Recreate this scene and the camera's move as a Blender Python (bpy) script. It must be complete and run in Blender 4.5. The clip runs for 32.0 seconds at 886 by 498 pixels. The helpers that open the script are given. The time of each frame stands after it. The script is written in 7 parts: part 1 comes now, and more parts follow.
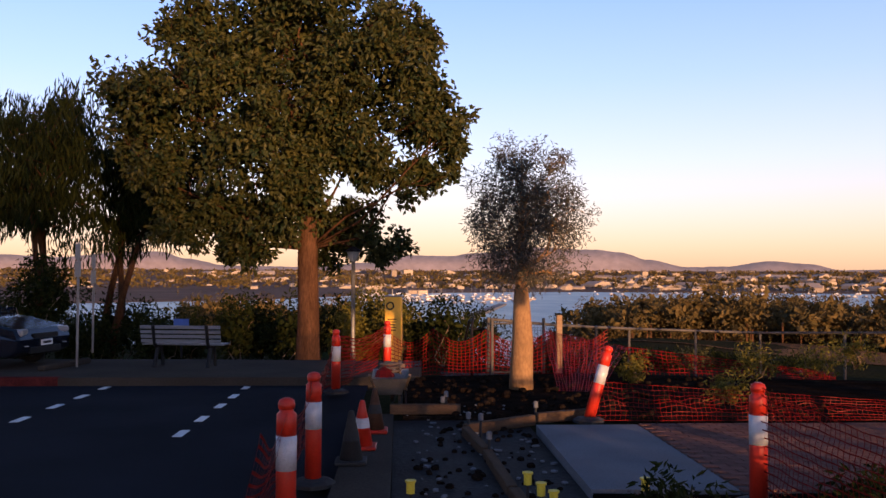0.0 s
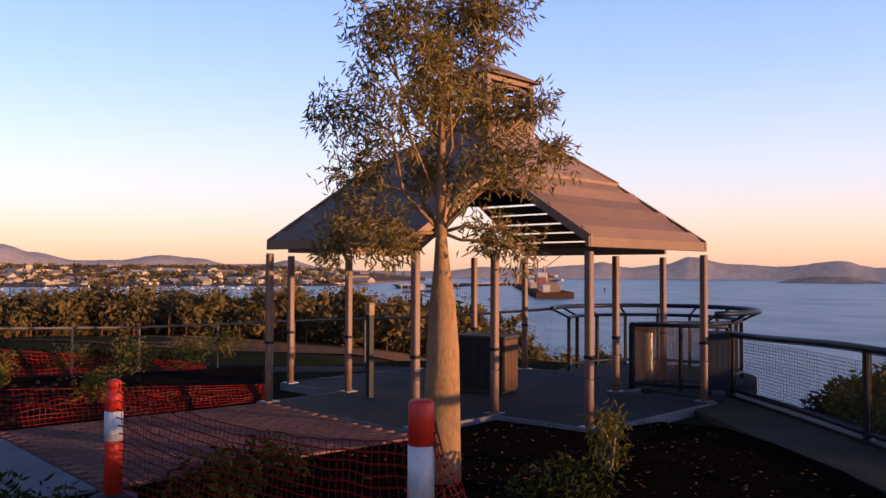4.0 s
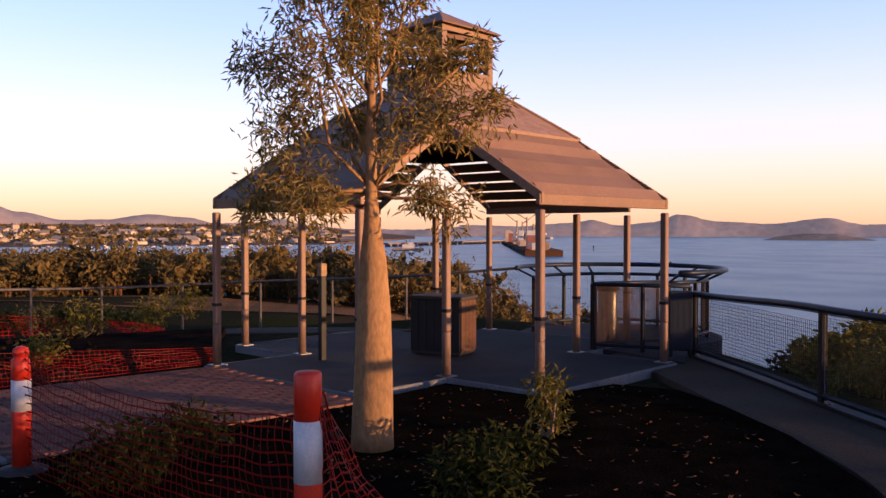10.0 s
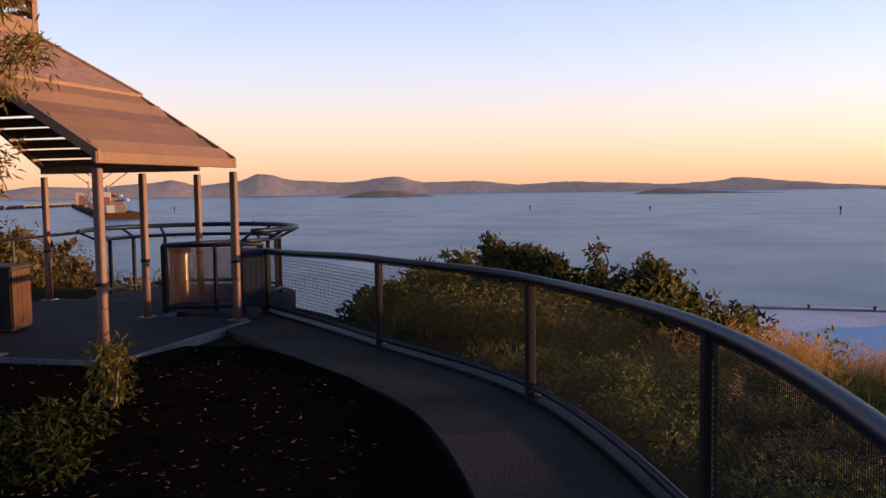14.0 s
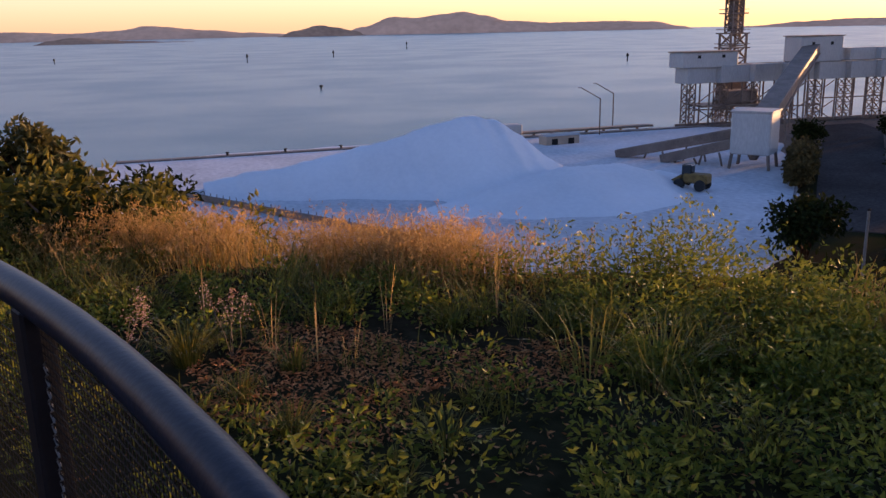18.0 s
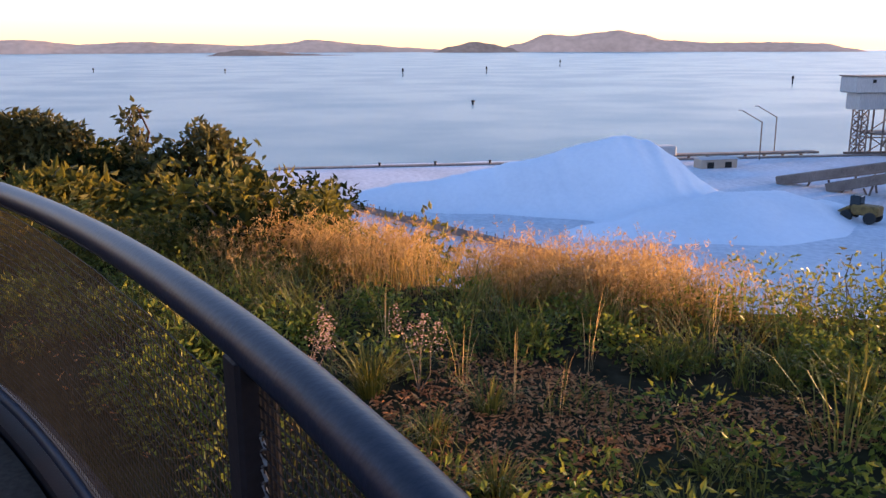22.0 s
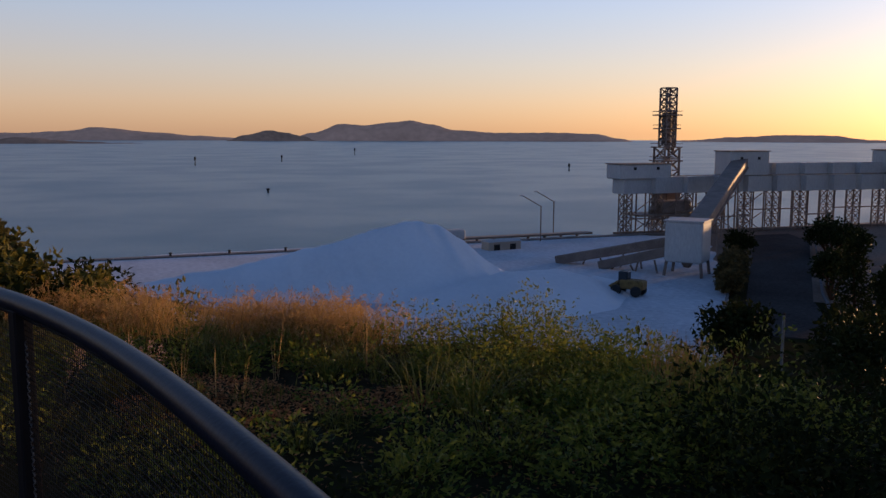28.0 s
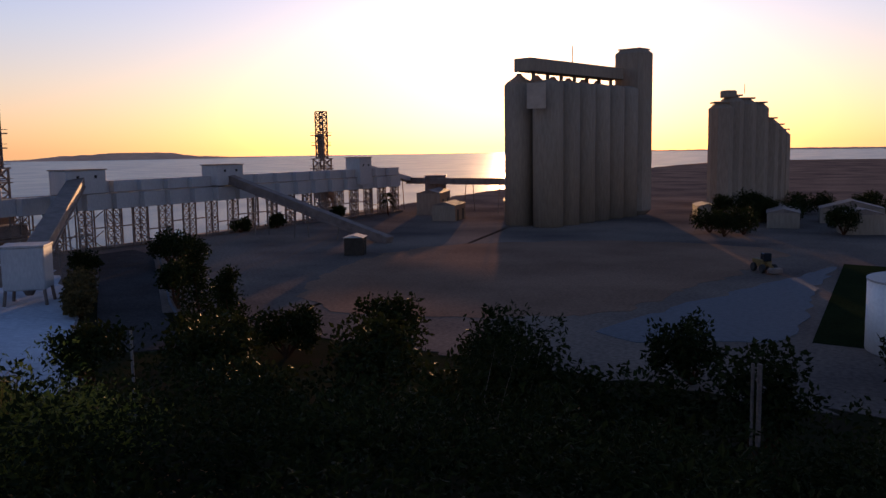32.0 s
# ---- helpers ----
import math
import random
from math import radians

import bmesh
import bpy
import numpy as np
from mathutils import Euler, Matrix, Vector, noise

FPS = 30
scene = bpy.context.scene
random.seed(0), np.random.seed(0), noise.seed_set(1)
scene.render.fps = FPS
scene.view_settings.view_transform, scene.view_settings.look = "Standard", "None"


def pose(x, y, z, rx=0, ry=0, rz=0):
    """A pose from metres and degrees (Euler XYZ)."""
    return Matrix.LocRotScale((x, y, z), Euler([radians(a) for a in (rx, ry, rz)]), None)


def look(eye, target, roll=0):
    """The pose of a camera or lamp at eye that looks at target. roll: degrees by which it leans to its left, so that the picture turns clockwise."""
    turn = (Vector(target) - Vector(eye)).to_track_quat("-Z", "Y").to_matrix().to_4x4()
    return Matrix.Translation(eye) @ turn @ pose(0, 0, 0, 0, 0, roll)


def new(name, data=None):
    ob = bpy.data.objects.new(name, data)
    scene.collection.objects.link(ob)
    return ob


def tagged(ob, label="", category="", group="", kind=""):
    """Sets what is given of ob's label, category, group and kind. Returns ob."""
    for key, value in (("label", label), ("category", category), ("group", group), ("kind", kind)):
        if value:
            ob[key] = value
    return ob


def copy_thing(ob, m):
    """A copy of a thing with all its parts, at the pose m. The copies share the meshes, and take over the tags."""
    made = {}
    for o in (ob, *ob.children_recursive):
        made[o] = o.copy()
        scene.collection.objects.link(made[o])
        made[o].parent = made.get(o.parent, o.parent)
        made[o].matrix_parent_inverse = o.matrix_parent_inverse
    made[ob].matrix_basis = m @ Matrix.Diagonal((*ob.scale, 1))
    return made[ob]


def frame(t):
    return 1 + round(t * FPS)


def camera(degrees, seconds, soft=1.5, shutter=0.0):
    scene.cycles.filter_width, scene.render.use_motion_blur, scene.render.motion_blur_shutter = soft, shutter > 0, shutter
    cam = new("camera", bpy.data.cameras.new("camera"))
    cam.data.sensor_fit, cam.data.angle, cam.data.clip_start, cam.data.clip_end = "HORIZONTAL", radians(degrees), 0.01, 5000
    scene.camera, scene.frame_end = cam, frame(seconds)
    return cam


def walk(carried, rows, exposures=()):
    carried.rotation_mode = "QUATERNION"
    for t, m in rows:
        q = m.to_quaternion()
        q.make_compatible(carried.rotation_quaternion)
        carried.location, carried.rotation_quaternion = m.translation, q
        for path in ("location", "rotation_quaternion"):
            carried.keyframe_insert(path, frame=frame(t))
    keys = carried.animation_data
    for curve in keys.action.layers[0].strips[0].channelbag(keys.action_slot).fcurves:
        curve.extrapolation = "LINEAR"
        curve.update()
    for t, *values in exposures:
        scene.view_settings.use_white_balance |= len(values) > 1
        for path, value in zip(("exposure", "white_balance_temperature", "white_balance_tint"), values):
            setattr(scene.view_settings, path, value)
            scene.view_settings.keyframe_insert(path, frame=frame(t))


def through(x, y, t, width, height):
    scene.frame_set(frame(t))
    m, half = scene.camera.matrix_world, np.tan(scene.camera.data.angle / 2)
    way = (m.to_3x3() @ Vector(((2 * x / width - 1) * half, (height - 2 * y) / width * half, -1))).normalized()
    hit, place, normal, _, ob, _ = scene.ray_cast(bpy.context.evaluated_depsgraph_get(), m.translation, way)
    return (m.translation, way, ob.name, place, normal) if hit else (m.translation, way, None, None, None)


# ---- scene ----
cam = camera(54.1, 32.0)
# seconds, eye, point looked at, lean
PATH = [
    (0, (0.631, 1.328, 1.779), (0.720, 3.325, 1.841), 0.20),
    (0.5, (0.598, 1.273, 1.800), (0.870, 3.253, 1.860), 0.20),
    (1, (0.578, 1.295, 1.803), (1.027, 3.243, 1.864), 0.30),
    (1.5, (0.580, 1.291, 1.802), (1.197, 3.192, 1.865), 0.00),
    (2, (0.576, 1.292, 1.805), (1.356, 3.133, 1.868), 0.00),
    (2.5, (0.592, 1.284, 1.808), (1.525, 3.052, 1.869), -0.30),
    (3, (0.617, 1.242, 1.808), (1.691, 2.928, 1.866), 0.10),
    (3.5, (0.722, 1.200, 1.811), (1.924, 2.797, 1.866), 0.20),
    (4, (0.824, 1.131, 1.814), (2.140, 2.636, 1.866), 0.20),
    (4.5, (0.824, 1.145, 1.830), (2.260, 2.536, 1.881), 0.30),
    (6.5, (0.985, 0.904, 1.841), (2.688, 1.953, 1.832), 0.40),
    (7, (1.170, 0.914, 1.832), (2.745, 2.147, 1.808), -0.20),
    (7.5, (1.335, 1.035, 1.820), (2.781, 2.417, 1.788), -0.40),
    (8, (1.378, 1.089, 1.818), (2.772, 2.523, 1.783), -0.40),
    (8.5, (1.383, 1.119, 1.825), (2.764, 2.565, 1.786), -0.30),
    (9, (1.379, 1.145, 1.833), (2.749, 2.602, 1.790), -0.20),
    (9.5, (1.420, 1.101, 1.832), (2.768, 2.578, 1.788), -0.10),
    (10, (1.446, 1.088, 1.826), (2.780, 2.577, 1.782), 0.00),
    (10.5, (1.487, 1.087, 1.824), (2.840, 2.560, 1.779), 0.10),
    (11, (1.545, 1.136, 1.819), (2.955, 2.554, 1.773), 0.20),
    (11.5, (1.516, 1.153, 1.829), (3.023, 2.467, 1.774), 0.30),
    (12, (1.480, 1.133, 1.831), (3.100, 2.303, 1.763), 0.40),
    (12.5, (1.420, 1.085, 1.830), (3.138, 2.106, 1.747), 0.50),
    (13, (1.310, 1.017, 1.837), (3.099, 1.905, 1.739), 0.47),
    (13.5, (1.396, 0.950, 1.830), (3.226, 1.749, 1.711), 0.04),
    (14, (1.537, 0.938, 1.811), (3.398, 1.658, 1.668), -0.79),
    (14.5, (1.626, 0.908, 1.803), (3.523, 1.521, 1.643), -1.60),
    (15, (1.877, 0.823, 1.784), (3.828, 1.232, 1.621), -1.84),
    (15.5, (2.312, 0.780, 1.731), (4.300, 0.849, 1.522), -1.30),
    (17.5, (3.622, 0.772, 1.676), (5.500, 0.265, 1.212), -1.36),
    (18, (3.924, 0.848, 1.672), (5.790, 0.324, 1.174), -1.18),
    (18.5, (4.230, 0.907, 1.659), (6.089, 0.383, 1.138), -0.55),
    (19, (4.487, 0.966, 1.668), (6.348, 0.467, 1.131), -0.32),
    (19.5, (4.772, 1.017, 1.654), (6.639, 0.548, 1.112), 0.34),
    (20, (4.979, 1.075, 1.643), (6.856, 0.643, 1.106), 1.00),
    (20.5, (4.934, 1.107, 1.644), (6.828, 0.730, 1.123), 0.95),
    (21, (4.819, 1.148, 1.648), (6.726, 0.814, 1.146), 1.25),
    (21.5, (4.739, 1.118, 1.613), (6.661, 0.837, 1.137), 0.20),
    (22, (4.604, 1.069, 1.573), (6.540, 0.863, 1.115), -0.20),
    (22.5, (4.364, 0.993, 1.572), (6.311, 0.874, 1.130), -0.92),
    (23, (3.986, 1.011, 1.603), (5.937, 0.954, 1.168), -0.73),
    (23.5, (3.757, 0.948, 1.620), (5.712, 1.016, 1.202), -0.03),
    (24, (3.642, 1.014, 1.598), (5.589, 1.188, 1.176), 0.07),
    (24.5, (3.431, 1.007, 1.602), (5.371, 1.234, 1.172), -0.29),
    (26.5, (2.634, 0.809, 1.701), (4.593, 0.601, 1.356), 1.39),
    (27, (2.483, 0.747, 1.712), (4.429, 0.403, 1.403), 0.79),
    (27.5, (2.345, 0.756, 1.740), (4.265, 0.271, 1.459), 0.19),
    (28, (2.188, 0.777, 1.774), (4.058, 0.119, 1.511), 0.15),
    (28.5, (2.132, 0.768, 1.832), (3.928, -0.073, 1.574), 0.48),
    (29, (1.934, 0.664, 1.858), (3.642, -0.345, 1.608), 0.68),
    (29.5, (1.659, 0.633, 1.824), (3.262, -0.540, 1.589), 0.57),
    (30, (1.500, 0.620, 1.800), (2.982, -0.704, 1.576), 0.54),
    (30.5, (1.500, 0.620, 1.800), (2.845, -0.844, 1.579), 0.17),
    (31, (1.500, 0.620, 1.800), (2.699, -0.966, 1.586), 0.21),
    (31.5, (1.500, 0.620, 1.800), (2.567, -1.057, 1.584), -0.03),
    (32, (1.500, 0.620, 1.800), (2.467, -1.115, 1.568), -0.87),
]
STOPS = [(0, 0.89), (2, 0.94), (4, 0.89), (4.5, 0.89), (7, 0.94), (8, 0.99), (9, 1.04), (11, 1.04), (13, 0.89), (14, 0.86), (15, 0.94), (17.5, 1.05), (18, 1.15), (19, 2.05), (20, 2.25), (21, 2.2), (22, 2.05), (24, 1.75), (24.5, 1.7), (26.5, 1.35), (27, 1.0), (28, 0.1), (29, -0.5), (30, -0.3), (31, -0.05), (32, 0.0)]
# the white balance wanders as the view turns from shade towards the sun: kelvin, tint
WARMTH = {0: (6350, 15), 2: (6150, 16), 4: (6000, 16), 4.5: (6050, 16), 7: (7150, 17), 8: (7050, 18), 9: (6600, 18), 11: (6250, 16), 13: (6150, 12), 14: (6500, 12), 15: (6650, 12), 17.5: (6350, 13), 18: (6500, 13), 19: (7300, 5), 20: (6950, -1), 21: (6550, 0), 22: (6350, 5), 24: (6000, 8), 24.5: (6000, 11), 26.5: (6200, 12), 27: (6200, 11), 28: (6050, 6), 29: (6050, 6), 30: (6150, 9), 31: (6200, 12), 32: (6250, 13)}
EXPOSURES = [(t, s, *WARMTH.get(t, (6300, 12))) for t, s in STOPS]
walk(cam, [(t, look(e, g, r)) for t, e, g, r in PATH], EXPOSURES)

# low evening sun over the silos, clear sky
SKY_PART = 0.12
SUN_HEADING, SUN_HEIGHT = 155.95, 3.8          # degrees clockwise from +y, degrees above the horizon
sx, sy = math.sin(radians(SUN_HEADING)), math.cos(radians(SUN_HEADING))
world = bpy.data.worlds.new("evening_sky")
scene.world = world
world.use_nodes = True
wn = world.node_tree.nodes
sky = wn.new("ShaderNodeTexSky")
sky.sky_type, sky.sun_disc = "NISHITA", False
sky.sun_elevation, sky.sun_rotation = radians(SUN_HEIGHT), radians(SUN_HEADING)
sky.altitude, sky.air_density, sky.dust_density, sky.ozone_density = 30, 1.0, 0.8, 2.5
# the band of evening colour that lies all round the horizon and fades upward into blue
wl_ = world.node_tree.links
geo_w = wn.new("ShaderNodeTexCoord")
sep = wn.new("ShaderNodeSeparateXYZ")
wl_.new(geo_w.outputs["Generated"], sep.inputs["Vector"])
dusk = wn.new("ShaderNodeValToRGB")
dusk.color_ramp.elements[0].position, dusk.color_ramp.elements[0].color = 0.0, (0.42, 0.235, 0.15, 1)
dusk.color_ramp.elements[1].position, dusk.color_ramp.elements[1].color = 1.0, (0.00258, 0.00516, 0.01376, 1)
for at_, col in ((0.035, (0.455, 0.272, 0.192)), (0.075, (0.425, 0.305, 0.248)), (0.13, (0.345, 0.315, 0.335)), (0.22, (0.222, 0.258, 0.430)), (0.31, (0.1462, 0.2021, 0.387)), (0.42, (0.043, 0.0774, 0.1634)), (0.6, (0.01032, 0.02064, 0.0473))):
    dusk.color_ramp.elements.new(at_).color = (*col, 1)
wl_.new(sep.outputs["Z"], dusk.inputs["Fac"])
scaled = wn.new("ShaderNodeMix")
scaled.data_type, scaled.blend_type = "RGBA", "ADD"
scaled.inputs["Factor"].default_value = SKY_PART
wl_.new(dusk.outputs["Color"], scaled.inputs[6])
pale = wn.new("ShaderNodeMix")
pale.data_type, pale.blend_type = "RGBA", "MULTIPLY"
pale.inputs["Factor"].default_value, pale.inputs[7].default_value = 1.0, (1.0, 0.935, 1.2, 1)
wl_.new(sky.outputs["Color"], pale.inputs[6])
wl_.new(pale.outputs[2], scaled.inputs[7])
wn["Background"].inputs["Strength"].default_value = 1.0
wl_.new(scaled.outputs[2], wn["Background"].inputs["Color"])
sun = new("sun", bpy.data.lights.new("sun", "SUN"))
sun.data.energy, sun.data.angle, sun.data.color = 5.0, radians(0.6), (1.0, 0.55, 0.25)
sun.matrix_world = look((sx * 60, sy * 60, 60 * math.tan(radians(SUN_HEIGHT))), (0, 0, 0))


class Geo:
    """Collects vertices and faces of one mesh."""

    def __init__(self):
        self.v, self.f = [], []

    def add(self, verts, faces):
        n = len(self.v)
        self.v += [tuple(p) for p in verts]
        self.f += [tuple(i + n for i in q) for q in faces]
        return self

    def box(self, c, size, rz=0.0, m=None, bevel=0.0):
        hx, hy, hz = size[0] / 2, size[1] / 2, size[2] / 2
        b = min(bevel, hx * 0.9, hy * 0.9, hz * 0.9)
        if b <= 0:
            vs = [(x, y, z) for z in (-hz, hz) for x, y in ((-hx, -hy), (hx, -hy), (hx, hy), (-hx, hy))]
            fs = [(3, 2, 1, 0), (4, 5, 6, 7), (0, 1, 5, 4), (1, 2, 6, 5), (2, 3, 7, 6), (3, 0, 4, 7)]
        else:
            ring = [(-hx + b, -hy), (hx - b, -hy), (hx, -hy + b), (hx, hy - b), (hx - b, hy), (-hx + b, hy), (-hx, hy - b), (-hx, -hy + b)]
            inner = [(x * (hx - b) / hx, y * (hy - b) / hy) for x, y in ring]
            vs = [(x, y, -hz) for x, y in inner] + [(x, y, -hz + b) for x, y in ring] + [(x, y, hz - b) for x, y in ring] + [(x, y, hz) for x, y in inner]
            fs = [tuple(range(7, -1, -1)), tuple(range(24, 32))]
            for k in range(3):
                fs += [(8 * k + i, 8 * k + (i + 1) % 8, 8 * k + 8 + (i + 1) % 8, 8 * k + 8 + i) for i in range(8)]
        m = m or (Matrix.Translation(c) @ Matrix.Rotation(rz, 4, "Z"))
        return self.add([m @ Vector(p) for p in vs], fs)

    def tube(self, pts, r, n=8, cap=True, closed=False):
        """A round bar along points; r is one radius or a list of them."""
        pts = [Vector(p) for p in pts]
        m = len(pts)
        rs = r if isinstance(r, (list, tuple)) else [r] * m
        vs, up = [], None
        for i, p in enumerate(pts):
            a = pts[i - 1] if (i or closed) else p
            b = pts[(i + 1) % m] if (i < m - 1 or closed) else p
            d = (b - a).normalized() if (b - a).length > 1e-9 else Vector((0, 0, 1))
            if up is None:
                up = d.orthogonal().normalized()
            up = up - d * up.dot(d)
            up = up.normalized() if up.length > 1e-6 else d.orthogonal().normalized()
            w = d.cross(up)
            for k in range(n):
                t = 2 * math.pi * k / n
                vs.append(p + (up * math.cos(t) + w * math.sin(t)) * rs[i])
        fs = []
        for i in range(m if closed else m - 1):
            a, b = i * n, ((i + 1) % m) * n
            fs += [(a + k, a + (k + 1) % n, b + (k + 1) % n, b + k) for k in range(n)]
        if cap and not closed:
            fs += [tuple(range(n - 1, -1, -1)), tuple(range((m - 1) * n, m * n))]
        return self.add(vs, fs)

    def lathe(self, prof, c=(0, 0, 0), n=16, cap=True):
        """Turns (radius, height) pairs round the upright through c."""
        vs = [(c[0] + r * math.cos(2 * math.pi * k / n), c[1] + r * math.sin(2 * math.pi * k / n), c[2] + z) for r, z in prof for k in range(n)]
        fs = []
        for i in range(len(prof) - 1):
            fs += [(i * n + k, i * n + (k + 1) % n, (i + 1) * n + (k + 1) % n, (i + 1) * n + k) for k in range(n)]
        if cap:
            fs += [tuple(range(n - 1, -1, -1)), tuple(range((len(prof) - 1) * n, len(prof) * n))]
        return self.add(vs, fs)

    def slab(self, poly, z0, z1):
        """An upright prism over a polygon."""
        if sum(p[0] * q[1] - p[1] * q[0] for p, q in zip(poly, [*poly[1:], poly[0]])) < 0:
            poly = poly[::-1]
        n = len(poly)
        vs = [(x, y, z0) for x, y in poly] + [(x, y, z1) for x, y in poly]
        return self.add(vs, [tuple(range(n - 1, -1, -1)), tuple(range(n, 2 * n))] + [(i, (i + 1) % n, n + (i + 1) % n, n + i) for i in range(n)])

    def strip(self, left, right, top, bottom):
        """A continuous slab between two lines of plan points; top is a number or a function of the point."""
        n = len(left)
        zt = top if callable(top) else (lambda p: top)
        vs = []
        for a, b in zip(left, right):
            vs += [(a[0], a[1], zt(a)), (b[0], b[1], zt(b)), (b[0], b[1], bottom), (a[0], a[1], bottom)]
        fs = [(4 * i + k, 4 * i + 4 + k, 4 * i + 4 + (k + 1) % 4, 4 * i + (k + 1) % 4) for i in range(n - 1) for k in range(4)]
        return self.add(vs, fs + [(0, 1, 2, 3), (4 * n - 1, 4 * n - 2, 4 * n - 3, 4 * n - 4)])

    def plate(self, quad, thick):
        """A plate of that thickness over three or four corners."""
        q = [Vector(p) for p in quad]
        nrm = (q[1] - q[0]).cross(q[2] - q[0]).normalized() * thick
        n = len(q)
        return self.add(q + [p - nrm for p in q], [tuple(range(n)), tuple(range(2 * n - 1, n - 1, -1))] + [((i + 1) % n, i, n + i, n + (i + 1) % n) for i in range(n)])

    def mesh(self, name, mat, smooth=False):
        me = bpy.data.meshes.new(name)
        me.from_pydata(self.v, [], self.f)
        me.materials.append(mat)
        if smooth:
            me.polygons.foreach_set("use_smooth", [True] * len(me.polygons))
        me.update()
        return me


def thing(name, label, category, at=(0, 0, 0), rz=0.0, group="", kind=""):
    """A top-level thing: an Empty at its base, to which part() adds meshes."""
    ob = new(name)
    ob.location, ob.rotation_euler = at, (0, 0, rz)
    ob.empty_display_size = 0.1
    return tagged(ob, label, category, group, kind)


def part(name, geo, mat, parent, label="", smooth=False, kind=""):
    ob = new(name, geo.mesh(name, mat, smooth) if isinstance(geo, Geo) else geo)
    ob.parent = parent
    return tagged(ob, label, kind=kind)


def solid(name, geo, mat, label, category, smooth=False, group="", kind=""):
    """A thing or a piece of the setting that is one mesh."""
    return tagged(new(name, geo.mesh(name, mat, smooth)), label, category, group, kind)


def lerp(a, b, k):
    return a + (b - a) * k


def table(x, rows):
    """Smooth reading of a table of (x, value)."""
    if x <= rows[0][0]:
        return rows[0][1]
    for (a, va), (b, vb) in zip(rows, rows[1:]):
        if x <= b:
            k = (x - a) / (b - a)
            return va + (vb - va) * k * k * (3 - 2 * k)
    return rows[-1][1]


def spline(pts, step):
    """Points about step apart on a smooth curve through pts."""
    pts = [Vector(p) for p in pts]
    out = []
    for i in range(len(pts) - 1):
        p0, p1, p2, p3 = pts[max(i - 1, 0)], pts[i], pts[i + 1], pts[min(i + 2, len(pts) - 1)]
        n = max(1, int((p2 - p1).length / step + 0.5))
        for k in range(n):
            t = k / n
            out.append(0.5 * (2 * p1 + (p2 - p0) * t + (2 * p0 - 5 * p1 + 4 * p2 - p3) * t * t + (3 * p1 - p0 - 3 * p2 + p3) * t ** 3))
    return out + [pts[-1]]


# ---- materials ----
def material(name, base, rough=0.8, metal=0.0, vary=0.25, scale=4.0, fine=60.0, bump=0.3, other=None, per=0.0, spec=0.5, coord="Object", stretch=None, emit=None):
    """A surface with stains at one scale, grain at another and a fine relief."""
    m = bpy.data.materials.new(name)
    m.use_nodes = True
    n, l = m.node_tree.nodes, m.node_tree.links
    b = n["Principled BSDF"]
    b.inputs["Roughness"].default_value, b.inputs["Metallic"].default_value = rough, metal
    b.inputs["Specular IOR Level"].default_value = spec
    tc = n.new("ShaderNodeTexCoord")
    vec = tc.outputs[coord]
    if stretch:
        mp = n.new("ShaderNodeMapping")
        mp.inputs["Scale"].default_value = stretch
        l.new(vec, mp.inputs["Vector"])
        vec = mp.outputs["Vector"]
    big, small = n.new("ShaderNodeTexNoise"), n.new("ShaderNodeTexNoise")
    for t, s, d in ((big, scale, 5.0), (small, fine, 3.0)):
        t.inputs["Scale"].default_value, t.inputs["Detail"].default_value = s, d
        l.new(vec, t.inputs["Vector"])
    other = other or [c * (1 - vary) for c in base]
    ramp = n.new("ShaderNodeValToRGB")
    ramp.color_ramp.elements[0].position, ramp.color_ramp.elements[1].position = 0.34, 0.66
    ramp.color_ramp.elements[0].color, ramp.color_ramp.elements[1].color = (*other, 1), (*base, 1)
    l.new(big.outputs["Fac"], ramp.inputs["Fac"])
    mix = n.new("ShaderNodeMix")
    mix.data_type, mix.blend_type = "RGBA", "OVERLAY"
    mix.inputs["Factor"].default_value = min(1.0, vary * 2)
    l.new(ramp.outputs["Color"], mix.inputs[6])
    l.new(small.outputs["Fac"], mix.inputs[7])
    col = mix.outputs[2]
    if per:
        info = n.new("ShaderNodeObjectInfo")
        geo = n.new("ShaderNodeNewGeometry")
        add = n.new("ShaderNodeMath")
        add.operation = "ADD"
        l.new(info.outputs["Random"], add.inputs[0])
        l.new(geo.outputs["Random Per Island"], add.inputs[1])
        rng = n.new("ShaderNodeMapRange")
        rng.inputs["From Max"].default_value = 2.0
        rng.inputs["To Min"].default_value, rng.inputs["To Max"].default_value = 1 - per, 1 + per
        l.new(add.outputs[0], rng.inputs["Value"])
        hsv = n.new("ShaderNodeHueSaturation")
        l.new(rng.outputs["Result"], hsv.inputs["Value"])
        l.new(col, hsv.inputs["Color"])
        col = hsv.outputs["Color"]
    l.new(col, b.inputs["Base Color"])
    if emit:
        l.new(col, b.inputs["Emission Color"])
        b.inputs["Emission Strength"].default_value = emit
    if bump:
        bp = n.new("ShaderNodeBump")
        bp.inputs["Strength"].default_value, bp.inputs["Distance"].default_value = bump, 0.02
        l.new(small.outputs["Fac"], bp.inputs["Height"])
        l.new(bp.outputs["Normal"], b.inputs["Normal"])
    return m


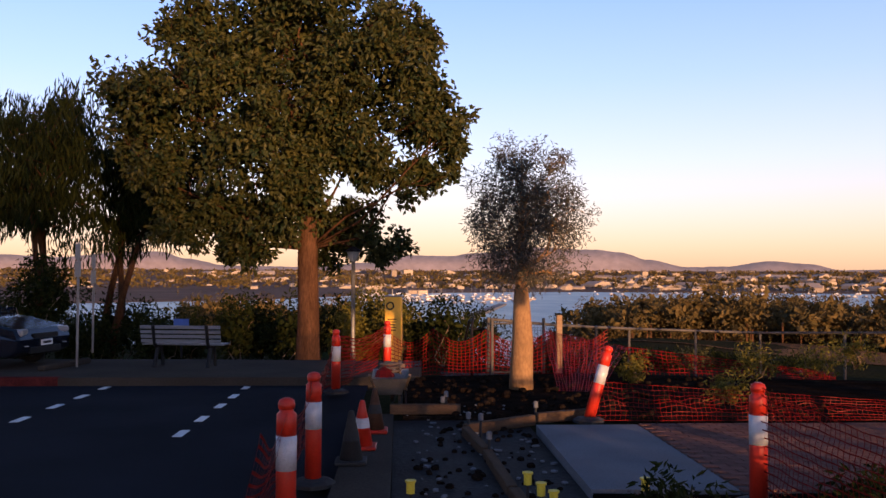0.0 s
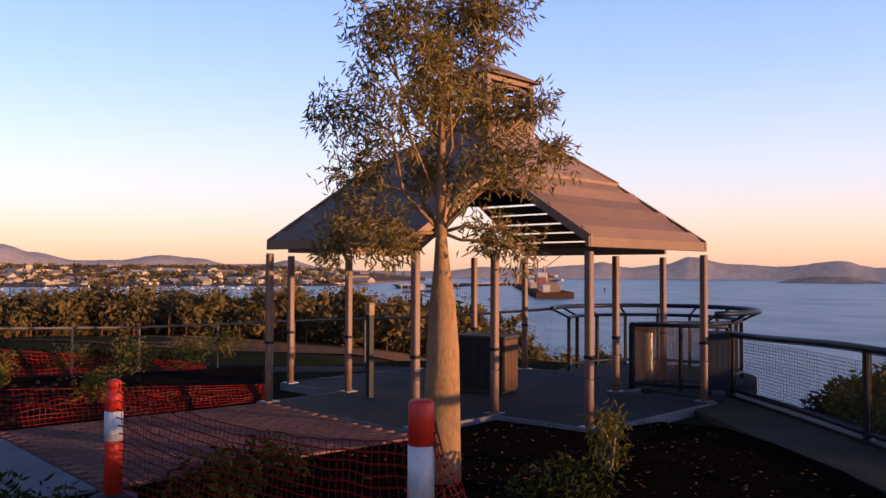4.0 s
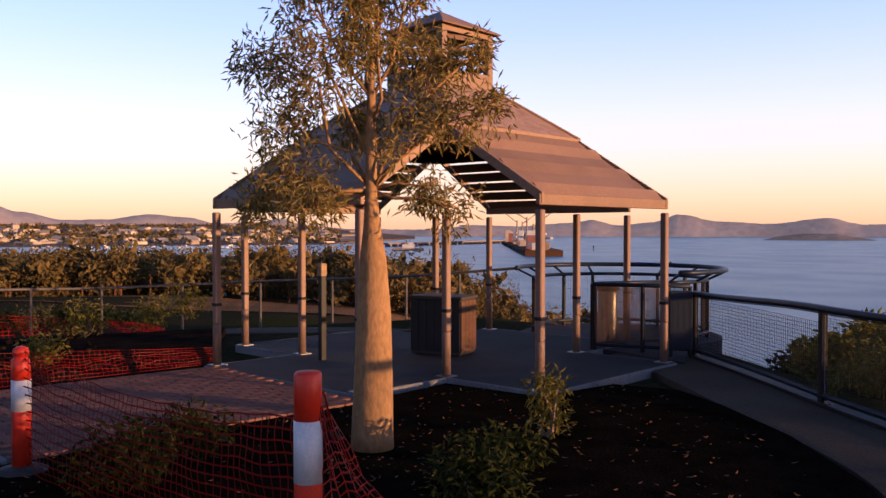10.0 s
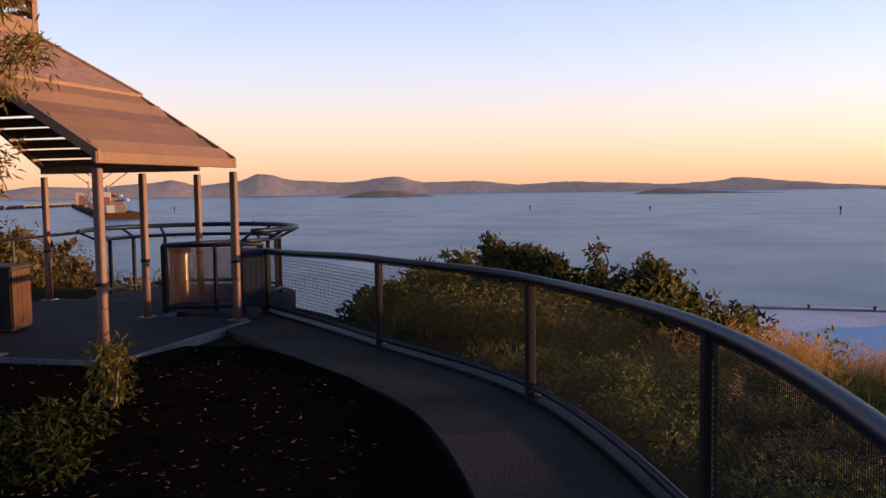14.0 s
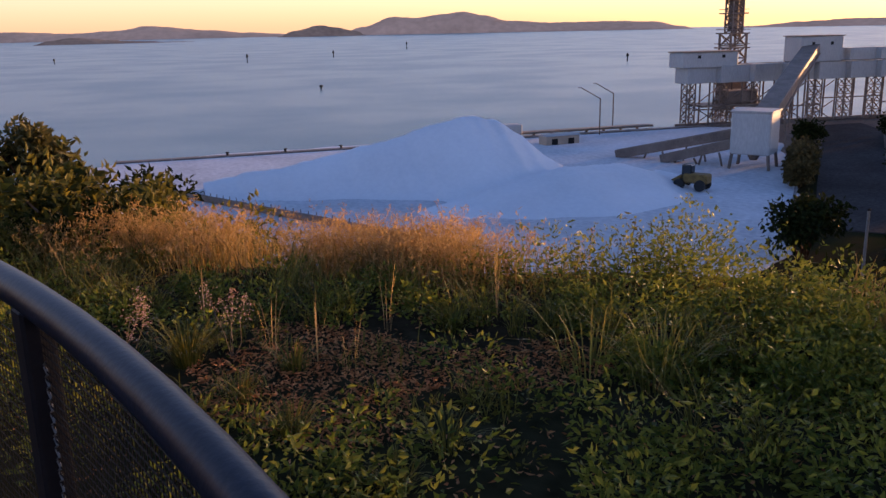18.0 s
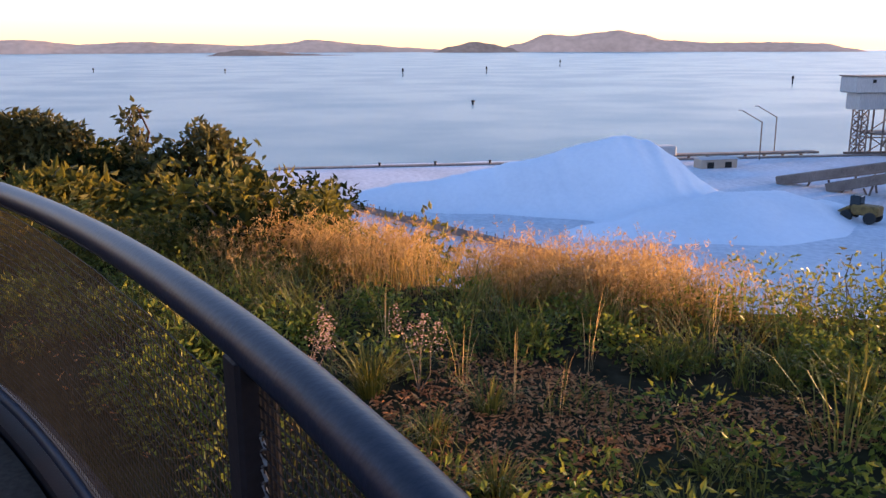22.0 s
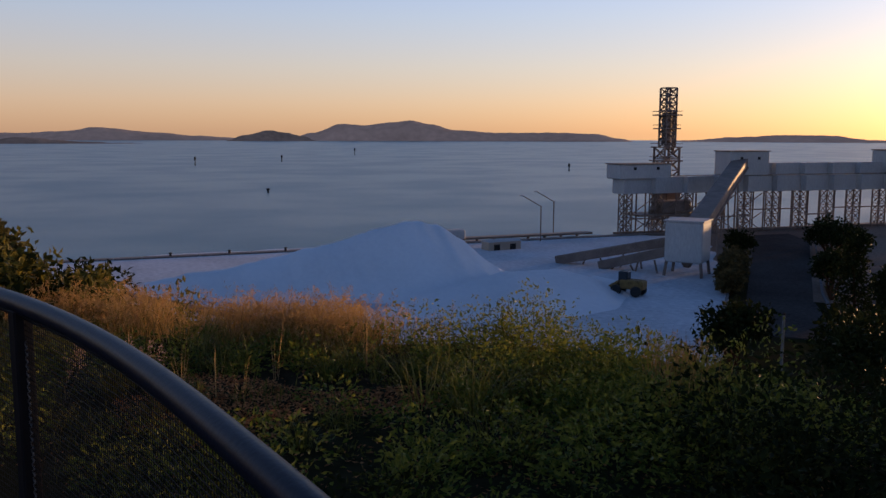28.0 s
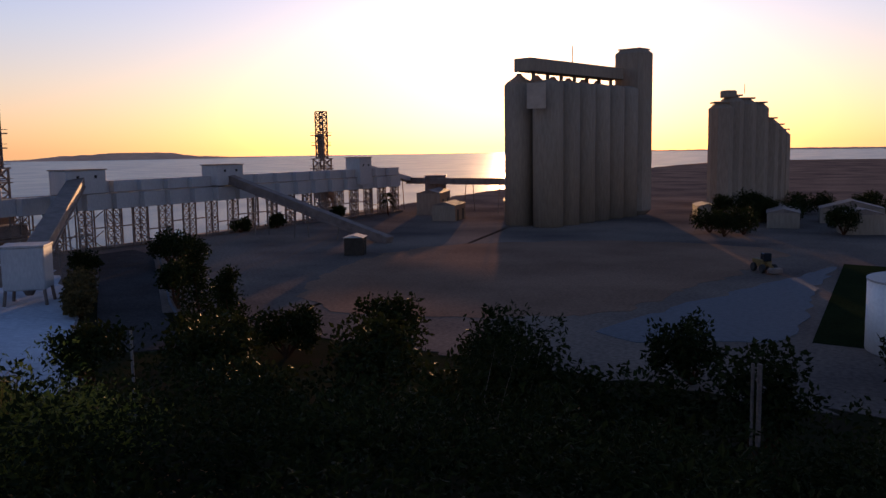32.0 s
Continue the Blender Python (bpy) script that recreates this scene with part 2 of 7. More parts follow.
def leaf_material(name, a, b, rough=0.6, through=0.3, spec=0.2):
    """Leaves: two tints, lit through from behind."""
    m = bpy.data.materials.new(name)
    m.use_nodes = True
    n, l = m.node_tree.nodes, m.node_tree.links
    p = n["Principled BSDF"]
    p.inputs["Roughness"].default_value = rough
    p.inputs["Specular IOR Level"].default_value = spec
    geo = n.new("ShaderNodeNewGeometry")
    ramp = n.new("ShaderNodeValToRGB")
    ramp.color_ramp.elements[0].color, ramp.color_ramp.elements[1].color = (*a, 1), (*b, 1)
    l.new(geo.outputs["Random Per Island"], ramp.inputs["Fac"])
    l.new(ramp.outputs["Color"], p.inputs["Base Color"])
    tr = n.new("ShaderNodeBsdfTranslucent")
    l.new(ramp.outputs["Color"], tr.inputs["Color"])
    mx = n.new("ShaderNodeMixShader")
    mx.inputs["Fac"].default_value = through
    l.new(p.outputs["BSDF"], mx.inputs[1])
    l.new(tr.outputs["BSDF"], mx.inputs[2])
    l.new(mx.outputs["Shader"], n["Material Output"].inputs["Surface"])
    return m


ASPHALT = material("asphalt", (0.020, 0.022, 0.028), 1.0, vary=0.3, scale=0.6, fine=90, bump=0.5, spec=0.05)
ROAD = material("haul_road_seal", (0.085, 0.075, 0.07), 1.0, vary=0.3, scale=0.08, fine=2, bump=0.3, spec=0.0)
CONCRETE = material("concrete", (0.066, 0.052, 0.040), 1.0, vary=0.25, scale=0.9, fine=40, bump=0.25, spec=0.05)
PALE_CONCRETE = material("pale_concrete", (0.17, 0.17, 0.18), 1.0, vary=0.2, scale=1.2, fine=50, bump=0.2, spec=0.1)
DARK_PAVING = material("dark_paving", (0.034, 0.034, 0.038), 0.9, vary=0.3, scale=1.1, fine=60, bump=0.25, spec=0.12)
BRICK = material("brick", (0.17, 0.085, 0.068), 1.0, vary=0.25, scale=6, fine=80, bump=0.35, per=0.25, spec=0.05)
MORTAR = material("mortar", (0.095, 0.08, 0.075), 1.0, vary=0.2, scale=5, fine=90, bump=0.4, spec=0.05)
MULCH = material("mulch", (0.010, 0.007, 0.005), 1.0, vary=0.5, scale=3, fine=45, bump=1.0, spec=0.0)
CHIP = material("bark_chip", (0.11, 0.06, 0.036), 0.9, vary=0.4, scale=9, fine=90, bump=0.4, per=0.5, spec=0.1)
SOIL = material("soil", (0.022, 0.015, 0.011), 1.0, vary=0.5, scale=2.5, fine=30, bump=1.0, spec=0.0)
WET_CEMENT = material("wet_cement", (0.024, 0.023, 0.024), 0.8, vary=0.5, scale=1.8, fine=25, bump=0.9, other=(0.012, 0.009, 0.008), spec=0.2)
GROUND = material("hill_ground", (0.040, 0.030, 0.018), 1.0, vary=0.4, scale=0.15, fine=8, bump=1.0, other=(0.024, 0.028, 0.011), spec=0.0)
# yard and field colours are lightened to stand in for the haze over them
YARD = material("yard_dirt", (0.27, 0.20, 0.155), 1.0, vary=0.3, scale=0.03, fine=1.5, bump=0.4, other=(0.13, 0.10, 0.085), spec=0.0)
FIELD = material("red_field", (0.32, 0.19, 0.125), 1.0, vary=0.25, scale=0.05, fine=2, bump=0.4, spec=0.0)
LAWN = material("lawn", (0.020, 0.028, 0.012), 1.0, vary=0.3, scale=0.05, fine=2, bump=0.6, spec=0.0)
STEEL = material("painted_steel", (0.17, 0.105, 0.08), 0.55, metal=0.1, vary=0.15, scale=3, fine=50, bump=0.05, spec=0.25)
ROOF = material("roof_sheet", (0.185, 0.108, 0.066), 0.55, metal=0.1, vary=0.2, scale=1.4, fine=40, bump=0.08, spec=0.3, per=0.28)
ROOF_TOP = material("weathered_roof_sheet", (0.17, 0.10, 0.075), 0.55, metal=0.1, vary=0.3, scale=5.0, fine=70, bump=0.1, other=(0.27, 0.18, 0.14), spec=0.3, stretch=(1.0, 1.0, 3.0))
# darker copy of the roof sheet, with the shade under cover put into its colour
ROOF_DARK = material("shade_brown", (0.042, 0.034, 0.03), 0.7, metal=0.1, vary=0.15, scale=2, fine=40, bump=0.05, spec=0.2)
RAIL = material("rail_steel", (0.010, 0.015, 0.028), 0.4, metal=0.0, vary=0.2, scale=6, fine=70, bump=0.05, spec=0.14)
POST = material("rail_post_steel", (0.014, 0.012, 0.014), 0.6, metal=0.0, vary=0.2, scale=6, fine=70, bump=0.05, spec=0.12)
WIRE = material("wire_mesh", (0.016, 0.013, 0.011), 0.6, metal=0.5, vary=0.2, scale=8, fine=90, bump=0.0, spec=0.2)
GALV = material("galvanised_steel", (0.22, 0.21, 0.20), 0.42, metal=0.5, vary=0.2, scale=5, fine=60, bump=0.05)
CHROME = material("polished_steel", (0.55, 0.5, 0.45), 0.25, metal=0.9, vary=0.1, scale=5, fine=60, bump=0.02)
ORANGE = material("orange_plastic", (0.50, 0.026, 0.010), 0.45, vary=0.12, scale=6, fine=60, bump=0.05, spec=0.35)
NET = material("orange_net", (0.16, 0.006, 0.004), 0.5, vary=0.15, scale=3, fine=30, bump=0.0, spec=0.1)
REFLECT = material("reflective_white", (0.48, 0.48, 0.50), 0.35, vary=0.12, scale=9, fine=80, bump=0.05)
RUBBER = material("black_rubber", (0.02, 0.02, 0.02), 0.8, vary=0.3, scale=6, fine=60, bump=0.2)
YELLOW = material("yellow_panel", (0.80, 0.43, 0.035), 0.5, vary=0.1, scale=2, fine=40, bump=0.03)
YELLOW_CAP = material("yellow_cap", (0.75, 0.55, 0.04), 0.5, vary=0.15, scale=9, fine=60, bump=0.03)
TIMBER = material("form_timber", (0.27, 0.17, 0.10), 0.85, vary=0.35, scale=2, fine=25, bump=0.4, stretch=(1, 8, 8))
DARK_TIMBER = material("dark_form_timber", (0.11, 0.068, 0.042), 0.9, vary=0.4, scale=2, fine=25, bump=0.4, stretch=(1, 8, 8), spec=0.1)
CRATE = material("brown_board", (0.085, 0.04, 0.022), 0.7, vary=0.3, scale=2, fine=25, bump=0.2, stretch=(2, 2, 9), spec=0.2)
CAR_PAINT = material("dark_car_paint", (0.008, 0.012, 0.022), 0.16, metal=0.3, vary=0.1, scale=3, fine=40, bump=0.0)
GLASS_DARK = material("dark_glass", (0.02, 0.025, 0.03), 0.06, vary=0.05, scale=3, fine=40, bump=0.0)
LAMP_GLASS = material("clear_lamp_glass", (0.28, 0.28, 0.27), 0.12, vary=0.05, scale=3, fine=40, bump=0.0)
WHITE = material("white_paint", (0.78, 0.78, 0.76), 0.5, vary=0.12, scale=2, fine=30, bump=0.04)
BLACK = material("black_paint", (0.015, 0.015, 0.016), 0.5, vary=0.2, scale=4, fine=50, bump=0.05, spec=0.15)
BLUE = material("blue_paint", (0.03, 0.10, 0.40), 0.5, vary=0.15, scale=4, fine=50, bump=0.05)
RED_KERB = material("red_kerb_paint", (0.10, 0.02, 0.018), 0.8, vary=0.4, scale=3, fine=40, bump=0.3, spec=0.05)
BENCH_SLAT = material("bench_slat", (0.15, 0.16, 0.18), 0.5, metal=0.3, vary=0.2, scale=3, fine=50, bump=0.1, stretch=(1, 9, 9))
BARK = material("bark", (0.09, 0.043, 0.023), 0.95, vary=0.4, scale=5, fine=30, bump=0.9, stretch=(1, 1, 0.25), spec=0.05)
SMOOTH_BARK = material("bottle_tree_bark", (0.245, 0.14, 0.068), 0.85, vary=0.22, scale=3.5, fine=28, bump=0.4, stretch=(1, 1, 0.5), spec=0.1)
TWIG = material("twig", (0.16, 0.11, 0.075), 0.9, vary=0.3, scale=6, fine=40, bump=0.2)
FIG = leaf_material("broad_leaves", (0.012, 0.024, 0.006), (0.066, 0.060, 0.014))
BOTTLE_LEAF = leaf_material("narrow_leaves", (0.11, 0.095, 0.032), (0.32, 0.22, 0.065), 0.55, 0.45)
GREY_LEAF = leaf_material("grey_narrow_leaves", (0.060, 0.058, 0.048), (0.11, 0.10, 0.08))
SHRUB = leaf_material("shrub_leaves", (0.045, 0.05, 0.010), (0.18, 0.145, 0.022), 0.6, 0.4)
DARK_SHRUB = leaf_material("dark_shrub_leaves", (0.010, 0.016, 0.005), (0.034, 0.038, 0.010), through=0.12, spec=0.03)
COAST_LEAF = leaf_material("coastal_leaves", (0.03, 0.034, 0.01), (0.14, 0.115, 0.035), 0.6, 0.3)
WEED = leaf_material("weed_leaves", (0.058, 0.088, 0.012), (0.28, 0.26, 0.036), 0.5, 0.42)
GRASS = leaf_material("dry_grass", (0.19, 0.125, 0.032), (0.44, 0.29, 0.09), 0.6, 0.45)
GREEN_GRASS = leaf_material("green_grass", (0.05, 0.058, 0.010), (0.23, 0.185, 0.032), 0.55, 0.35)
REED = leaf_material("broad_grass_blades", (0.10, 0.10, 0.02), (0.34, 0.27, 0.06), 0.5, 0.4)
LITTER = leaf_material("fallen_leaves", (0.24, 0.085, 0.028), (0.60, 0.28, 0.11), 0.8, 0.15)
SEED = leaf_material("pale_seed_heads", (0.34, 0.21, 0.08), (0.56, 0.36, 0.15), 0.8, 0.5)
FLOWER = leaf_material("pink_plumes", (0.38, 0.22, 0.17), (0.56, 0.37, 0.28), 0.8, 0.5)
WOODS = leaf_material("woodland_leaves", (0.046, 0.037, 0.012), (0.14, 0.092, 0.030), 0.8, 0.2)
DIRTY_YELLOW = material("dirty_yellow_paint", (0.22, 0.14, 0.05), 0.7, vary=0.4, scale=1.5, fine=12, bump=0.1, spec=0.2)
DRY_FIELD = material("dry_grass_ground", (0.20, 0.11, 0.055), 1.0, vary=0.35, scale=0.12, fine=5, bump=0.6, spec=0.0)
PANEL = material("perforated_panel", (0.10, 0.062, 0.042), 0.6, vary=0.2, scale=5, fine=60, bump=0.0, spec=0.2)
SALT = material("white_mineral", (0.74, 0.76, 0.80), 0.9, vary=0.10, scale=0.05, fine=1.2, bump=0.25, spec=0.1)
SALT_GROUND = material("white_yard", (0.60, 0.62, 0.66), 0.9, vary=0.22, scale=0.06, fine=1.0, bump=0.3, spec=0.05)
CLADDING = material("pale_cladding", (0.42, 0.41, 0.40), 0.6, vary=0.12, scale=0.2, fine=3, bump=0.1, stretch=(1, 1, 0.3), spec=0.2)
# rusty steel, its colour lightened to carry the haze before the port towers
LATTICE = material("rusty_steel", (0.24, 0.185, 0.155), 0.7, metal=0.3, vary=0.3, scale=0.4, fine=5, bump=0.1, spec=0.2)
SILO = material("silo_concrete", (0.30, 0.235, 0.175), 0.85, vary=0.15, scale=0.08, fine=1.5, bump=0.15, stretch=(1, 1, 0.2), spec=0.1)
TOWN = material("town_walls", (0.34, 0.27, 0.21), 0.7, vary=0.15, scale=0.02, fine=0.4, bump=0.0, per=0.6, spec=0.2)
HULL = material("ship_hull", (0.24, 0.08, 0.06), 0.6, vary=0.25, scale=0.1, fine=1.0, bump=0.05)
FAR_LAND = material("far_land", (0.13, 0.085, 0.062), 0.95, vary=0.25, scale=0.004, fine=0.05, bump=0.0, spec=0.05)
# islands lightened and given a faint glow in place of haze
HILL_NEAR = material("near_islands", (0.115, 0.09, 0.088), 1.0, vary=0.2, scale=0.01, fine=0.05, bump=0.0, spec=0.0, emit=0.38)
TRIM = material("edge_trim", (0.16, 0.16, 0.17), 1.0, vary=0.3, scale=2.0, fine=40, bump=0.3, spec=0.05)
FENCE = material("weathered_tube", (0.085, 0.075, 0.07), 0.6, vary=0.3, scale=4.0, fine=40, bump=0.1, spec=0.2)
# the pale tint and glow of these hills are painted haze
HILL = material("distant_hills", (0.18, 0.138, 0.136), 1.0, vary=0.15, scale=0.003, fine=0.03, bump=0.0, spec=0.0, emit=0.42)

WATER = bpy.data.materials.new("sea_water")
WATER.use_nodes = True
wt, wl = WATER.node_tree.nodes, WATER.node_tree.links
wb = wt["Principled BSDF"]
wb.inputs["Base Color"].default_value, wb.inputs["Roughness"].default_value, wb.inputs["IOR"].default_value = (0.028, 0.125, 0.185, 1), 0.16, 1.14
wc = wt.new("ShaderNodeTexCoord")
wm = wt.new("ShaderNodeMapping")
wm.inputs["Scale"].default_value = (0.3, 0.22, 1)
wl.new(wc.outputs["Object"], wm.inputs["Vector"])
w1, w2 = wt.new("ShaderNodeTexNoise"), wt.new("ShaderNodeTexNoise")
w1.inputs["Scale"].default_value, w1.inputs["Detail"].default_value = 3.0, 6
w2.inputs["Scale"].default_value, w2.inputs["Detail"].default_value = 0.06, 4
wl.new(wm.outputs["Vector"], w1.inputs["Vector"])
wl.new(wm.outputs["Vector"], w2.inputs["Vector"])
wr = wt.new("ShaderNodeMapRange")
wr.inputs["From Min"].default_value, wr.inputs["From Max"].default_value = 0.42, 0.62
wr.inputs["To Min"].default_value, wr.inputs["To Max"].default_value = 0.29, 0.34
wl.new(w2.outputs["Fac"], wr.inputs["Value"])
wl.new(wr.outputs["Result"], wb.inputs["Roughness"])
wp = wt.new("ShaderNodeBump")
wp.inputs["Strength"].default_value, wp.inputs["Distance"].default_value = 0.12, 0.8
wl.new(w1.outputs["Fac"], wp.inputs["Height"])
wl.new(wp.outputs["Normal"], wb.inputs["Normal"])


# ---- land, sea and distance ----
SEA, HARBOUR = -30.0, -26.0
HUB = (3.0, 11.0)
EDGE = [(-180, 14.5), (-168, 18), (-150, 45), (-60, 42), (-35, 17), (0, 12.8), (40, 13.2), (62, 12.5), (95, 11.2), (112, 10.2), (128, 10.6), (142, 12.6), (155, 15.2), (180, 14.5)]
STEEP = [(-180, 0.60), (-150, 0.4), (-70, 0.10), (-12, 0.07), (-2, 0.14), (8, 0.14), (14, 0.06), (40, 0.075), (62, 0.22), (85, 0.55), (180, 0.60)]


def height(x, y):
    """The hill: a flat top that falls gently to the north and steeply to the harbour."""
    dx, dy = x - HUB[0], y - HUB[1]
    r, h = math.hypot(dx, dy), math.degrees(math.atan2(dx, dy))
    d, s = r - table(h, EDGE), table(h, STEEP)
    low = HARBOUR if (y < 12 and x < 204) else -33.0
    z = -0.12
    if h > -60 and h < 75 and r > 6:
        z -= 0.55 * min(1.0, max(0.0, (y - 15.0) / 6.0))
    if 120 < h or h < -150:
        z -= 0.05 * max(0.0, r - 11.5)
    if d > 0:
        z -= s * d * d / (d + 2.5)
        if -70 < h < 62 and d > 95:
            z -= 0.22 * (d - 95)
    n = noise.noise((x * 0.21, y * 0.21, 0.0)) * 0.12 + noise.noise((x * 0.04, y * 0.04, 3.0)) * 0.9 * min(1.0, max(0.0, d) / 15)
    return max(z + (n if d > 0.3 else 0.0), low)


def grid(name, xs, ys, fz, mat, label, category, kind="structure"):
    g = Geo()
    g.v = [(x, y, fz(x, y)) for y in ys for x in xs]
    n = len(xs)
    g.f = [(j * n + i, j * n + i + 1, (j + 1) * n + i + 1, (j + 1) * n + i) for j in range(len(ys) - 1) for i in range(n - 1)]
    return solid(name, g, mat, label, category, True, kind=kind)


def steps(*runs):
    out = []
    for a, b, s in runs:
        n = max(1, round((b - a) / s))
        out += [a + (b - a) * k / n for k in range(n)]
    return out + [runs[-1][1]]


XS = steps((-420, -60, 30), (-60, -12, 4), (-12, 26, 0.8), (26, 70, 3), (70, 203.9, 12)) + [204.1, 207]
YS = steps((-1500, -400, 60), (-400, -60, 15), (-60, -14, 3), (-14, 30, 0.8), (30, 60, 3), (60, 330, 10))
grid("ground", XS, YS, height, GROUND, "dry hill ground with leaf litter and weeds", "ground")

sea = Geo()
for k in range(48):
    a, b = 2 * math.pi * k / 48, 2 * math.pi * (k + 1) / 48
    sea.add([(0, 0, SEA), (4900 * math.cos(a), 4900 * math.sin(a), SEA), (4900 * math.cos(b), 4900 * math.sin(b), SEA)], [(0, 1, 2)])
solid("water", sea, WATER, "calm grey-blue harbour water under the evening sky", "sea", kind="structure")


def at_heading(h, d, z=0.0):
    return (1.5 + d * math.sin(radians(h)), 1.0 + d * math.cos(radians(h)), z)


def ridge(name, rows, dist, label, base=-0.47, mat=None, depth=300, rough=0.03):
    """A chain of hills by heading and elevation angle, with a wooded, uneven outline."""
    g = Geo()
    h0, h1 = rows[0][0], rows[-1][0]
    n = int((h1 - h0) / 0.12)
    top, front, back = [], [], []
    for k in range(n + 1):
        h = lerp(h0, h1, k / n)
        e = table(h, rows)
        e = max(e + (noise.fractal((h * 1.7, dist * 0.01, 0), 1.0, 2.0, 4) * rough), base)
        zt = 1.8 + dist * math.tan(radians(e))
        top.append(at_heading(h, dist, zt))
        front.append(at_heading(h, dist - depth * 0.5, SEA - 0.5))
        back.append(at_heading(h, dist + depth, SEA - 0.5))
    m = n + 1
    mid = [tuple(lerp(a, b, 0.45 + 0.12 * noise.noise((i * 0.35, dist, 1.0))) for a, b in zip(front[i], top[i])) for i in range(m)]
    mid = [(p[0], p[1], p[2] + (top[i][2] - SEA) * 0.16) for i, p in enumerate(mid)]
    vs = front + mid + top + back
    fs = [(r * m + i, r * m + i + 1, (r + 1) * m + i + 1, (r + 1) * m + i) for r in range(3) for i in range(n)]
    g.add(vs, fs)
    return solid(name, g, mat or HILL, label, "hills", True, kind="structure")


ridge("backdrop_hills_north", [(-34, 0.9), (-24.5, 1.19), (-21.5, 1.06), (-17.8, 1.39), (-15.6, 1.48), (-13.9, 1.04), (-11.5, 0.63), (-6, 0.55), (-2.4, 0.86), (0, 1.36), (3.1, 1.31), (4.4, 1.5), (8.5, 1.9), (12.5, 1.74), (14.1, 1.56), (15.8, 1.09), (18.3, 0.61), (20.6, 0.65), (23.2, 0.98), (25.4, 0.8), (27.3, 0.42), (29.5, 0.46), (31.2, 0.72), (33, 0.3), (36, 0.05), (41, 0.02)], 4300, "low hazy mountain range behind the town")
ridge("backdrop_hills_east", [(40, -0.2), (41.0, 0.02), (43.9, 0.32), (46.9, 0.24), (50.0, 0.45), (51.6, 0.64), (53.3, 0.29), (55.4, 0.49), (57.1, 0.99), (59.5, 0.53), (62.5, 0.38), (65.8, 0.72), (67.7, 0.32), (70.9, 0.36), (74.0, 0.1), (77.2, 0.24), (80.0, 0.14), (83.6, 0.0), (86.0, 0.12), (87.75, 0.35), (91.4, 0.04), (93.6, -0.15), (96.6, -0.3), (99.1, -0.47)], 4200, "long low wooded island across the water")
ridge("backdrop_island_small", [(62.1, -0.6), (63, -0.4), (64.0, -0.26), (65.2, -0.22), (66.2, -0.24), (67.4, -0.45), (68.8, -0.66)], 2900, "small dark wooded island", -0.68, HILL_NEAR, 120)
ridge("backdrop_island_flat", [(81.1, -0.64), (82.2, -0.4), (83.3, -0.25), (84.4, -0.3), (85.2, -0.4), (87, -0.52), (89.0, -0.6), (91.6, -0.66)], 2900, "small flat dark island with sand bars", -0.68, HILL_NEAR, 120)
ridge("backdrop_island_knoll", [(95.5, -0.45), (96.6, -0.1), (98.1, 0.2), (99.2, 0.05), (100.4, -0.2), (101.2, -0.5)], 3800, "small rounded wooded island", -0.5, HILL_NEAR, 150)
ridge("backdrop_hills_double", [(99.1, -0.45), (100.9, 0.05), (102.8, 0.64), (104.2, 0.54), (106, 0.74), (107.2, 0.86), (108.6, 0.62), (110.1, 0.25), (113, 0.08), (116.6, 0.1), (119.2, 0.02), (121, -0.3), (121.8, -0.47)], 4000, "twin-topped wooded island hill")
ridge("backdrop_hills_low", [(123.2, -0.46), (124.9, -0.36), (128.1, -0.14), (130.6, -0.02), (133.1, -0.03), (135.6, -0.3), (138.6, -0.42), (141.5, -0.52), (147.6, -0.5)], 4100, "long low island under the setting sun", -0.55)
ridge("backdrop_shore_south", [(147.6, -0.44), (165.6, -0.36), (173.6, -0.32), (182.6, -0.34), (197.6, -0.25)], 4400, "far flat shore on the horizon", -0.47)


def inland(h, d):
    """The coastal land climbs gently from the shore to the foot of the hills."""
    return SEA + 2.0 + max(0.0, d - 1900) / 2050 * table(h, [(30, 49.0), (35, 30.0), (39, 0.0)])


def far_land(name, rows, label):
    """Land between two distances, heading by heading."""
    g = Geo()
    n = len(rows)
    vs = [at_heading(h, a - 25, SEA - 0.5) for h, a, b in rows]
    for k in range(9):
        vs += [at_heading(h, lerp(a, b, k / 8), inland(h, lerp(a, b, k / 8))) for h, a, b in rows]
    g.add(vs, [(k * n + i, k * n + i + 1, (k + 1) * n + i + 1, (k + 1) * n + i) for k in range(9) for i in range(n - 1)])
    return solid(name, g, FAR_LAND, label, "land", kind="structure")


far_land("far_shore_town", [(-40, 1000, 4200), (-10, 1150, 4200), (-1, 1500, 4200), (3, 1650, 4200), (8, 1750, 4200), (11, 1800, 4200), (13, 1800, 4200), (18, 1800, 4200), (24, 1850, 4200), (30, 1850, 4200), (34, 1900, 4200), (36.5, 2300, 4200), (40, 3000, 4200)], "gently rising brown coastal land of the town")

# harbour flat below the lookout: yards, road, field
def yard(name, poly, mat, label, z=HARBOUR + 0.12, ragged=0.0):
    g = Geo()
    if ragged:
        ring = spline([(x, y, 0) for x, y in [*poly, poly[0]]], 3.0)[:-1]
        poly = [(p.x + ragged * noise.noise((p.x * 0.2, p.y * 0.2, 1.0)), p.y + ragged * noise.noise((p.x * 0.2, p.y * 0.2, 7.0))) for p in ring]
    g.slab(poly, HARBOUR - 0.5, z)
    return solid(name, g, mat, label, "yard", kind="structure")


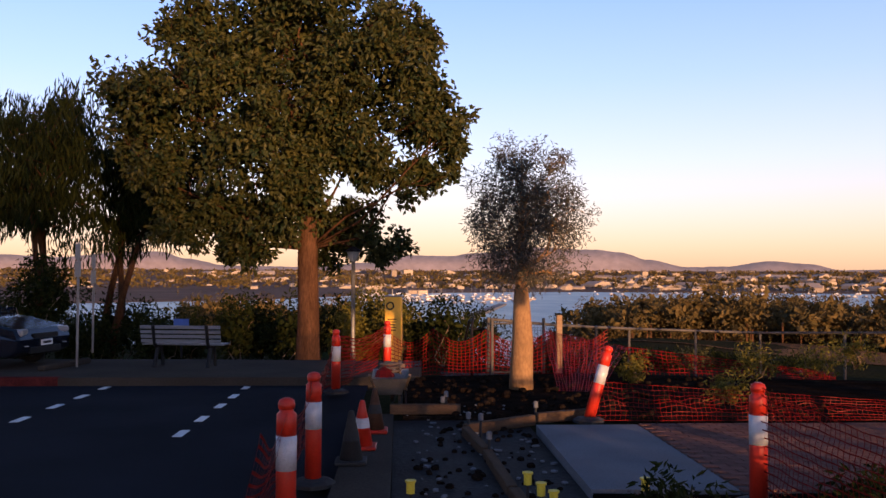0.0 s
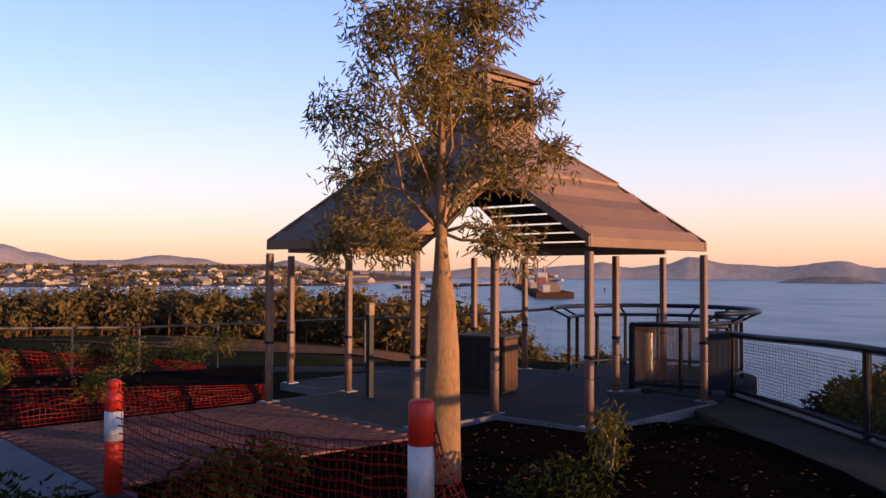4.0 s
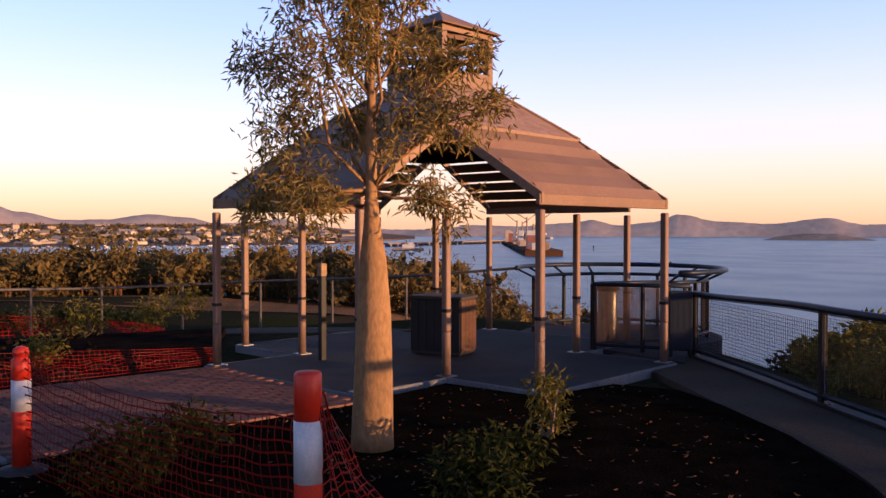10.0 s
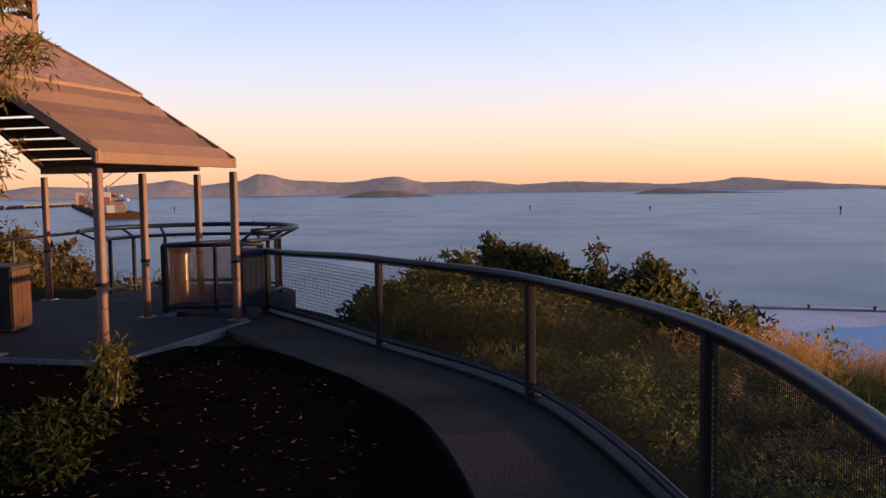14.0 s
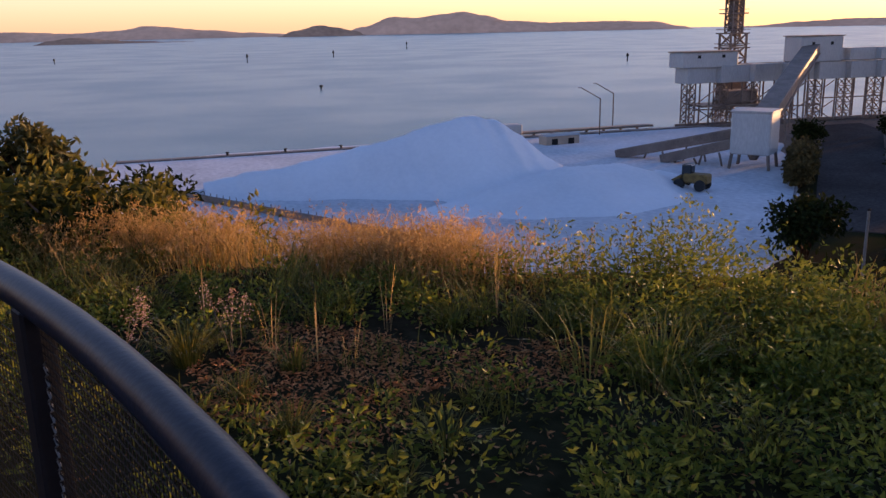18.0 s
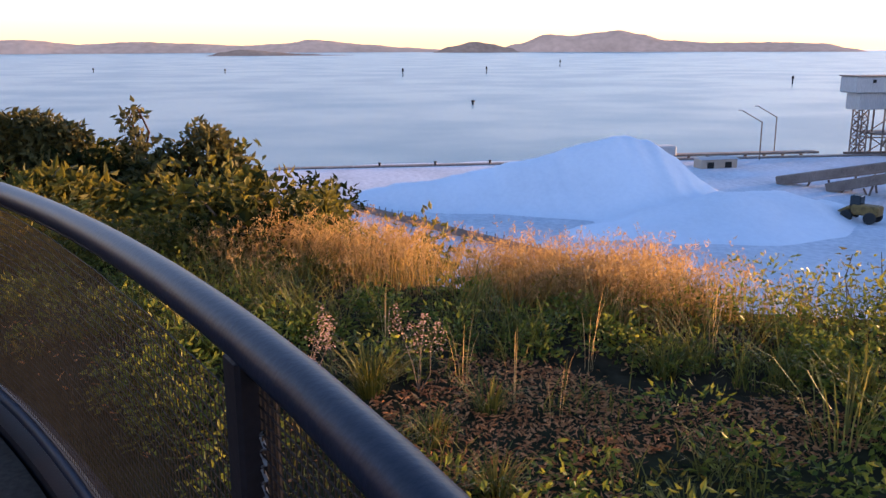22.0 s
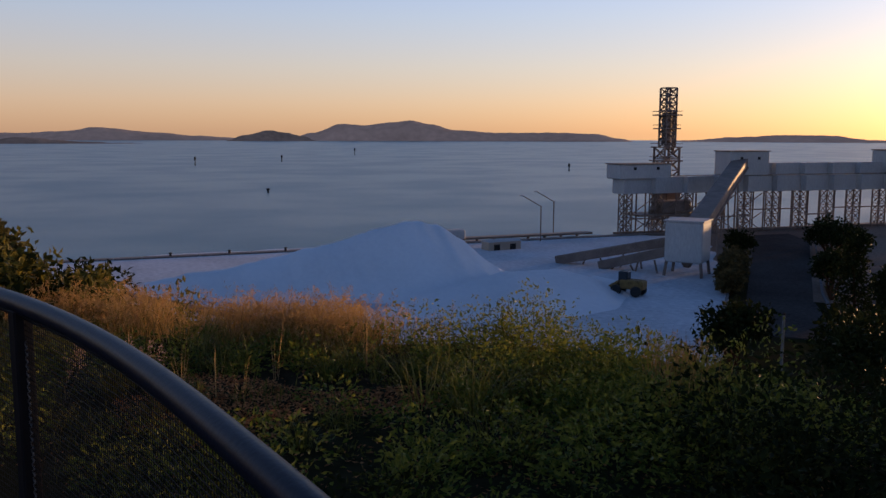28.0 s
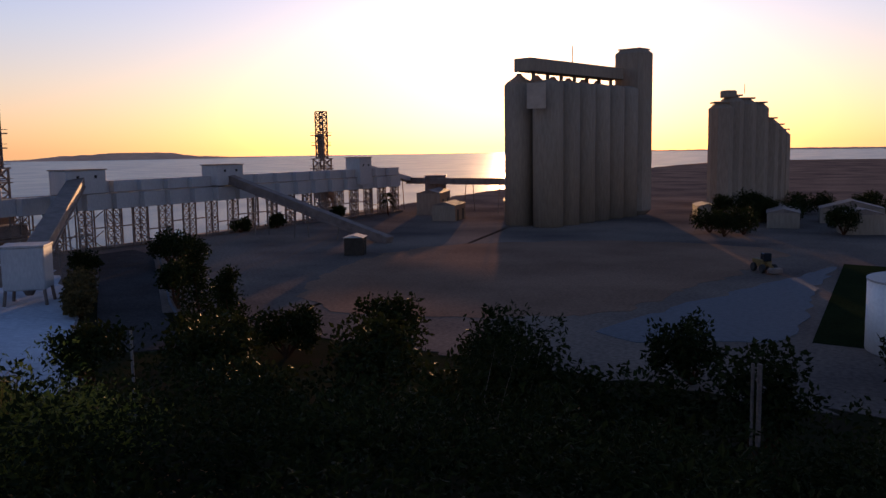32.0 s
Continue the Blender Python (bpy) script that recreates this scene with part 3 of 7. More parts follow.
yard("yard_white", [(97, -77), (112, -92), (150, -122), (203, -140), (203, 8), (140, 8), (100, -10), (80, -36), (84, -66)], SALT_GROUND, "white dusted mineral storage yard", HARBOUR + 0.12, 3.0)
yard("road_harbour", [(88, -92), (97, -83), (120, -103), (192, -168), (192, -180), (176, -172), (112, -110)], ROAD, "straight asphalt haul road to the wharf", HARBOUR + 0.16)
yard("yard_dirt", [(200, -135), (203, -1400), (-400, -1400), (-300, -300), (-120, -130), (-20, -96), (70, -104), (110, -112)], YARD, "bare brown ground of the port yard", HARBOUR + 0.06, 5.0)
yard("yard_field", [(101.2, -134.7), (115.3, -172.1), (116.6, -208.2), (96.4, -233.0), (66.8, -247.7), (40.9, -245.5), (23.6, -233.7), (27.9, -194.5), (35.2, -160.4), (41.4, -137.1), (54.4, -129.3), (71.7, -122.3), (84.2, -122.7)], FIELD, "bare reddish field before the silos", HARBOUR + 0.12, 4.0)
yard("pavement_yard", [(38.1, -124.1), (34.9, -137.2), (30.6, -152.7), (22.1, -176.0), (12.4, -202.0), (9.4, -208.8), (11.9, -176.3), (11.3, -146.7), (12.2, -128.5), (15.9, -124.7), (23.5, -123.9), (31.2, -119.1)], PALE_CONCRETE, "pale concrete apron beside the field", HARBOUR + 0.18, 2.0)
yard("yard_lawn", [(9, -128), (-40, -120), (-60, -200), (8, -215)], LAWN, "green lawn beside the port road", HARBOUR + 0.14)
# ---- lookout: paving, kerbs, beds ----
def flat(name, poly, z0, z1, mat, label, category):
    g = Geo()
    g.slab(poly, z0, z1)
    return solid(name, g, mat, label, category, kind="structure")


flat("road_car_park", [(-34, 1.35), (0.02, 1.35), (0.02, 16.3), (-34, 16.3)], -0.3, -0.10, ASPHALT, "dark asphalt car park with worn bay marks", "car park")
flat("pavement_kerb_strip", [(0.02, 2.6), (0.56, 2.6), (0.5, 12.7), (0.02, 12.7)], -0.3, -0.02, CONCRETE, "grey concrete kerb strip beside the trench", "pavement")
flat("pavement_bench", [(-34, 16.45), (0.9, 16.45), (1.0, 19.2), (-3.4, 19.6), (-34, 20.4)], -0.3, 0.03, CONCRETE, "grey concrete footpath by the car park", "pavement")
flat("kerb", [(-34, 16.3), (0.6, 16.3), (0.6, 16.45), (-34, 16.45)], -0.3, 0.04, CONCRETE, "concrete kerb along the car park", "kerb")
flat("kerb_red", [(-14, 16.292), (-5.2, 16.292), (-5.2, 16.45), (-14, 16.45)], -0.1, 0.046, RED_KERB, "red-painted length of kerb", "kerb")
flat("mortar_bed", [(3.44, 8.44), (7.02, 8.6), (7.0, 11.78), (3.44, 11.72)], -0.3, -0.012, MORTAR, "sandy joints of the brick paving", "paving")
flat("pavement_slab", [(2.2, 8.58), (3.44, 8.5), (3.44, 11.72), (2.22, 11.72)], -0.3, 0.0, PALE_CONCRETE, "pale fresh concrete slab beside brick paving", "pavement")
flat("soil_trench", [(0.56, 5.2), (2.2, 5.2), (2.2, 12.6), (0.5, 12.6)], -0.4, -0.09, WET_CEMENT, "dug-out trench floor with wet cement and soil", "trench")
flat("soil_bed_north", [(0.62, 12.7), (7.0, 12.2), (9.4, 16.2), (3.8, 17.6), (0.62, 17.0)], -0.4, -0.04, SOIL, "dark dug soil bed", "garden bed")
C, TH = Vector((9.973, 10.67)), radians(5.52)


def shel(x, y, z=0.0):
    """A place in the shelter's own axes."""
    c, s = math.cos(TH), math.sin(TH)
    return Vector((C.x + c * x - s * y, C.y + s * x + c * y, z))


A, B = 1.438, 2.877
cross = [(-A, -B), (A, -B), (A, -A), (B, -A), (B, A), (A, A), (A, B), (-A, B), (-A, A), (-B, A), (-B, -A), (-A, -A)]
flat("floor_shelter", [shel(x * 1.045, y * 1.045)[:2] for x, y in cross], -0.3, 0.0, DARK_PAVING, "dark concrete floor of the shelter", "floor")
flat("floor_deck", [(11.9, 7.75)] + [(13.95 + 1.75 * math.cos(radians(a)), 10.4 + 1.75 * math.sin(radians(a))) for a in range(-105, 131, 10)] + [(12.6, 12.6), (12.1, 9.0)], -0.3, -0.006, DARK_PAVING, "dark concrete deck of the viewing platform", "floor")

RAIL_LINE = [(12.9, 8.45), (12.62, 8.05), (11.72, 6.75), (10.56, 5.23), (8.75, 2.93), (6.03, 1.25), (3.74, 0.51), (1.41, 0.18), (-1.6, 0.12), (-4.6, 0.5), (-8, 1.3)]
rail = spline([(x, y, 0) for x, y in RAIL_LINE], 0.25)


def offset(line, d):
    """The line moved d to its left."""
    out = []
    for i, p in enumerate(line):
        t = (line[min(i + 1, len(line) - 1)] - line[max(i - 1, 0)]).normalized()
        out.append(Vector((p.x - t.y * d, p.y + t.x * d, p.z)))
    return out


walk_out, walk_in = offset(rail, -0.08), offset(rail, -1.08)
pg = Geo().strip(walk_out, walk_in, -0.03, -0.3)
solid("path_curved", pg, CONCRETE, "curved grey concrete footpath behind the railing", "path", kind="structure")
npath = spline([(1.4, 18.6, -0.18), (3.9, 18.7, -0.26), (7.4, 18.5, -0.3), (9.6, 17.2, -0.22), (11.0, 15.2, -0.12), (11.4, 13.4, -0.03)], 0.5)
ng = Geo().strip(offset(npath, 0.5), offset(npath, -0.5), lambda p: p.z, -0.7)
solid("path_north", ng, CONCRETE, "narrow concrete path along the north fence", "path", kind="structure")
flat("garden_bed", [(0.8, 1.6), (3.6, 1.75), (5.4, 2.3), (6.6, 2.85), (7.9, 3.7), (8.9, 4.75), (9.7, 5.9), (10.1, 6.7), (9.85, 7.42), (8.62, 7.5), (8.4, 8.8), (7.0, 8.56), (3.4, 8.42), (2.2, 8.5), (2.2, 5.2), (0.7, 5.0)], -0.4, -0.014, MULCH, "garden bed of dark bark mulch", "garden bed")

edge_line = [shel(x * 1.05, y * 1.05) for x, y in cross]
edging = Geo()
for p, q in zip(edge_line, [*edge_line[1:], edge_line[0]]):
    d = q - p
    edging.box((p + q) / 2 + Vector((0, 0, -0.09)), (d.length + 0.02, 0.03, 0.184), math.atan2(d.y, d.x), bevel=0.008)
solid("trim_floor_edge", edging, TRIM, "pale concrete edging round the shelter floor", "edging", kind="structure")
field_n = Geo()
for k in range(24):
    a0, a1 = radians(lerp(8, 52, k / 24)), radians(lerp(8, 52, (k + 1) / 24))
    q = [(3 + d * math.sin(a), 11 + d * math.cos(a)) for d, a in ((38, a0), (57, a0), (57, a1), (38, a1))]
    field_n.add([(x, y, height(x, y) + 0.06) for x, y in q], [(3, 2, 1, 0)])
solid("lawn_north", field_n, DRY_FIELD, "strip of dry brown grass below the fence", "grass", kind="structure")
# ---- shelter ----
def shelter():
    t = thing("shelter", "brown steel picnic shelter with louvred cross-shaped roof", "shelter", (C.x, C.y, 0), TH)
    post = Geo().box((0, 0, 1.31), (0.09, 0.09, 1.50), bevel=0.012).mesh("post", STEEL)
    sleeve = Geo().lathe([(0.056, 0.012), (0.056, 0.54), (0.052, 0.56)], n=14).mesh("post_sleeve", STEEL, True)
    plate = Geo().box((0, 0, 0.006), (0.2, 0.2, 0.012)).mesh("base_plate", GALV)
    # dark band modelled on each post where the handrail's shadow falls
    shadow_band = Geo().box((0, 0, 0.82), (0.098, 0.098, 0.045), bevel=0.006).mesh("post_collar", POST)
    for x, y in cross:
        for name, me in (("post", post), ("post_sleeve", sleeve), ("base_plate", plate), ("post_collar", shadow_band)):
            part(name, me, None, t).location = (x, y, 0)
    ze, zi, zt = 2.24, 3.15, 3.86
    for k in range(4):
        m = Matrix.Rotation(k * math.pi / 2, 4, "Z")
        g = Geo().box((0, 0, 0), (2 * A + 0.1, 0.06, 0.13), m=m @ Matrix.Translation((0, -B, ze - 0.065)), bevel=0.008)
        part("eave_beam", g, ROOF, t)
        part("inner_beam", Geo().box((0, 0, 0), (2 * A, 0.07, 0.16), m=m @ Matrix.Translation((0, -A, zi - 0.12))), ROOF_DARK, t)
        for s in (-1, 1):
            a, b = Vector((s * (A + 0.02), -B - 0.03, ze)), Vector((s * (A + 0.02), -A, zi))
            up = Vector((0, -(zi - ze), B - A)).normalized() * 0.015
            ins = Vector((-s * 0.045, 0, 0))
            q = [a + up, b + up, b + up - Vector((0, 0, 0.12)), a + up - Vector((0, 0, 0.12))]
            g = Geo().add([m @ p for p in q] + [m @ (p + ins) for p in q], [(0, 1, 2, 3), (7, 6, 5, 4), (0, 4, 5, 1), (1, 5, 6, 2), (2, 6, 7, 3), (3, 7, 4, 0)])
            part("rafter", g, ROOF, t)
        for i in range(6):                       # overlapping louvre blades
            f0, f1 = i / 6, (i + 1) / 6
            y0, y1 = lerp(-B, -A, f0) - 0.01, lerp(-B, -A, f0 + (0.085, 0.14, 0.09, 0.15, 0.085, 0.135)[i]) + 0.01
            z0, z1 = lerp(ze, zi, f0) - 0.025, lerp(ze, zi, f1) - (0.055 if k in (1, 2) else 0.015)
            g = Geo().plate([m @ Vector(p) for p in ((-A + 0.04, y0, z0), (A - 0.04, y0, z0), (A - 0.04, y1, z1), (-A + 0.04, y1, z1))], 0.012)
            part("louvre_blade", g, ROOF, t)
        q = [m @ Vector(p) for p in ((-A - 0.03, -A - 0.03, zi), (A + 0.03, -A - 0.03, zi), (0.56, -0.56, zt), (-0.56, -0.56, zt))]
        part("roof_panel", Geo().plate(q, 0.03), ROOF_TOP, t, "weathered bare roof sheet")
        part("roof_flashing", Geo().plate([m @ Vector(p) for p in ((-A - 0.03, -A - 0.045, zi - 0.07), (A + 0.03, -A - 0.045, zi - 0.07), (A + 0.03, -A - 0.045, zi + 0.02), (-A - 0.03, -A - 0.045, zi + 0.02))], 0.012), ROOF, t)
        hip = Geo().tube([m @ Vector((A + 0.03, -A - 0.03, zi + 0.01)), m @ Vector((0.56, -0.56, zt + 0.01))], 0.025, 6)
        part("hip_cap", hip, ROOF, t)
        # lantern with bowed louvres
        c = Geo().box((0, 0, 0), (0.10, 0.10, 0.86), m=m @ Matrix.Translation((0.5, -0.5, zt + 0.42)))
        part("lantern_corner", c, ROOF, t)
        part("lantern_skirt", Geo().box((0, 0, 0), (1.0, 0.03, 0.24), m=m @ Matrix.Translation((0, -0.53, zt + 0.11))), ROOF, t)
        part("lantern_head", Geo().box((0, 0, 0), (1.0, 0.03, 0.10), m=m @ Matrix.Translation((0, -0.53, zt + 0.80))), ROOF, t)
        for j in range(3):
            g = Geo()
            arc = [(-0.46 + 0.092 * i, -0.53 - 0.09 * math.sin(math.pi * i / 10)) for i in range(11)]
            zz = zt + 0.31 + 0.165 * j
            for (x0, y0), (x1, y1) in zip(arc, arc[1:]):
                g.plate([m @ Vector(p) for p in ((x0, y0, zz), (x1, y1, zz), (x1, y1 + 0.05, zz + 0.075), (x0, y0 + 0.05, zz + 0.075))], 0.01)
            part("lantern_louvre", g, ROOF, t)
        part("lantern_roof", Geo().plate([m @ Vector(p) for p in ((-0.64, -0.64, zt + 0.84), (0.64, -0.64, zt + 0.84), (0, 0, zt + 1.18))], 0.02), ROOF, t)
    return t


shelter()


# ---- railing with woven panels ----
def arc_index(line, p):
    return min(range(len(line)), key=lambda i: (line[i].x - p[0]) ** 2 + (line[i].y - p[1]) ** 2)


def woven(g, line, z0, z1, pitch, wire):
    """A woven wire panel along a line of plan points."""
    n = round((z1 - z0) / pitch)
    for k in range(n + 1):
        z = lerp(z0, z1, k / n)
        g.tube([(p.x, p.y, z + 0.0015 * (-1) ** i) for i, p in enumerate(line)], wire, 3, False)
    fine = [line[0]]
    for a, b in zip(line, line[1:]):
        m = max(1, round((b - a).length / pitch))
        fine += [a.lerp(b, i / m) for i in range(1, m + 1)]
    for p in fine:
        g.tube([(p.x, p.y, z0), (p.x, p.y, z1)], wire, 3, False)


RAIL_POSTS = [(12.62, 8.05), (10.61, 5.29), (8.84, 3.01), (6.04, 1.26), (2.95, 0.38), (0.0, 0.12), (-3.0, 0.27), (-6.0, 0.82)]


def rail_z(x):
    """The handrail dips slightly towards the deck."""
    return table(x, [(5.9, 1.085), (8.8, 1.01), (10.6, 0.99), (12.6, 0.90)])


def railing():
    t = thing("railing", "curved dark steel railing with woven wire panels", "railing", (0, 0, 0))
    idx = [arc_index(rail, p) for p in RAIL_POSTS]
    top = rail[idx[0]:idx[-1] + 1]
    part("top_rail", Geo().tube([(p.x, p.y, rail_z(p.x)) for p in top], 0.041, 16), RAIL, t, "glossy blue-black tube handrail", True)
    low = offset(top, 0.0)
    part("bottom_rail", Geo().tube([(p.x, p.y, 0.075) for p in low], 0.03, 8), RAIL, t, "", True)
    kerb_g = Geo().strip(offset(top, -0.06), offset(top, 0.10), 0.0, -0.25)
    part("footing", kerb_g, POST, t)
    for k, i in enumerate(idx):
        p = rail[i]
        d = (rail[min(i + 1, len(rail) - 1)] - rail[i - 1]).normalized()
        rz = math.atan2(d.y, d.x)
        post = part("rail_post", Geo().box((p.x, p.y, rail_z(p.x) / 2 - 0.02), (0.075, 0.075, rail_z(p.x)), rz, bevel=0.008), POST, t)
        part("post_foot", Geo().lathe([(0.03, 0), (0.03, 0.05), (0.012, 0.06)], (p.x - 0.05 * d.y * -1, p.y - 0.07, -0.03), 8), GALV, post)
        if k < len(idx) - 1:
            seg = rail[i:idx[k + 1] + 1]
            near = k in (1, 2, 3)
            g = Geo()
            woven(g, seg, 0.12, min(rail_z(q.x) for q in seg) - 0.06, (0.022 if k == 3 else 0.028) if near else 0.045, (0.0019 if k == 3 else 0.0017) if near else 0.0026)
            part("wire_panel", g, WIRE, t, kind="stuff")
            for q, sgn in ((p, 1), (rail[idx[k + 1]], -1)):     # lacing beside each post
                c = q + d * sgn * 0.045
                lace = [(c.x + d.x * 0.012 * (-1) ** j, c.y + d.y * 0.012 * (-1) ** j, 0.1 + 0.84 * j / 56) for j in range(57)]
                part("lacing", Geo().tube(lace, 0.0045, 4, False), GALV, t)
            for low in (True, False):
                part("panel_edge", Geo().tube([(q.x, q.y, 0.1 if low else rail_z(q.x) - 0.05) for q in seg], 0.007, 5, False), POST, t)
    return t


railing()


def deck_rail():
    t = thing("deck_railing", "round platform railing with outward-leaning leaning rail", "railing", (13.95, 10.4, 0))
    arc = [radians(a) for a in range(-112, 137, 8)]
    for r, z, rad in ((1.5, 0.98, 0.032), (1.5, 0.10, 0.03), (1.8, 1.15, 0.042)):
        part("rail_ring", Geo().tube([(r * math.cos(a), r * math.sin(a), z) for a in arc], rad, 10), RAIL, t, "", True)
    for i in range(0, len(arc), 3):
        a = arc[i]
        d = Vector((math.cos(a), math.sin(a), 0))
        part("rail_post", Geo().box((0, 0, 0), (0.06, 0.05, 1.0), m=Matrix.Translation(d * 1.5 + Vector((0, 0, 0.5))) @ Matrix.Rotation(a, 4, "Z"), bevel=0.006), POST, t)
        part("rail_arm", Geo().tube([d * 1.5 + Vector((0, 0, 0.98)), d * 1.8 + Vector((0, 0, 1.13))], 0.022, 6), RAIL, t)
    g = Geo()
    woven(g, [Vector((1.5 * math.cos(a), 1.5 * math.sin(a), 0)) for a in arc], 0.14, 0.96, 0.05, 0.001)
    part("wire_panel", g, WIRE, t, kind="stuff")
    return t


deck_rail()


def screen(name, pts, label, z0=0.05, z1=1.0):
    """A straight-sided guard of tube rails with fine mesh panels."""
    t = thing(name, label, "guard rail", (pts[0][0], pts[0][1], 0))
    o = Vector((pts[0][0], pts[0][1], 0))
    p = [Vector((x, y, 0)) - o for x, y in pts]
    part("top_rail", Geo().tube([(q.x, q.y, z1) for q in p], 0.034, 10), RAIL, t, "", True)
    part("bottom_rail", Geo().tube([(q.x, q.y, z0 + 0.03) for q in p], 0.03, 8), RAIL, t, "", True)
    for q in p:
        part("rail_post", Geo().box((q.x, q.y, z1 / 2), (0.05, 0.05, z1), bevel=0.006), POST, t)
    for a, b in zip(p, p[1:]):
        g = Geo()
        woven(g, [a, b], z0 + 0.06, z1 - 0.05, 0.016, 0.0022)
        part("wire_panel", g, PANEL, t, kind="stuff")
    return t


screen("guard_screen", [(11.98, 9.38), (12.28, 8.72), (12.6, 8.12)], "dark steel guard screen with fine mesh beside the shelter")
screen("guard_screen", [(12.0, 9.44), (13.3, 9.0)], "dark steel guard screen with fine mesh at the deck")


def drum():
    t = thing("telescope_drum", "brushed steel cylindrical pedestal on the deck", "pedestal", (12.62, 9.62, 0))
    part("body", Geo().lathe([(0.15, 0), (0.15, 0.84), (0.14, 0.86)], n=20), CHROME, t, smooth=False)
    part("cap", Geo().lathe([(0.17, 0.86), (0.17, 0.93), (0.10, 0.96), (0.02, 0.97)], n=20), POST, t)
    return t


drum()


def sign_board():
    t = thing("sign_board", "dark blue notice panel beside the guard rail", "sign", (12.33, 8.10, 0), radians(-38))
    part("panel", Geo().box((0, 0, 0.52), (0.34, 0.05, 0.86), bevel=0.01), RAIL, t)
    for s in (-1, 1):
        part("leg", Geo().box((s * 0.14, 0, 0.05), (0.04, 0.04, 0.1)), POST, t)
    return t


sign_board()


def cabinet():
    t = thing("bin_cabinet", "brown timber-clad bin enclosure under the shelter", "bin", (9.99, 10.62, 0), radians(22))
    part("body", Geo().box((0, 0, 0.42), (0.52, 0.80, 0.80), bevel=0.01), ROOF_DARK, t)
    for i in range(4):
        part("board", Geo().box((-0.195 + 0.13 * i, -0.41, 0.43), (0.124, 0.02, 0.74), bevel=0.004), CRATE, t)
    # west boards are black, not brown: that side's shade is painted on
    for i in range(6):
        part("side_board", Geo().box((-0.27, -0.335 + 0.134 * i, 0.43), (0.02, 0.128, 0.74), bevel=0.004), BLACK, t)
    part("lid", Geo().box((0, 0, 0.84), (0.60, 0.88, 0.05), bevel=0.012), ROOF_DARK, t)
    part("plinth", Geo().box((0, 0, 0.02), (0.46, 0.7, 0.04)), BLACK, t)
    return t


cabinet()


def timber_post(x, y, h):
    t = thing("timber_post", "square timber post with a pale cut top", "post", (x, y, 0))
    part("shaft", Geo().box((0, 0, h / 2 - 0.08), (0.085, 0.085, h - 0.16), bevel=0.006), BLACK, t)
    part("cap", Geo().box((0, 0, h - 0.09), (0.10, 0.10, 0.18), bevel=0.008), TIMBER, t, "pale raw timber top")


timber_post(8.28, 11.25, 1.36)


# ---- roadworks ----
def bollard(x, y, z=-0.04, tilt=(0, 0), h=0.98, label="orange plastic traffic bollard with white reflective band", knob=True):
    t = thing("traffic_bollard", label, "bollard", (x, y, z), group="roadwork bollards")
    m = Matrix.Rotation(tilt[0], 4, "X") @ Matrix.Rotation(tilt[1], 4, "Y")
    base = Geo().lathe([(0.20, 0), (0.20, 0.03), (0.15, 0.055), (0.07, 0.07)], n=8)
    part("base", base, RUBBER, t, "black rubber base")
    for name, prof, mat, lab in (
            ("tube", [(0.072, 0.05), (0.070, h * 0.50), (0.0695, h * 0.502)], ORANGE, ""),
            ("reflector", [(0.0715, h * 0.50), (0.0715, h * 0.74)], REFLECT, "white reflective sleeve"),
            ("neck", [(0.069, h * 0.74), (0.068, h * 0.89), (0.050, h * 0.905), (0.050, h * 0.925)], ORANGE, ""),
            ("knob", [(0.056, h * 0.925), (0.060, h * 0.955), (0.052, h * 0.985), (0.024, h)], ORANGE, "")):
        if name == "knob" and not knob:
            continue
        g = Geo().lathe(prof if knob or name != "neck" else [(0.069, h * 0.74), (0.069, h * 0.915), (0.060, h * 0.925)], n=16)
        g.v = [tuple(m @ Vector(p)) for p in g.v]
        part(name, g, mat, t, lab, True)
    return t


BOL = [(-0.17, 7.35), (-0.15, 8.95), (-0.42, 14.9), (0.32, 17.6), (3.45, 8.15), (3.77, 4.67)]
for x, y in BOL[:5]:
    bollard(x, y)
bollard(*BOL[5], h=1.27, label="orange plastic traffic bollard with a flat cut top", knob=False)
bollard(2.93, 12.1, -0.03, (radians(-6), radians(17)), label="leaning orange traffic bollard with reflective band")


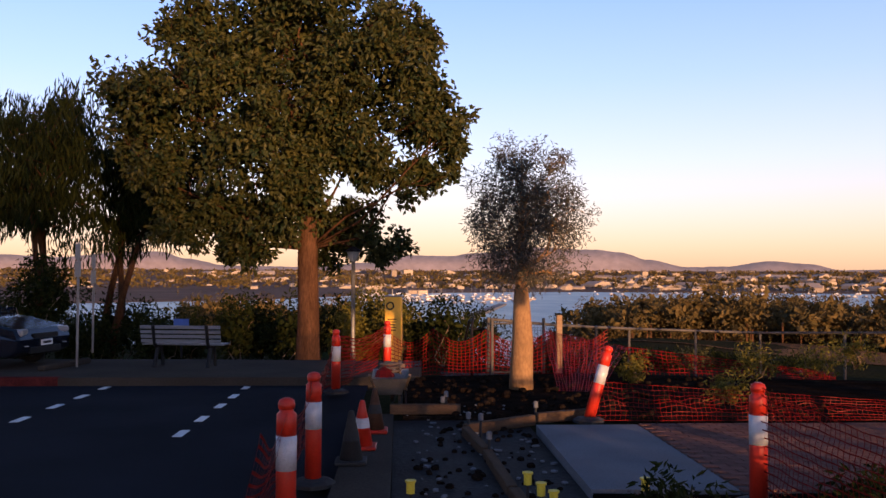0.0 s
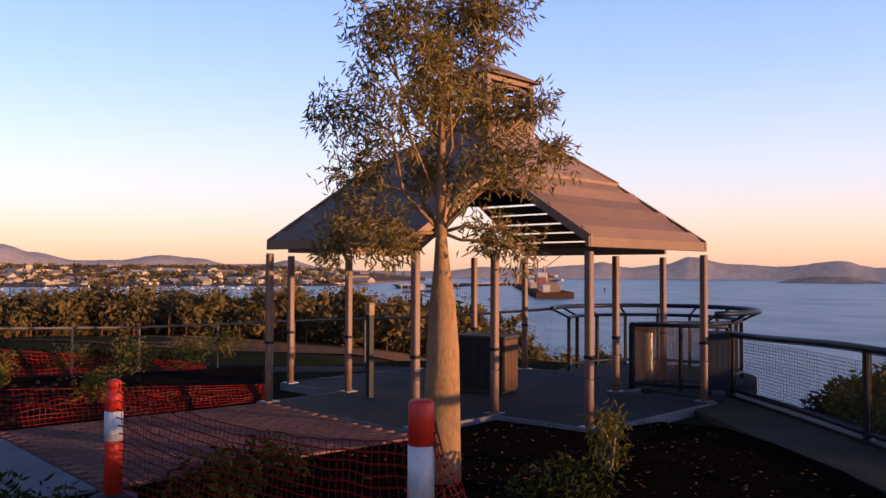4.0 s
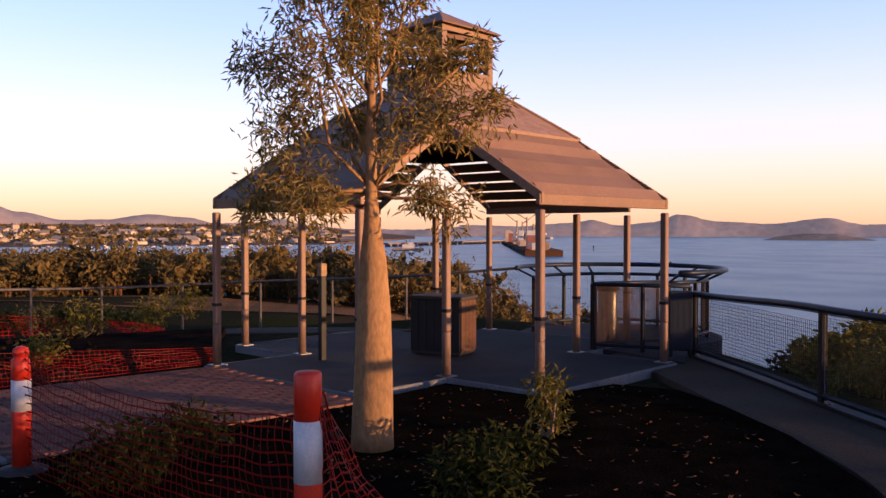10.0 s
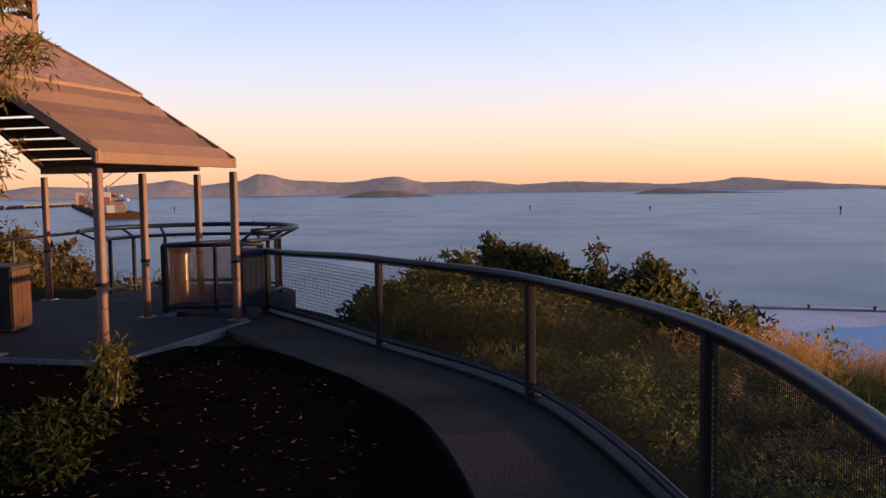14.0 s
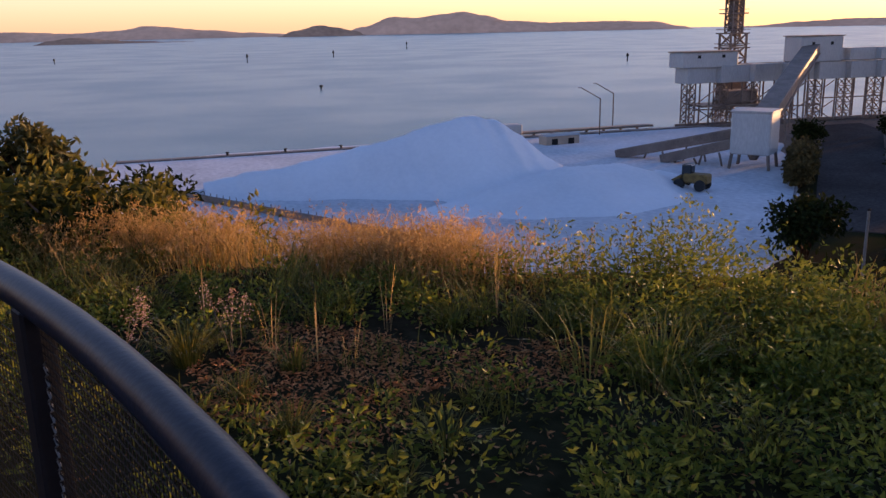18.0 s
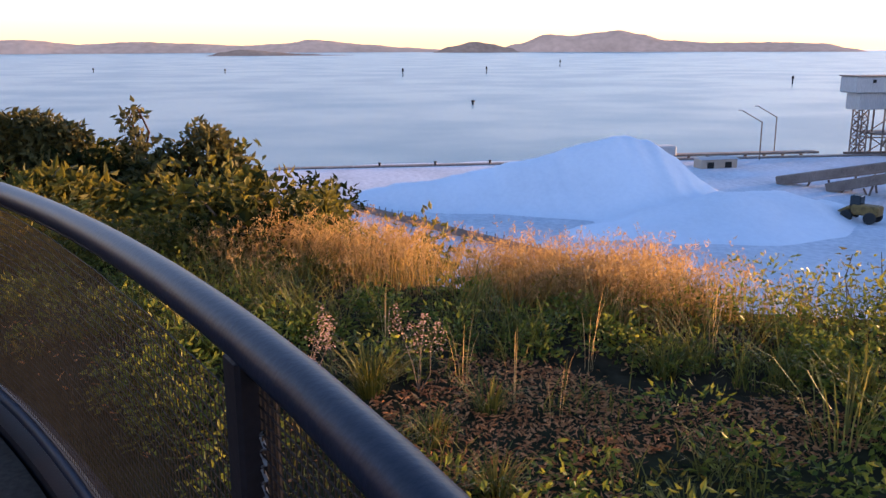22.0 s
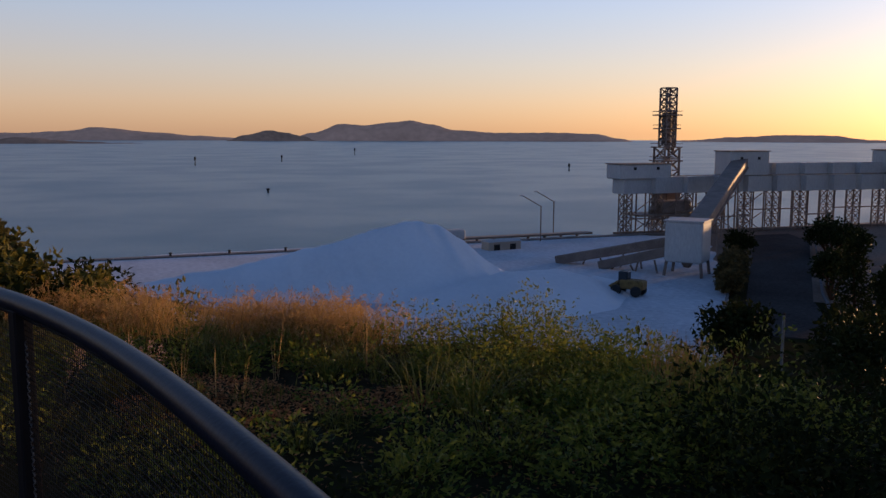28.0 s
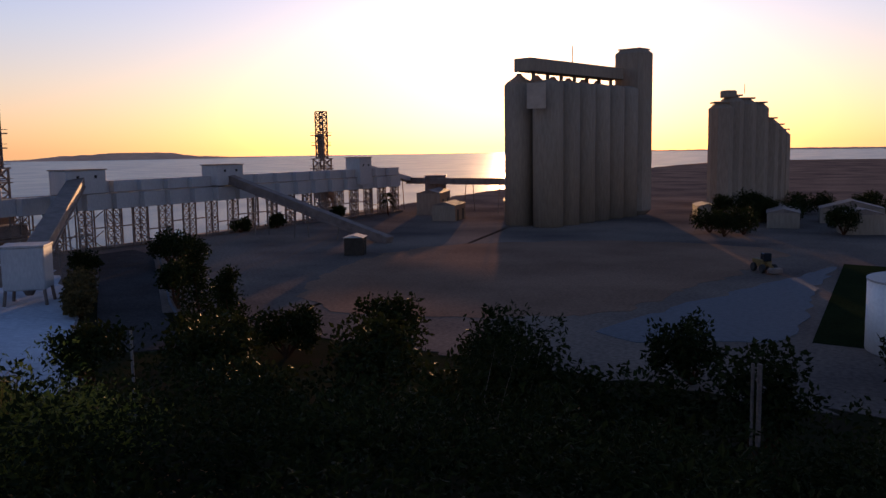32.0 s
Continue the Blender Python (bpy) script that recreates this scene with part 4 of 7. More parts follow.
def net(name, posts, label, cell=0.075, h=0.95, lean=0.0, z=0.0, sag=0.12, w=0.018):
    """Barrier mesh hung along points: flat strands with real holes, sagging between the posts."""
    g = Geo()
    line = [Vector((x, y, 0)) for x, y in posts]
    cols = []
    for a, b in zip(line, line[1:]):
        n = max(2, round((b - a).length / cell))
        out = Vector((b.y - a.y, a.x - b.x, 0)).normalized()
        for i in range(n + (b is line[-1])):
            cols.append((a.lerp(b, i / n), out, math.sin(math.pi * i / n)))
    rows = round(h / cell)

    def place(c, r, dz=0.0, dx=0.0):
        p, out, s = cols[min(c, len(cols) - 1)]
        f = min(1.0, max(0.0, r / rows + dz / h))
        top = h - sag * s + 0.02 * noise.noise((c * 0.3, r * 0.2, h))
        wave = 0.05 * noise.noise((c * 0.17, r * 0.25, len(cols)))
        q = p + out * (lean * (1 - f) + wave)
        if dx:
            q = q + (cols[min(c + 1, len(cols) - 1)][0] - p).normalized() * dx
        return Vector((q.x, q.y, z + 0.01 + top * f))
    for r in range(rows + 1):
        for c in range(len(cols) - 1):
            hw = w * (1.6 if r in (0, rows) else 0.9)
            g.add([place(c, r, -hw / 2), place(c + 1, r, -hw / 2), place(c + 1, r, hw / 2), place(c, r, hw / 2)], [(0, 1, 2, 3)])
    for c in range(len(cols)):
        for r in range(rows):
            g.add([place(c, r, 0, -w / 3), place(c, r, 0, w / 3), place(c, r + 1, 0, w / 3), place(c, r + 1, 0, -w / 3)], [(0, 1, 2, 3)])
    return solid(name, g, NET, label, "barrier mesh", kind="")


def sheet_net(a0, a1, b0, b1, label, cell=0.07, w=0.017):
    """A loose sheet of barrier mesh between two edges, with creases."""
    a0, a1, b0, b1 = (Vector(p) for p in (a0, a1, b0, b1))
    n = round(max((a1 - a0).length, (b1 - b0).length) / cell)
    m = round(max((b0 - a0).length, (b1 - a1).length) / cell)
    g = Geo()

    def at(i, j):
        u, v = i / n, j / m
        p = a0.lerp(a1, u).lerp(b0.lerp(b1, u), v)
        k = math.sin(math.pi * min(1, v * 1.02))
        return p + Vector((0.04 * noise.noise((u * 9, v * 3, a0.x)), 0.04 * noise.noise((u * 7, v * 4, 5.0)), abs(0.08 * noise.noise((u * 11, v * 2.5, 9.0))) * k - 0.10 * k * p.z))
    for j in range(m + 1):
        for i in range(n):
            p, q = at(i, j), at(i + 1, j)
            d = (at(i, min(j + 1, m)) - at(i, max(j - 1, 0))).normalized() * w / 2
            g.add([p - d, q - d, q + d, p + d], [(0, 1, 2, 3)])
    for i in range(n + 1):
        for j in range(m):
            p, q = at(i, j), at(i, j + 1)
            d = (at(min(i + 1, n), j) - at(max(i - 1, 0), j)).normalized() * w / 3
            g.add([p - d, p + d, q + d, q - d], [(0, 1, 2, 3)])
    return solid("barrier_mesh", g, NET, label, "barrier mesh")


sheet_net((3.80, 4.62, 1.02), (3.86, 4.68, 1.02), (3.70, 4.34, 0.0), (4.50, 4.62, 0.0), "orange barrier mesh end hanging from a bollard", 0.06, 0.009)
sheet_net((2.98, 12.18, 0.46), (7.05, 12.10, 0.20), (3.0, 12.0, 0.0), (7.02, 11.98, 0.0), "orange barrier mesh slumped along the edge of the paving", 0.065, 0.006)
net("barrier_mesh", [BOL[4], BOL[5]], "orange barrier mesh strung between two bollards", 0.065, 0.92, 0.0, -0.02, 0.12, 0.012)
sheet_net((4.95, 17.98, 0.41), (8.37, 16.69, 0.06), (4.97, 17.66, -0.09), (8.27, 16.4, -0.03), "orange barrier mesh hanging between the path and the fence", 0.09, 0.016)
sheet_net((3.23, 17.42, 0.77), (4.79, 17.4, 0.46), (3.07, 14.91, -0.09), (3.67, 14.79, -0.07), "orange barrier mesh bunched beside the bottle tree", 0.09, 0.015)
net("barrier_mesh", [(-0.17, 6.3), BOL[0], BOL[1], BOL[2], BOL[3]], "orange barrier mesh along the car park", 0.07, 0.92, -0.22, -0.05, 0.16, 0.024)
net("barrier_mesh", [BOL[3], (1.2, 18.3), (2.2, 17.9), (3.4, 17.7), (4.6, 18.1)], "orange barrier mesh across the closed path", 0.08, 0.9, 0.0, -0.15, 0.25)


def beam(name, a, b, w, h, mat, label, category, group=""):
    a, b = Vector(a), Vector(b)
    d = b - a
    g = Geo().box((0, 0, 0), (d.length, w, h), bevel=0.008)
    ob = solid(name, g, mat, label, category, group=group)
    ob.matrix_world = Matrix.Translation((a + b) / 2) @ d.to_track_quat("X", "Z").to_matrix().to_4x4()
    return ob


for a, b in (((0.45, 12.8, -0.02), (1.38, 12.77, -0.02)), ((1.36, 11.65, -0.09), (2.25, 12.15, -0.06)), ((2.3, 12.2, -0.05), (3.0, 12.42, -0.03)), ((1.36, 11.55, -0.1), (1.49, 10.4, -0.12)), ((1.5, 10.3, -0.12), (1.56, 8.75, -0.12)), ((1.57, 8.7, -0.12), (1.66, 7.0, -0.12))):
    a, b = (a[0], a[1], a[2] + 0.05), (b[0], b[1], b[2] + 0.05)
    beam("form_board", a, b, 0.10, 0.13, DARK_TIMBER, "rough dark timber formwork board in the trench", "board", "formwork boards")
for x, y, z, h in ((1.2, 13.0, -0.05, 0.26), (1.4, 11.65, -0.16, 0.30), (1.52, 11.35, -0.16, 0.33), (1.52, 10.35, -0.16, 0.30), (0.57, 13.6, -0.05, 0.28), (0.6, 13.2, -0.05, 0.33), (2.3, 12.3, -0.05, 0.22), (1.15, 12.9, -0.05, 0.2)):
    t = thing("form_stake", "dark steel stake with a pale cap", "stake", (x, y, z), group="formwork stakes")
    part("pin", Geo().lathe([(0.016, 0), (0.016, h)], n=8), RUBBER, t)
    part("cap", Geo().lathe([(0.030, h - 0.05), (0.030, h + 0.02), (0.015, h + 0.03)], n=10), PALE_CONCRETE, t)
for x, y, h in ((0.69, 8.37, 0.26), (1.67, 8.59, 0.27), (1.73, 8.26, 0.26), (1.80, 8.08, 0.24), (2.61, 8.4, 0.26)):
    t = thing("rebar_stake", "dark steel bar with a yellow safety cap", "stake", (x, y, -0.16), group="capped stakes")
    part("bar", Geo().lathe([(0.012, 0), (0.012, h)], n=6), RUBBER, t)
    part("cap", Geo().lathe([(0.034, h - 0.07), (0.034, h + 0.015), (0.045, h + 0.02), (0.045, h + 0.035)], n=12), YELLOW_CAP, t)


def cone(x, y, mat, label, lean=0.0):
    t = thing("traffic_cone", label, "cone", (x, y, -0.02), group="traffic cones")
    part("base", Geo().box((0, 0, 0.02), (0.30, 0.30, 0.04), bevel=0.01), RUBBER if mat is RUBBER else ORANGE, t)
    g = Geo().lathe([(0.115, 0.04), (0.03, 0.48), (0.022, 0.5)], n=16)
    part("body", g, mat, t, "", True)
    part("band", Geo().lathe([(0.0835, 0.22), (0.0645, 0.32)], n=16, cap=False), REFLECT if mat is ORANGE else RUBBER, t)


cone(0.20, 10.45, ORANGE, "orange traffic cone on the kerb strip")
cone(0.13, 9.75, RUBBER, "dirty black rubber cone on the kerb strip")
cone(0.30, 11.4, CRATE, "weathered brown cone by the trench")


def tool_heap():
    t = thing("site_barrow", "heaped wheelbarrow with hoses and timber offcuts", "wheelbarrow", (0.45, 13.4, -0.05))
    part("tray", Geo().add([(-0.25, -0.4, 0.45), (0.25, -0.4, 0.45), (0.25, 0.4, 0.5), (-0.25, 0.4, 0.5), (-0.15, -0.25, 0.22), (0.15, -0.25, 0.22), (0.15, 0.3, 0.22), (-0.15, 0.3, 0.22)], [(0, 1, 5, 4), (1, 2, 6, 5), (2, 3, 7, 6), (3, 0, 4, 7), (4, 5, 6, 7)]), GALV, t)
    part("wheel", Geo().tube([(0.02, 0.52 + 0.16 * math.cos(a * math.pi / 8), 0.19 + 0.16 * math.sin(a * math.pi / 8)) for a in range(16)], 0.035, 6, closed=True), RUBBER, t)
    for s in (-1, 1):
        part("handle", Geo().tube([(s * 0.22, 0.5, 0.2), (s * 0.2, -0.3, 0.3), (s * 0.26, -0.85, 0.55)], 0.018, 6), TIMBER, t)
        part("leg", Geo().tube([(s * 0.2, -0.3, 0.3), (s * 0.22, -0.35, 0.0)], 0.015, 6), POST, t)
    part("hose_coil", Geo().tube([(0.14 * math.cos(a * 0.5), 0.16 * math.sin(a * 0.5), 0.48 + a * 0.004) for a in range(40)], 0.018, 6), TIMBER, t)
    part("offcut", Geo().box((0.05, 0.05, 0.6), (0.07, 0.5, 0.05), 0.5), TIMBER, t)
    part("rag", Geo().lathe([(0.14, 0.45), (0.11, 0.54), (0.03, 0.58)], (-0.08, -0.12, 0), 9), NET, t)


tool_heap()


# ---- car park edge ----
def bench():
    t = thing("park_bench", "grey slatted park bench with dark metal frame", "bench", (-3.55, 18.2, 0.03), radians(172))
    for i in range(4):
        part("back_slat", Geo().box((0, 0.22 + 0.02 * i, 0.50 + 0.088 * i), (1.56, 0.028, 0.066), bevel=0.006), BENCH_SLAT, t)
    for i in range(4):
        part("seat_slat", Geo().box((0, -0.2 + 0.1 * i, 0.43), (1.6, 0.085, 0.028), bevel=0.006), BENCH_SLAT, t)
    for s in (-0.52, 0.52):
        part("leg_frame", Geo().tube([(s, -0.2, 0.0), (s, -0.16, 0.2), (s, -0.1, 0.40), (s, 0.16, 0.40), (s, 0.21, 0.45), (s, 0.31, 0.80)], 0.034, 8), BLACK, t)
        part("rear_leg", Geo().tube([(s, 0.22, 0.0), (s, 0.12, 0.2), (s, 0.05, 0.40)], 0.04, 8), BLACK, t)
    return t


bench()


def sign_post(x, y, h, label):
    t = thing("sign_post", label, "street sign", (x, y, 0.03))
    part("pole", Geo().lathe([(0.025, 0), (0.025, h), (0.012, h + 0.01)], n=10), GALV, t)
    part("sign_plate", Geo().box((0.0, -0.032, h - 0.16), (0.10, 0.012, 0.3), bevel=0.004), GALV, t)
    part("sign_plate", Geo().box((0.0, -0.032, h - 0.50), (0.12, 0.012, 0.3), bevel=0.004), GALV, t)


sign_post(-5.55, 18.1, 2.35, "galvanised sign pole with two plates seen edge-on")
sign_post(-6.35, 21.2, 2.2, "thin grey sign pole behind the footpath")


def street_lamp():
    t = thing("park_lamp", "slim grey lamp post with a lantern head", "street lamp", (-0.46, 20.0, -0.15))
    part("pole", Geo().lathe([(0.06, 0), (0.045, 0.3), (0.04, 2.22), (0.055, 2.24)], n=12), GALV, t, smooth=True)
    part("lantern_glass", Geo().lathe([(0.08, 2.24), (0.14, 2.44)], n=8), LAMP_GLASS, t, "pale tapered lantern glass")
    part("lantern_hood", Geo().lathe([(0.18, 2.44), (0.16, 2.48), (0.04, 2.55)], n=8), POST, t)


street_lamp()


def pylon():
    t = thing("information_pylon", "yellow information pylon with a black round symbol", "sign", (0.42, 19.0, -0.15), radians(-8))
    part("body", Geo().box((0, 0, 0.75), (0.34, 0.16, 1.5), bevel=0.015), YELLOW, t)
    g = Geo().lathe([(0.085, 0), (0.085, 0.006)], n=20)
    g.v = [(x - 0.06, -0.08 - z, y + 1.32) for x, y, z in g.v]
    part("symbol", g, BLACK, t, "black disc symbol")
    g = Geo().lathe([(0.055, 0), (0.055, 0.003)], n=16, cap=True)
    g.v = [(x - 0.06, -0.088 - z, y + 1.32) for x, y, z in g.v]
    part("symbol_arrow", g, YELLOW, t)
    part("cap", Geo().box((0, 0, 1.515), (0.36, 0.18, 0.03), bevel=0.008), GALV, t)
    for i in range(5):
        part("text_bar", Geo().box((-0.02, -0.083, 1.05 - 0.055 * i), (0.18 - 0.02 * (i % 3), 0.006, 0.018)), BLACK, t)


pylon()


def car():
    """A dark hatchback parked nose-in at the kerb, seen from its front corner."""
    t = thing("parked_car", "dark blue hatchback parked at the kerb", "car", (-8.25, 18.6, 0.03), radians(-10))
    L, W = 4.2, 1.72
    prof = [(2.08, 0.32), (2.10, 0.55), (2.02, 0.74), (1.25, 0.92), (0.95, 0.96), (0.15, 1.42), (-1.3, 1.46), (-1.95, 1.02), (-2.06, 0.9), (-2.08, 0.4), (-1.9, 0.25), (1.9, 0.22)]
    g = Geo()
    rings = []
    for f, s in ((-1, 0.90), (-0.93, 0.985), (-0.5, 1.0), (0.5, 1.0), (0.93, 0.985), (1, 0.90)):
        rings.append([(x * (0.985 if abs(f) == 1 else 1), f * W / 2 * (1 - 0.16 * max(0, (z - 0.9) / 0.55)), 0.5 + (z - 0.5) * s) for x, z in prof])
    n = len(prof)
    g.add([p for r in rings for p in r], [(k * n + i, k * n + (i + 1) % n, (k + 1) * n + (i + 1) % n, (k + 1) * n + i) for k in range(5) for i in range(n)] + [tuple(range(n)), tuple(range(6 * n - 1, 5 * n - 1, -1))])
    part("body", g, CAR_PAINT, t)
    part("windscreen", Geo().plate([(0.93, -0.72, 0.985), (0.93, 0.72, 0.985), (0.22, 0.62, 1.40), (0.22, -0.62, 1.40)], 0.01), GLASS_DARK, t)
    for s in (-1, 1):
        q = [(0.75, s * 0.862, 0.98), (-1.5, s * 0.862, 0.98), (-1.2, s * 0.80, 1.36), (0.15, s * 0.80, 1.36)]
        part("side_window", Geo().plate(q if s > 0 else q[::-1], 0.01), GLASS_DARK, t)
        part("headlight", Geo().box((2.0, s * 0.64, 0.68), (0.16, 0.32, 0.13), s * -0.25, bevel=0.03), LAMP_GLASS, t, "clear headlight lens")
        part("fog_light", Geo().lathe([(0.05, 0), (0.05, 0.02)], (2.09, s * 0.62, 0.42), 10), LAMP_GLASS, t)
        part("mirror", Geo().box((0.72, s * 0.96, 1.02), (0.12, 0.2, 0.13), bevel=0.03), CAR_PAINT, t)
        for x in (1.3, -1.28):
            wheel = part("wheel", Geo().tube([(x + 0.26 * math.cos(a * math.pi / 10), s * 0.78, 0.31 + 0.26 * math.sin(a * math.pi / 10)) for a in range(20)], 0.075, 8, closed=True), RUBBER, t, "", True)
            g = Geo().lathe([(0.20, 0), (0.19, 0.03), (0.05, 0.05)], n=14)
            g.v = [(x + a, s * (0.80 + c), 0.31 + b) for a, b, c in g.v]
            part("rim", g, GALV, wheel)
    part("grille", Geo().box((2.085, 0, 0.60), (0.04, 0.8, 0.10), bevel=0.01), BLACK, t)
    part("lower_grille", Geo().box((2.085, 0, 0.34), (0.05, 1.0, 0.12), bevel=0.01), BLACK, t)
    part("number_plate", Geo().box((2.115, 0, 0.47), (0.012, 0.37, 0.11), bevel=0.004), WHITE, t)
    part("plate_bar", Geo().box((2.123, 0, 0.47), (0.004, 0.27, 0.045)), BLACK, t)
    part("wheel_stop", Geo().box((2.5, 0, 0.05), (0.15, 1.6, 0.10), bevel=0.02), CONCRETE, t)


car()
for x in (-4.32, -2.0):
    for y, l in ((12.85, 0.42), (13.98, 0.40), (14.98, 0.42), (16.0, 0.34), (11.8, 0.42)):
        solid("bay_mark", Geo().box((x, y, -0.097), (0.11, l, 0.006), 0.0), WHITE, "short worn white bay mark on asphalt", "road mark", group="bay marks", kind="structure")


# ---- north fence and stair gate ----
def fence():
    pts = [(2.25, 18.0, -0.15), (3.9, 19.4, -0.35), (5.72, 20.8, -0.5), (8.9, 21.2, -0.62), (12.0, 19.4, -0.5), (14.2, 16.6, -0.35), (14.4, 13.2, -0.05)]
    t = thing("north_fence", "grey tube fence with wire netting along the path", "fence", (0, 0, 0))
    p = [Vector(q) for q in pts]
    part("top_rail", Geo().tube([q + Vector((0, 0, 1.1)) for q in p], 0.03, 8), FENCE, t, "", True)
    for a, b in zip(p, p[1:]):
        for q in (a, a.lerp(b, 0.5)):
            part("fence_post", Geo().lathe([(0.03, -0.1), (0.03, 1.12), (0.01, 1.14)], tuple(q), 8), FENCE, t)
        g = Geo()
        n = round((b - a).length / 0.11)
        for i in range(n):
            for s in (0, 1):
                q0, q1 = a.lerp(b, (i + s) / n), a.lerp(b, (i + 1 - s) / n)
                for j in range(10):
                    g.tube([q0 + Vector((0, 0, 0.05 + 0.103 * j)), q1 + Vector((0, 0, 0.05 + 0.103 * (j + 1)))], 0.0014, 3, False)
        part("wire_netting", g, WIRE, t, kind="stuff")


fence()


def gate():
    t = thing("stair_handrail", "bent tube handrail at the top of the stair", "handrail", (1.95, 18.2, -0.15))
    for x in (0.0, 0.32):
        part("hoop", Geo().tube([(x, 0, 0), (x, 0, 0.95), (x + 0.04, 0.25, 1.08), (x + 0.04, 1.2, 1.0), (x + 0.04, 2.4, 0.55), (x + 0.04, 2.4, -0.4)], 0.025, 8), POST, t, "", True)
    part("cross_bar", Geo().tube([(0, 0, 0.9), (0.32, 0, 0.9)], 0.02, 6), POST, t)
    t = thing("metal_gate", "small tubular steel gate with mesh", "gate", (2.3, 17.75, -0.12))
    part("gate_frame", Geo().tube([(0, 0, 0.08), (0, 0, 1.0), (1.0, 0.12, 1.0), (1.0, 0.12, 0.08)], 0.022, 8, closed=True), FENCE, t)
    g = Geo()
    woven(g, [Vector((0, 0, 0)), Vector((1.0, 0.12, 0))], 0.1, 0.98, 0.06, 0.002)
    part("gate_mesh", g, WIRE, t, kind="stuff")
    for x, y in ((0, 0), (1.0, 0.12)):
        part("gate_post", Geo().lathe([(0.03, 0), (0.03, 1.1)], (x, y, 0), 8), FENCE, t)
    timber = thing("timber_post", "grey timber post beside the bottle tree", "post", (3.55, 17.6, -0.15))
    part("shaft", Geo().box((0, 0, 0.6), (0.11, 0.11, 1.2), bevel=0.01), TIMBER, timber)


gate()
blue = thing("blue_sign", "small blue sign on a post among the dark shrubs", "sign", (-4.75, 22.66, -0.23))
part("post", Geo().lathe([(0.03, 0), (0.03, 0.95)], n=8), POST, blue)
part("sign_plate", Geo().box((0, -0.04, 0.85), (0.36, 0.02, 0.2), bevel=0.005), BLUE, blue)
# ---- plants ----
rng = random.Random(7)


def leaf(g, p, d, length, width, up=None):
    """One leaf: a bent diamond of two faces."""
    d = d.normalized()
    side = d.cross(up or Vector((rng.uniform(-1, 1), rng.uniform(-1, 1), rng.uniform(-1, 1))))
    if side.length < 1e-4:
        side = d.orthogonal()
    side = side.normalized() * (width / 2)
    bend = d.cross(side).normalized() * (length * 0.12)
    mid = p + d * (length * 0.45) + bend
    n = len(g.v)
    g.v += [tuple(p), tuple(mid + side), tuple(p + d * length), tuple(mid - side)]
    g.f += [(n, n + 1, n + 2), (n, n + 2, n + 3)]


def rand_dir(zmin=-1.0, zmax=1.0):
    z, a = rng.uniform(zmin, zmax), rng.uniform(0, 2 * math.pi)
    r = math.sqrt(max(0.0, 1 - z * z))
    return Vector((r * math.cos(a), r * math.sin(a), z))


def clump(g, c, r, n, length, width, droop=0.0, hollow=0.35):
    """Leaves scattered through a ball, most of them near its skin, in small sprays."""
    c = Vector(c)
    for _ in range(n // 5):
        o = rand_dir() * r * (hollow + (1 - hollow) * rng.random() ** 0.6)
        for _ in range(5):
            p = c + o + rand_dir() * length * 0.9
            leaf(g, p, o.normalized() * 0.5 + rand_dir() + Vector((0, 0, -droop)), length * rng.uniform(0.7, 1.25), width * rng.uniform(0.8, 1.2))


def heart(g, c, r, n=34):
    """The close-packed inside of a bush: broad sprays that let no light through."""
    c = Vector(c)
    for _ in range(n):
        o = rand_dir() * r * 0.7 * rng.random() ** 0.5
        leaf(g, c + o, rand_dir(), r * rng.uniform(0.4, 0.65), r * rng.uniform(0.3, 0.45))


def limb(g, a, b, r0, r1, n=5, bend=0.12):
    a, b = Vector(a), Vector(b)
    k = (b - a).length * bend
    o1, o2 = rand_dir() * k, rand_dir() * k
    pts = [a, a.lerp(b, 0.35) + o1, a.lerp(b, 0.7) + o2, b]
    g.tube(pts, [r0, lerp(r0, r1, 0.4), lerp(r0, r1, 0.7), r1], n, True)
    return pts


def tree(name, base, label, trunk, blobs, leaf_mat, bark, leaves, length, width, droop=0.0, fork=None, twigs=3, sub=5, group="", spread=0.55):
    """Trunk from (radius, height) pairs, limbs to each blob of the crown, sub-clumps of leaves in each blob."""
    t = thing(name, label, "tree", base, group=group)
    part("trunk", Geo().tube([(0.02 * math.sin(z * 2.1) * (z > 0.3), 0.02 * math.cos(z * 1.7) * (z > 0.3), z) for r, z in trunk], [r for r, z in trunk], 14), bark, t, "", True)
    top = Vector((0, 0, fork if fork is not None else trunk[-1][1]))
    lg, fg = Geo(), Geo()
    total = sum(b[3] ** 2 for b in blobs)
    for x, y, z, r in blobs:
        c = Vector((x, y, z))
        start = Vector((0, 0, min(trunk[-1][1], max(top.z, z - (x * x + y * y) ** 0.5 * 1.1 - 0.3))))
        pts = limb(lg, start, c, max(0.018, trunk[-1][0] * 0.45), 0.010, 6)
        n = max(3, int(sub * (r / 0.6) ** 1.3))
        share = int(leaves * r * r / total / n)
        for k in range(n):
            d = rand_dir() * r * rng.uniform(0.45, 0.95)
            s = c + Vector((d.x, d.y, d.z * 0.85))
            limb(lg, pts[2].lerp(c, rng.random()), s, 0.010, 0.004, 4, 0.2)
            rr = r * spread * rng.uniform(0.6, 1.15)
            clump(fg, s, rr, share, length, width, droop)
            for _ in range(twigs):
                limb(lg, s, s + rand_dir() * rr, 0.005, 0.002, 3, 0.2)
    part("bough", lg, bark, t, "", True)
    part("crown", fg, leaf_mat, t)
    return t


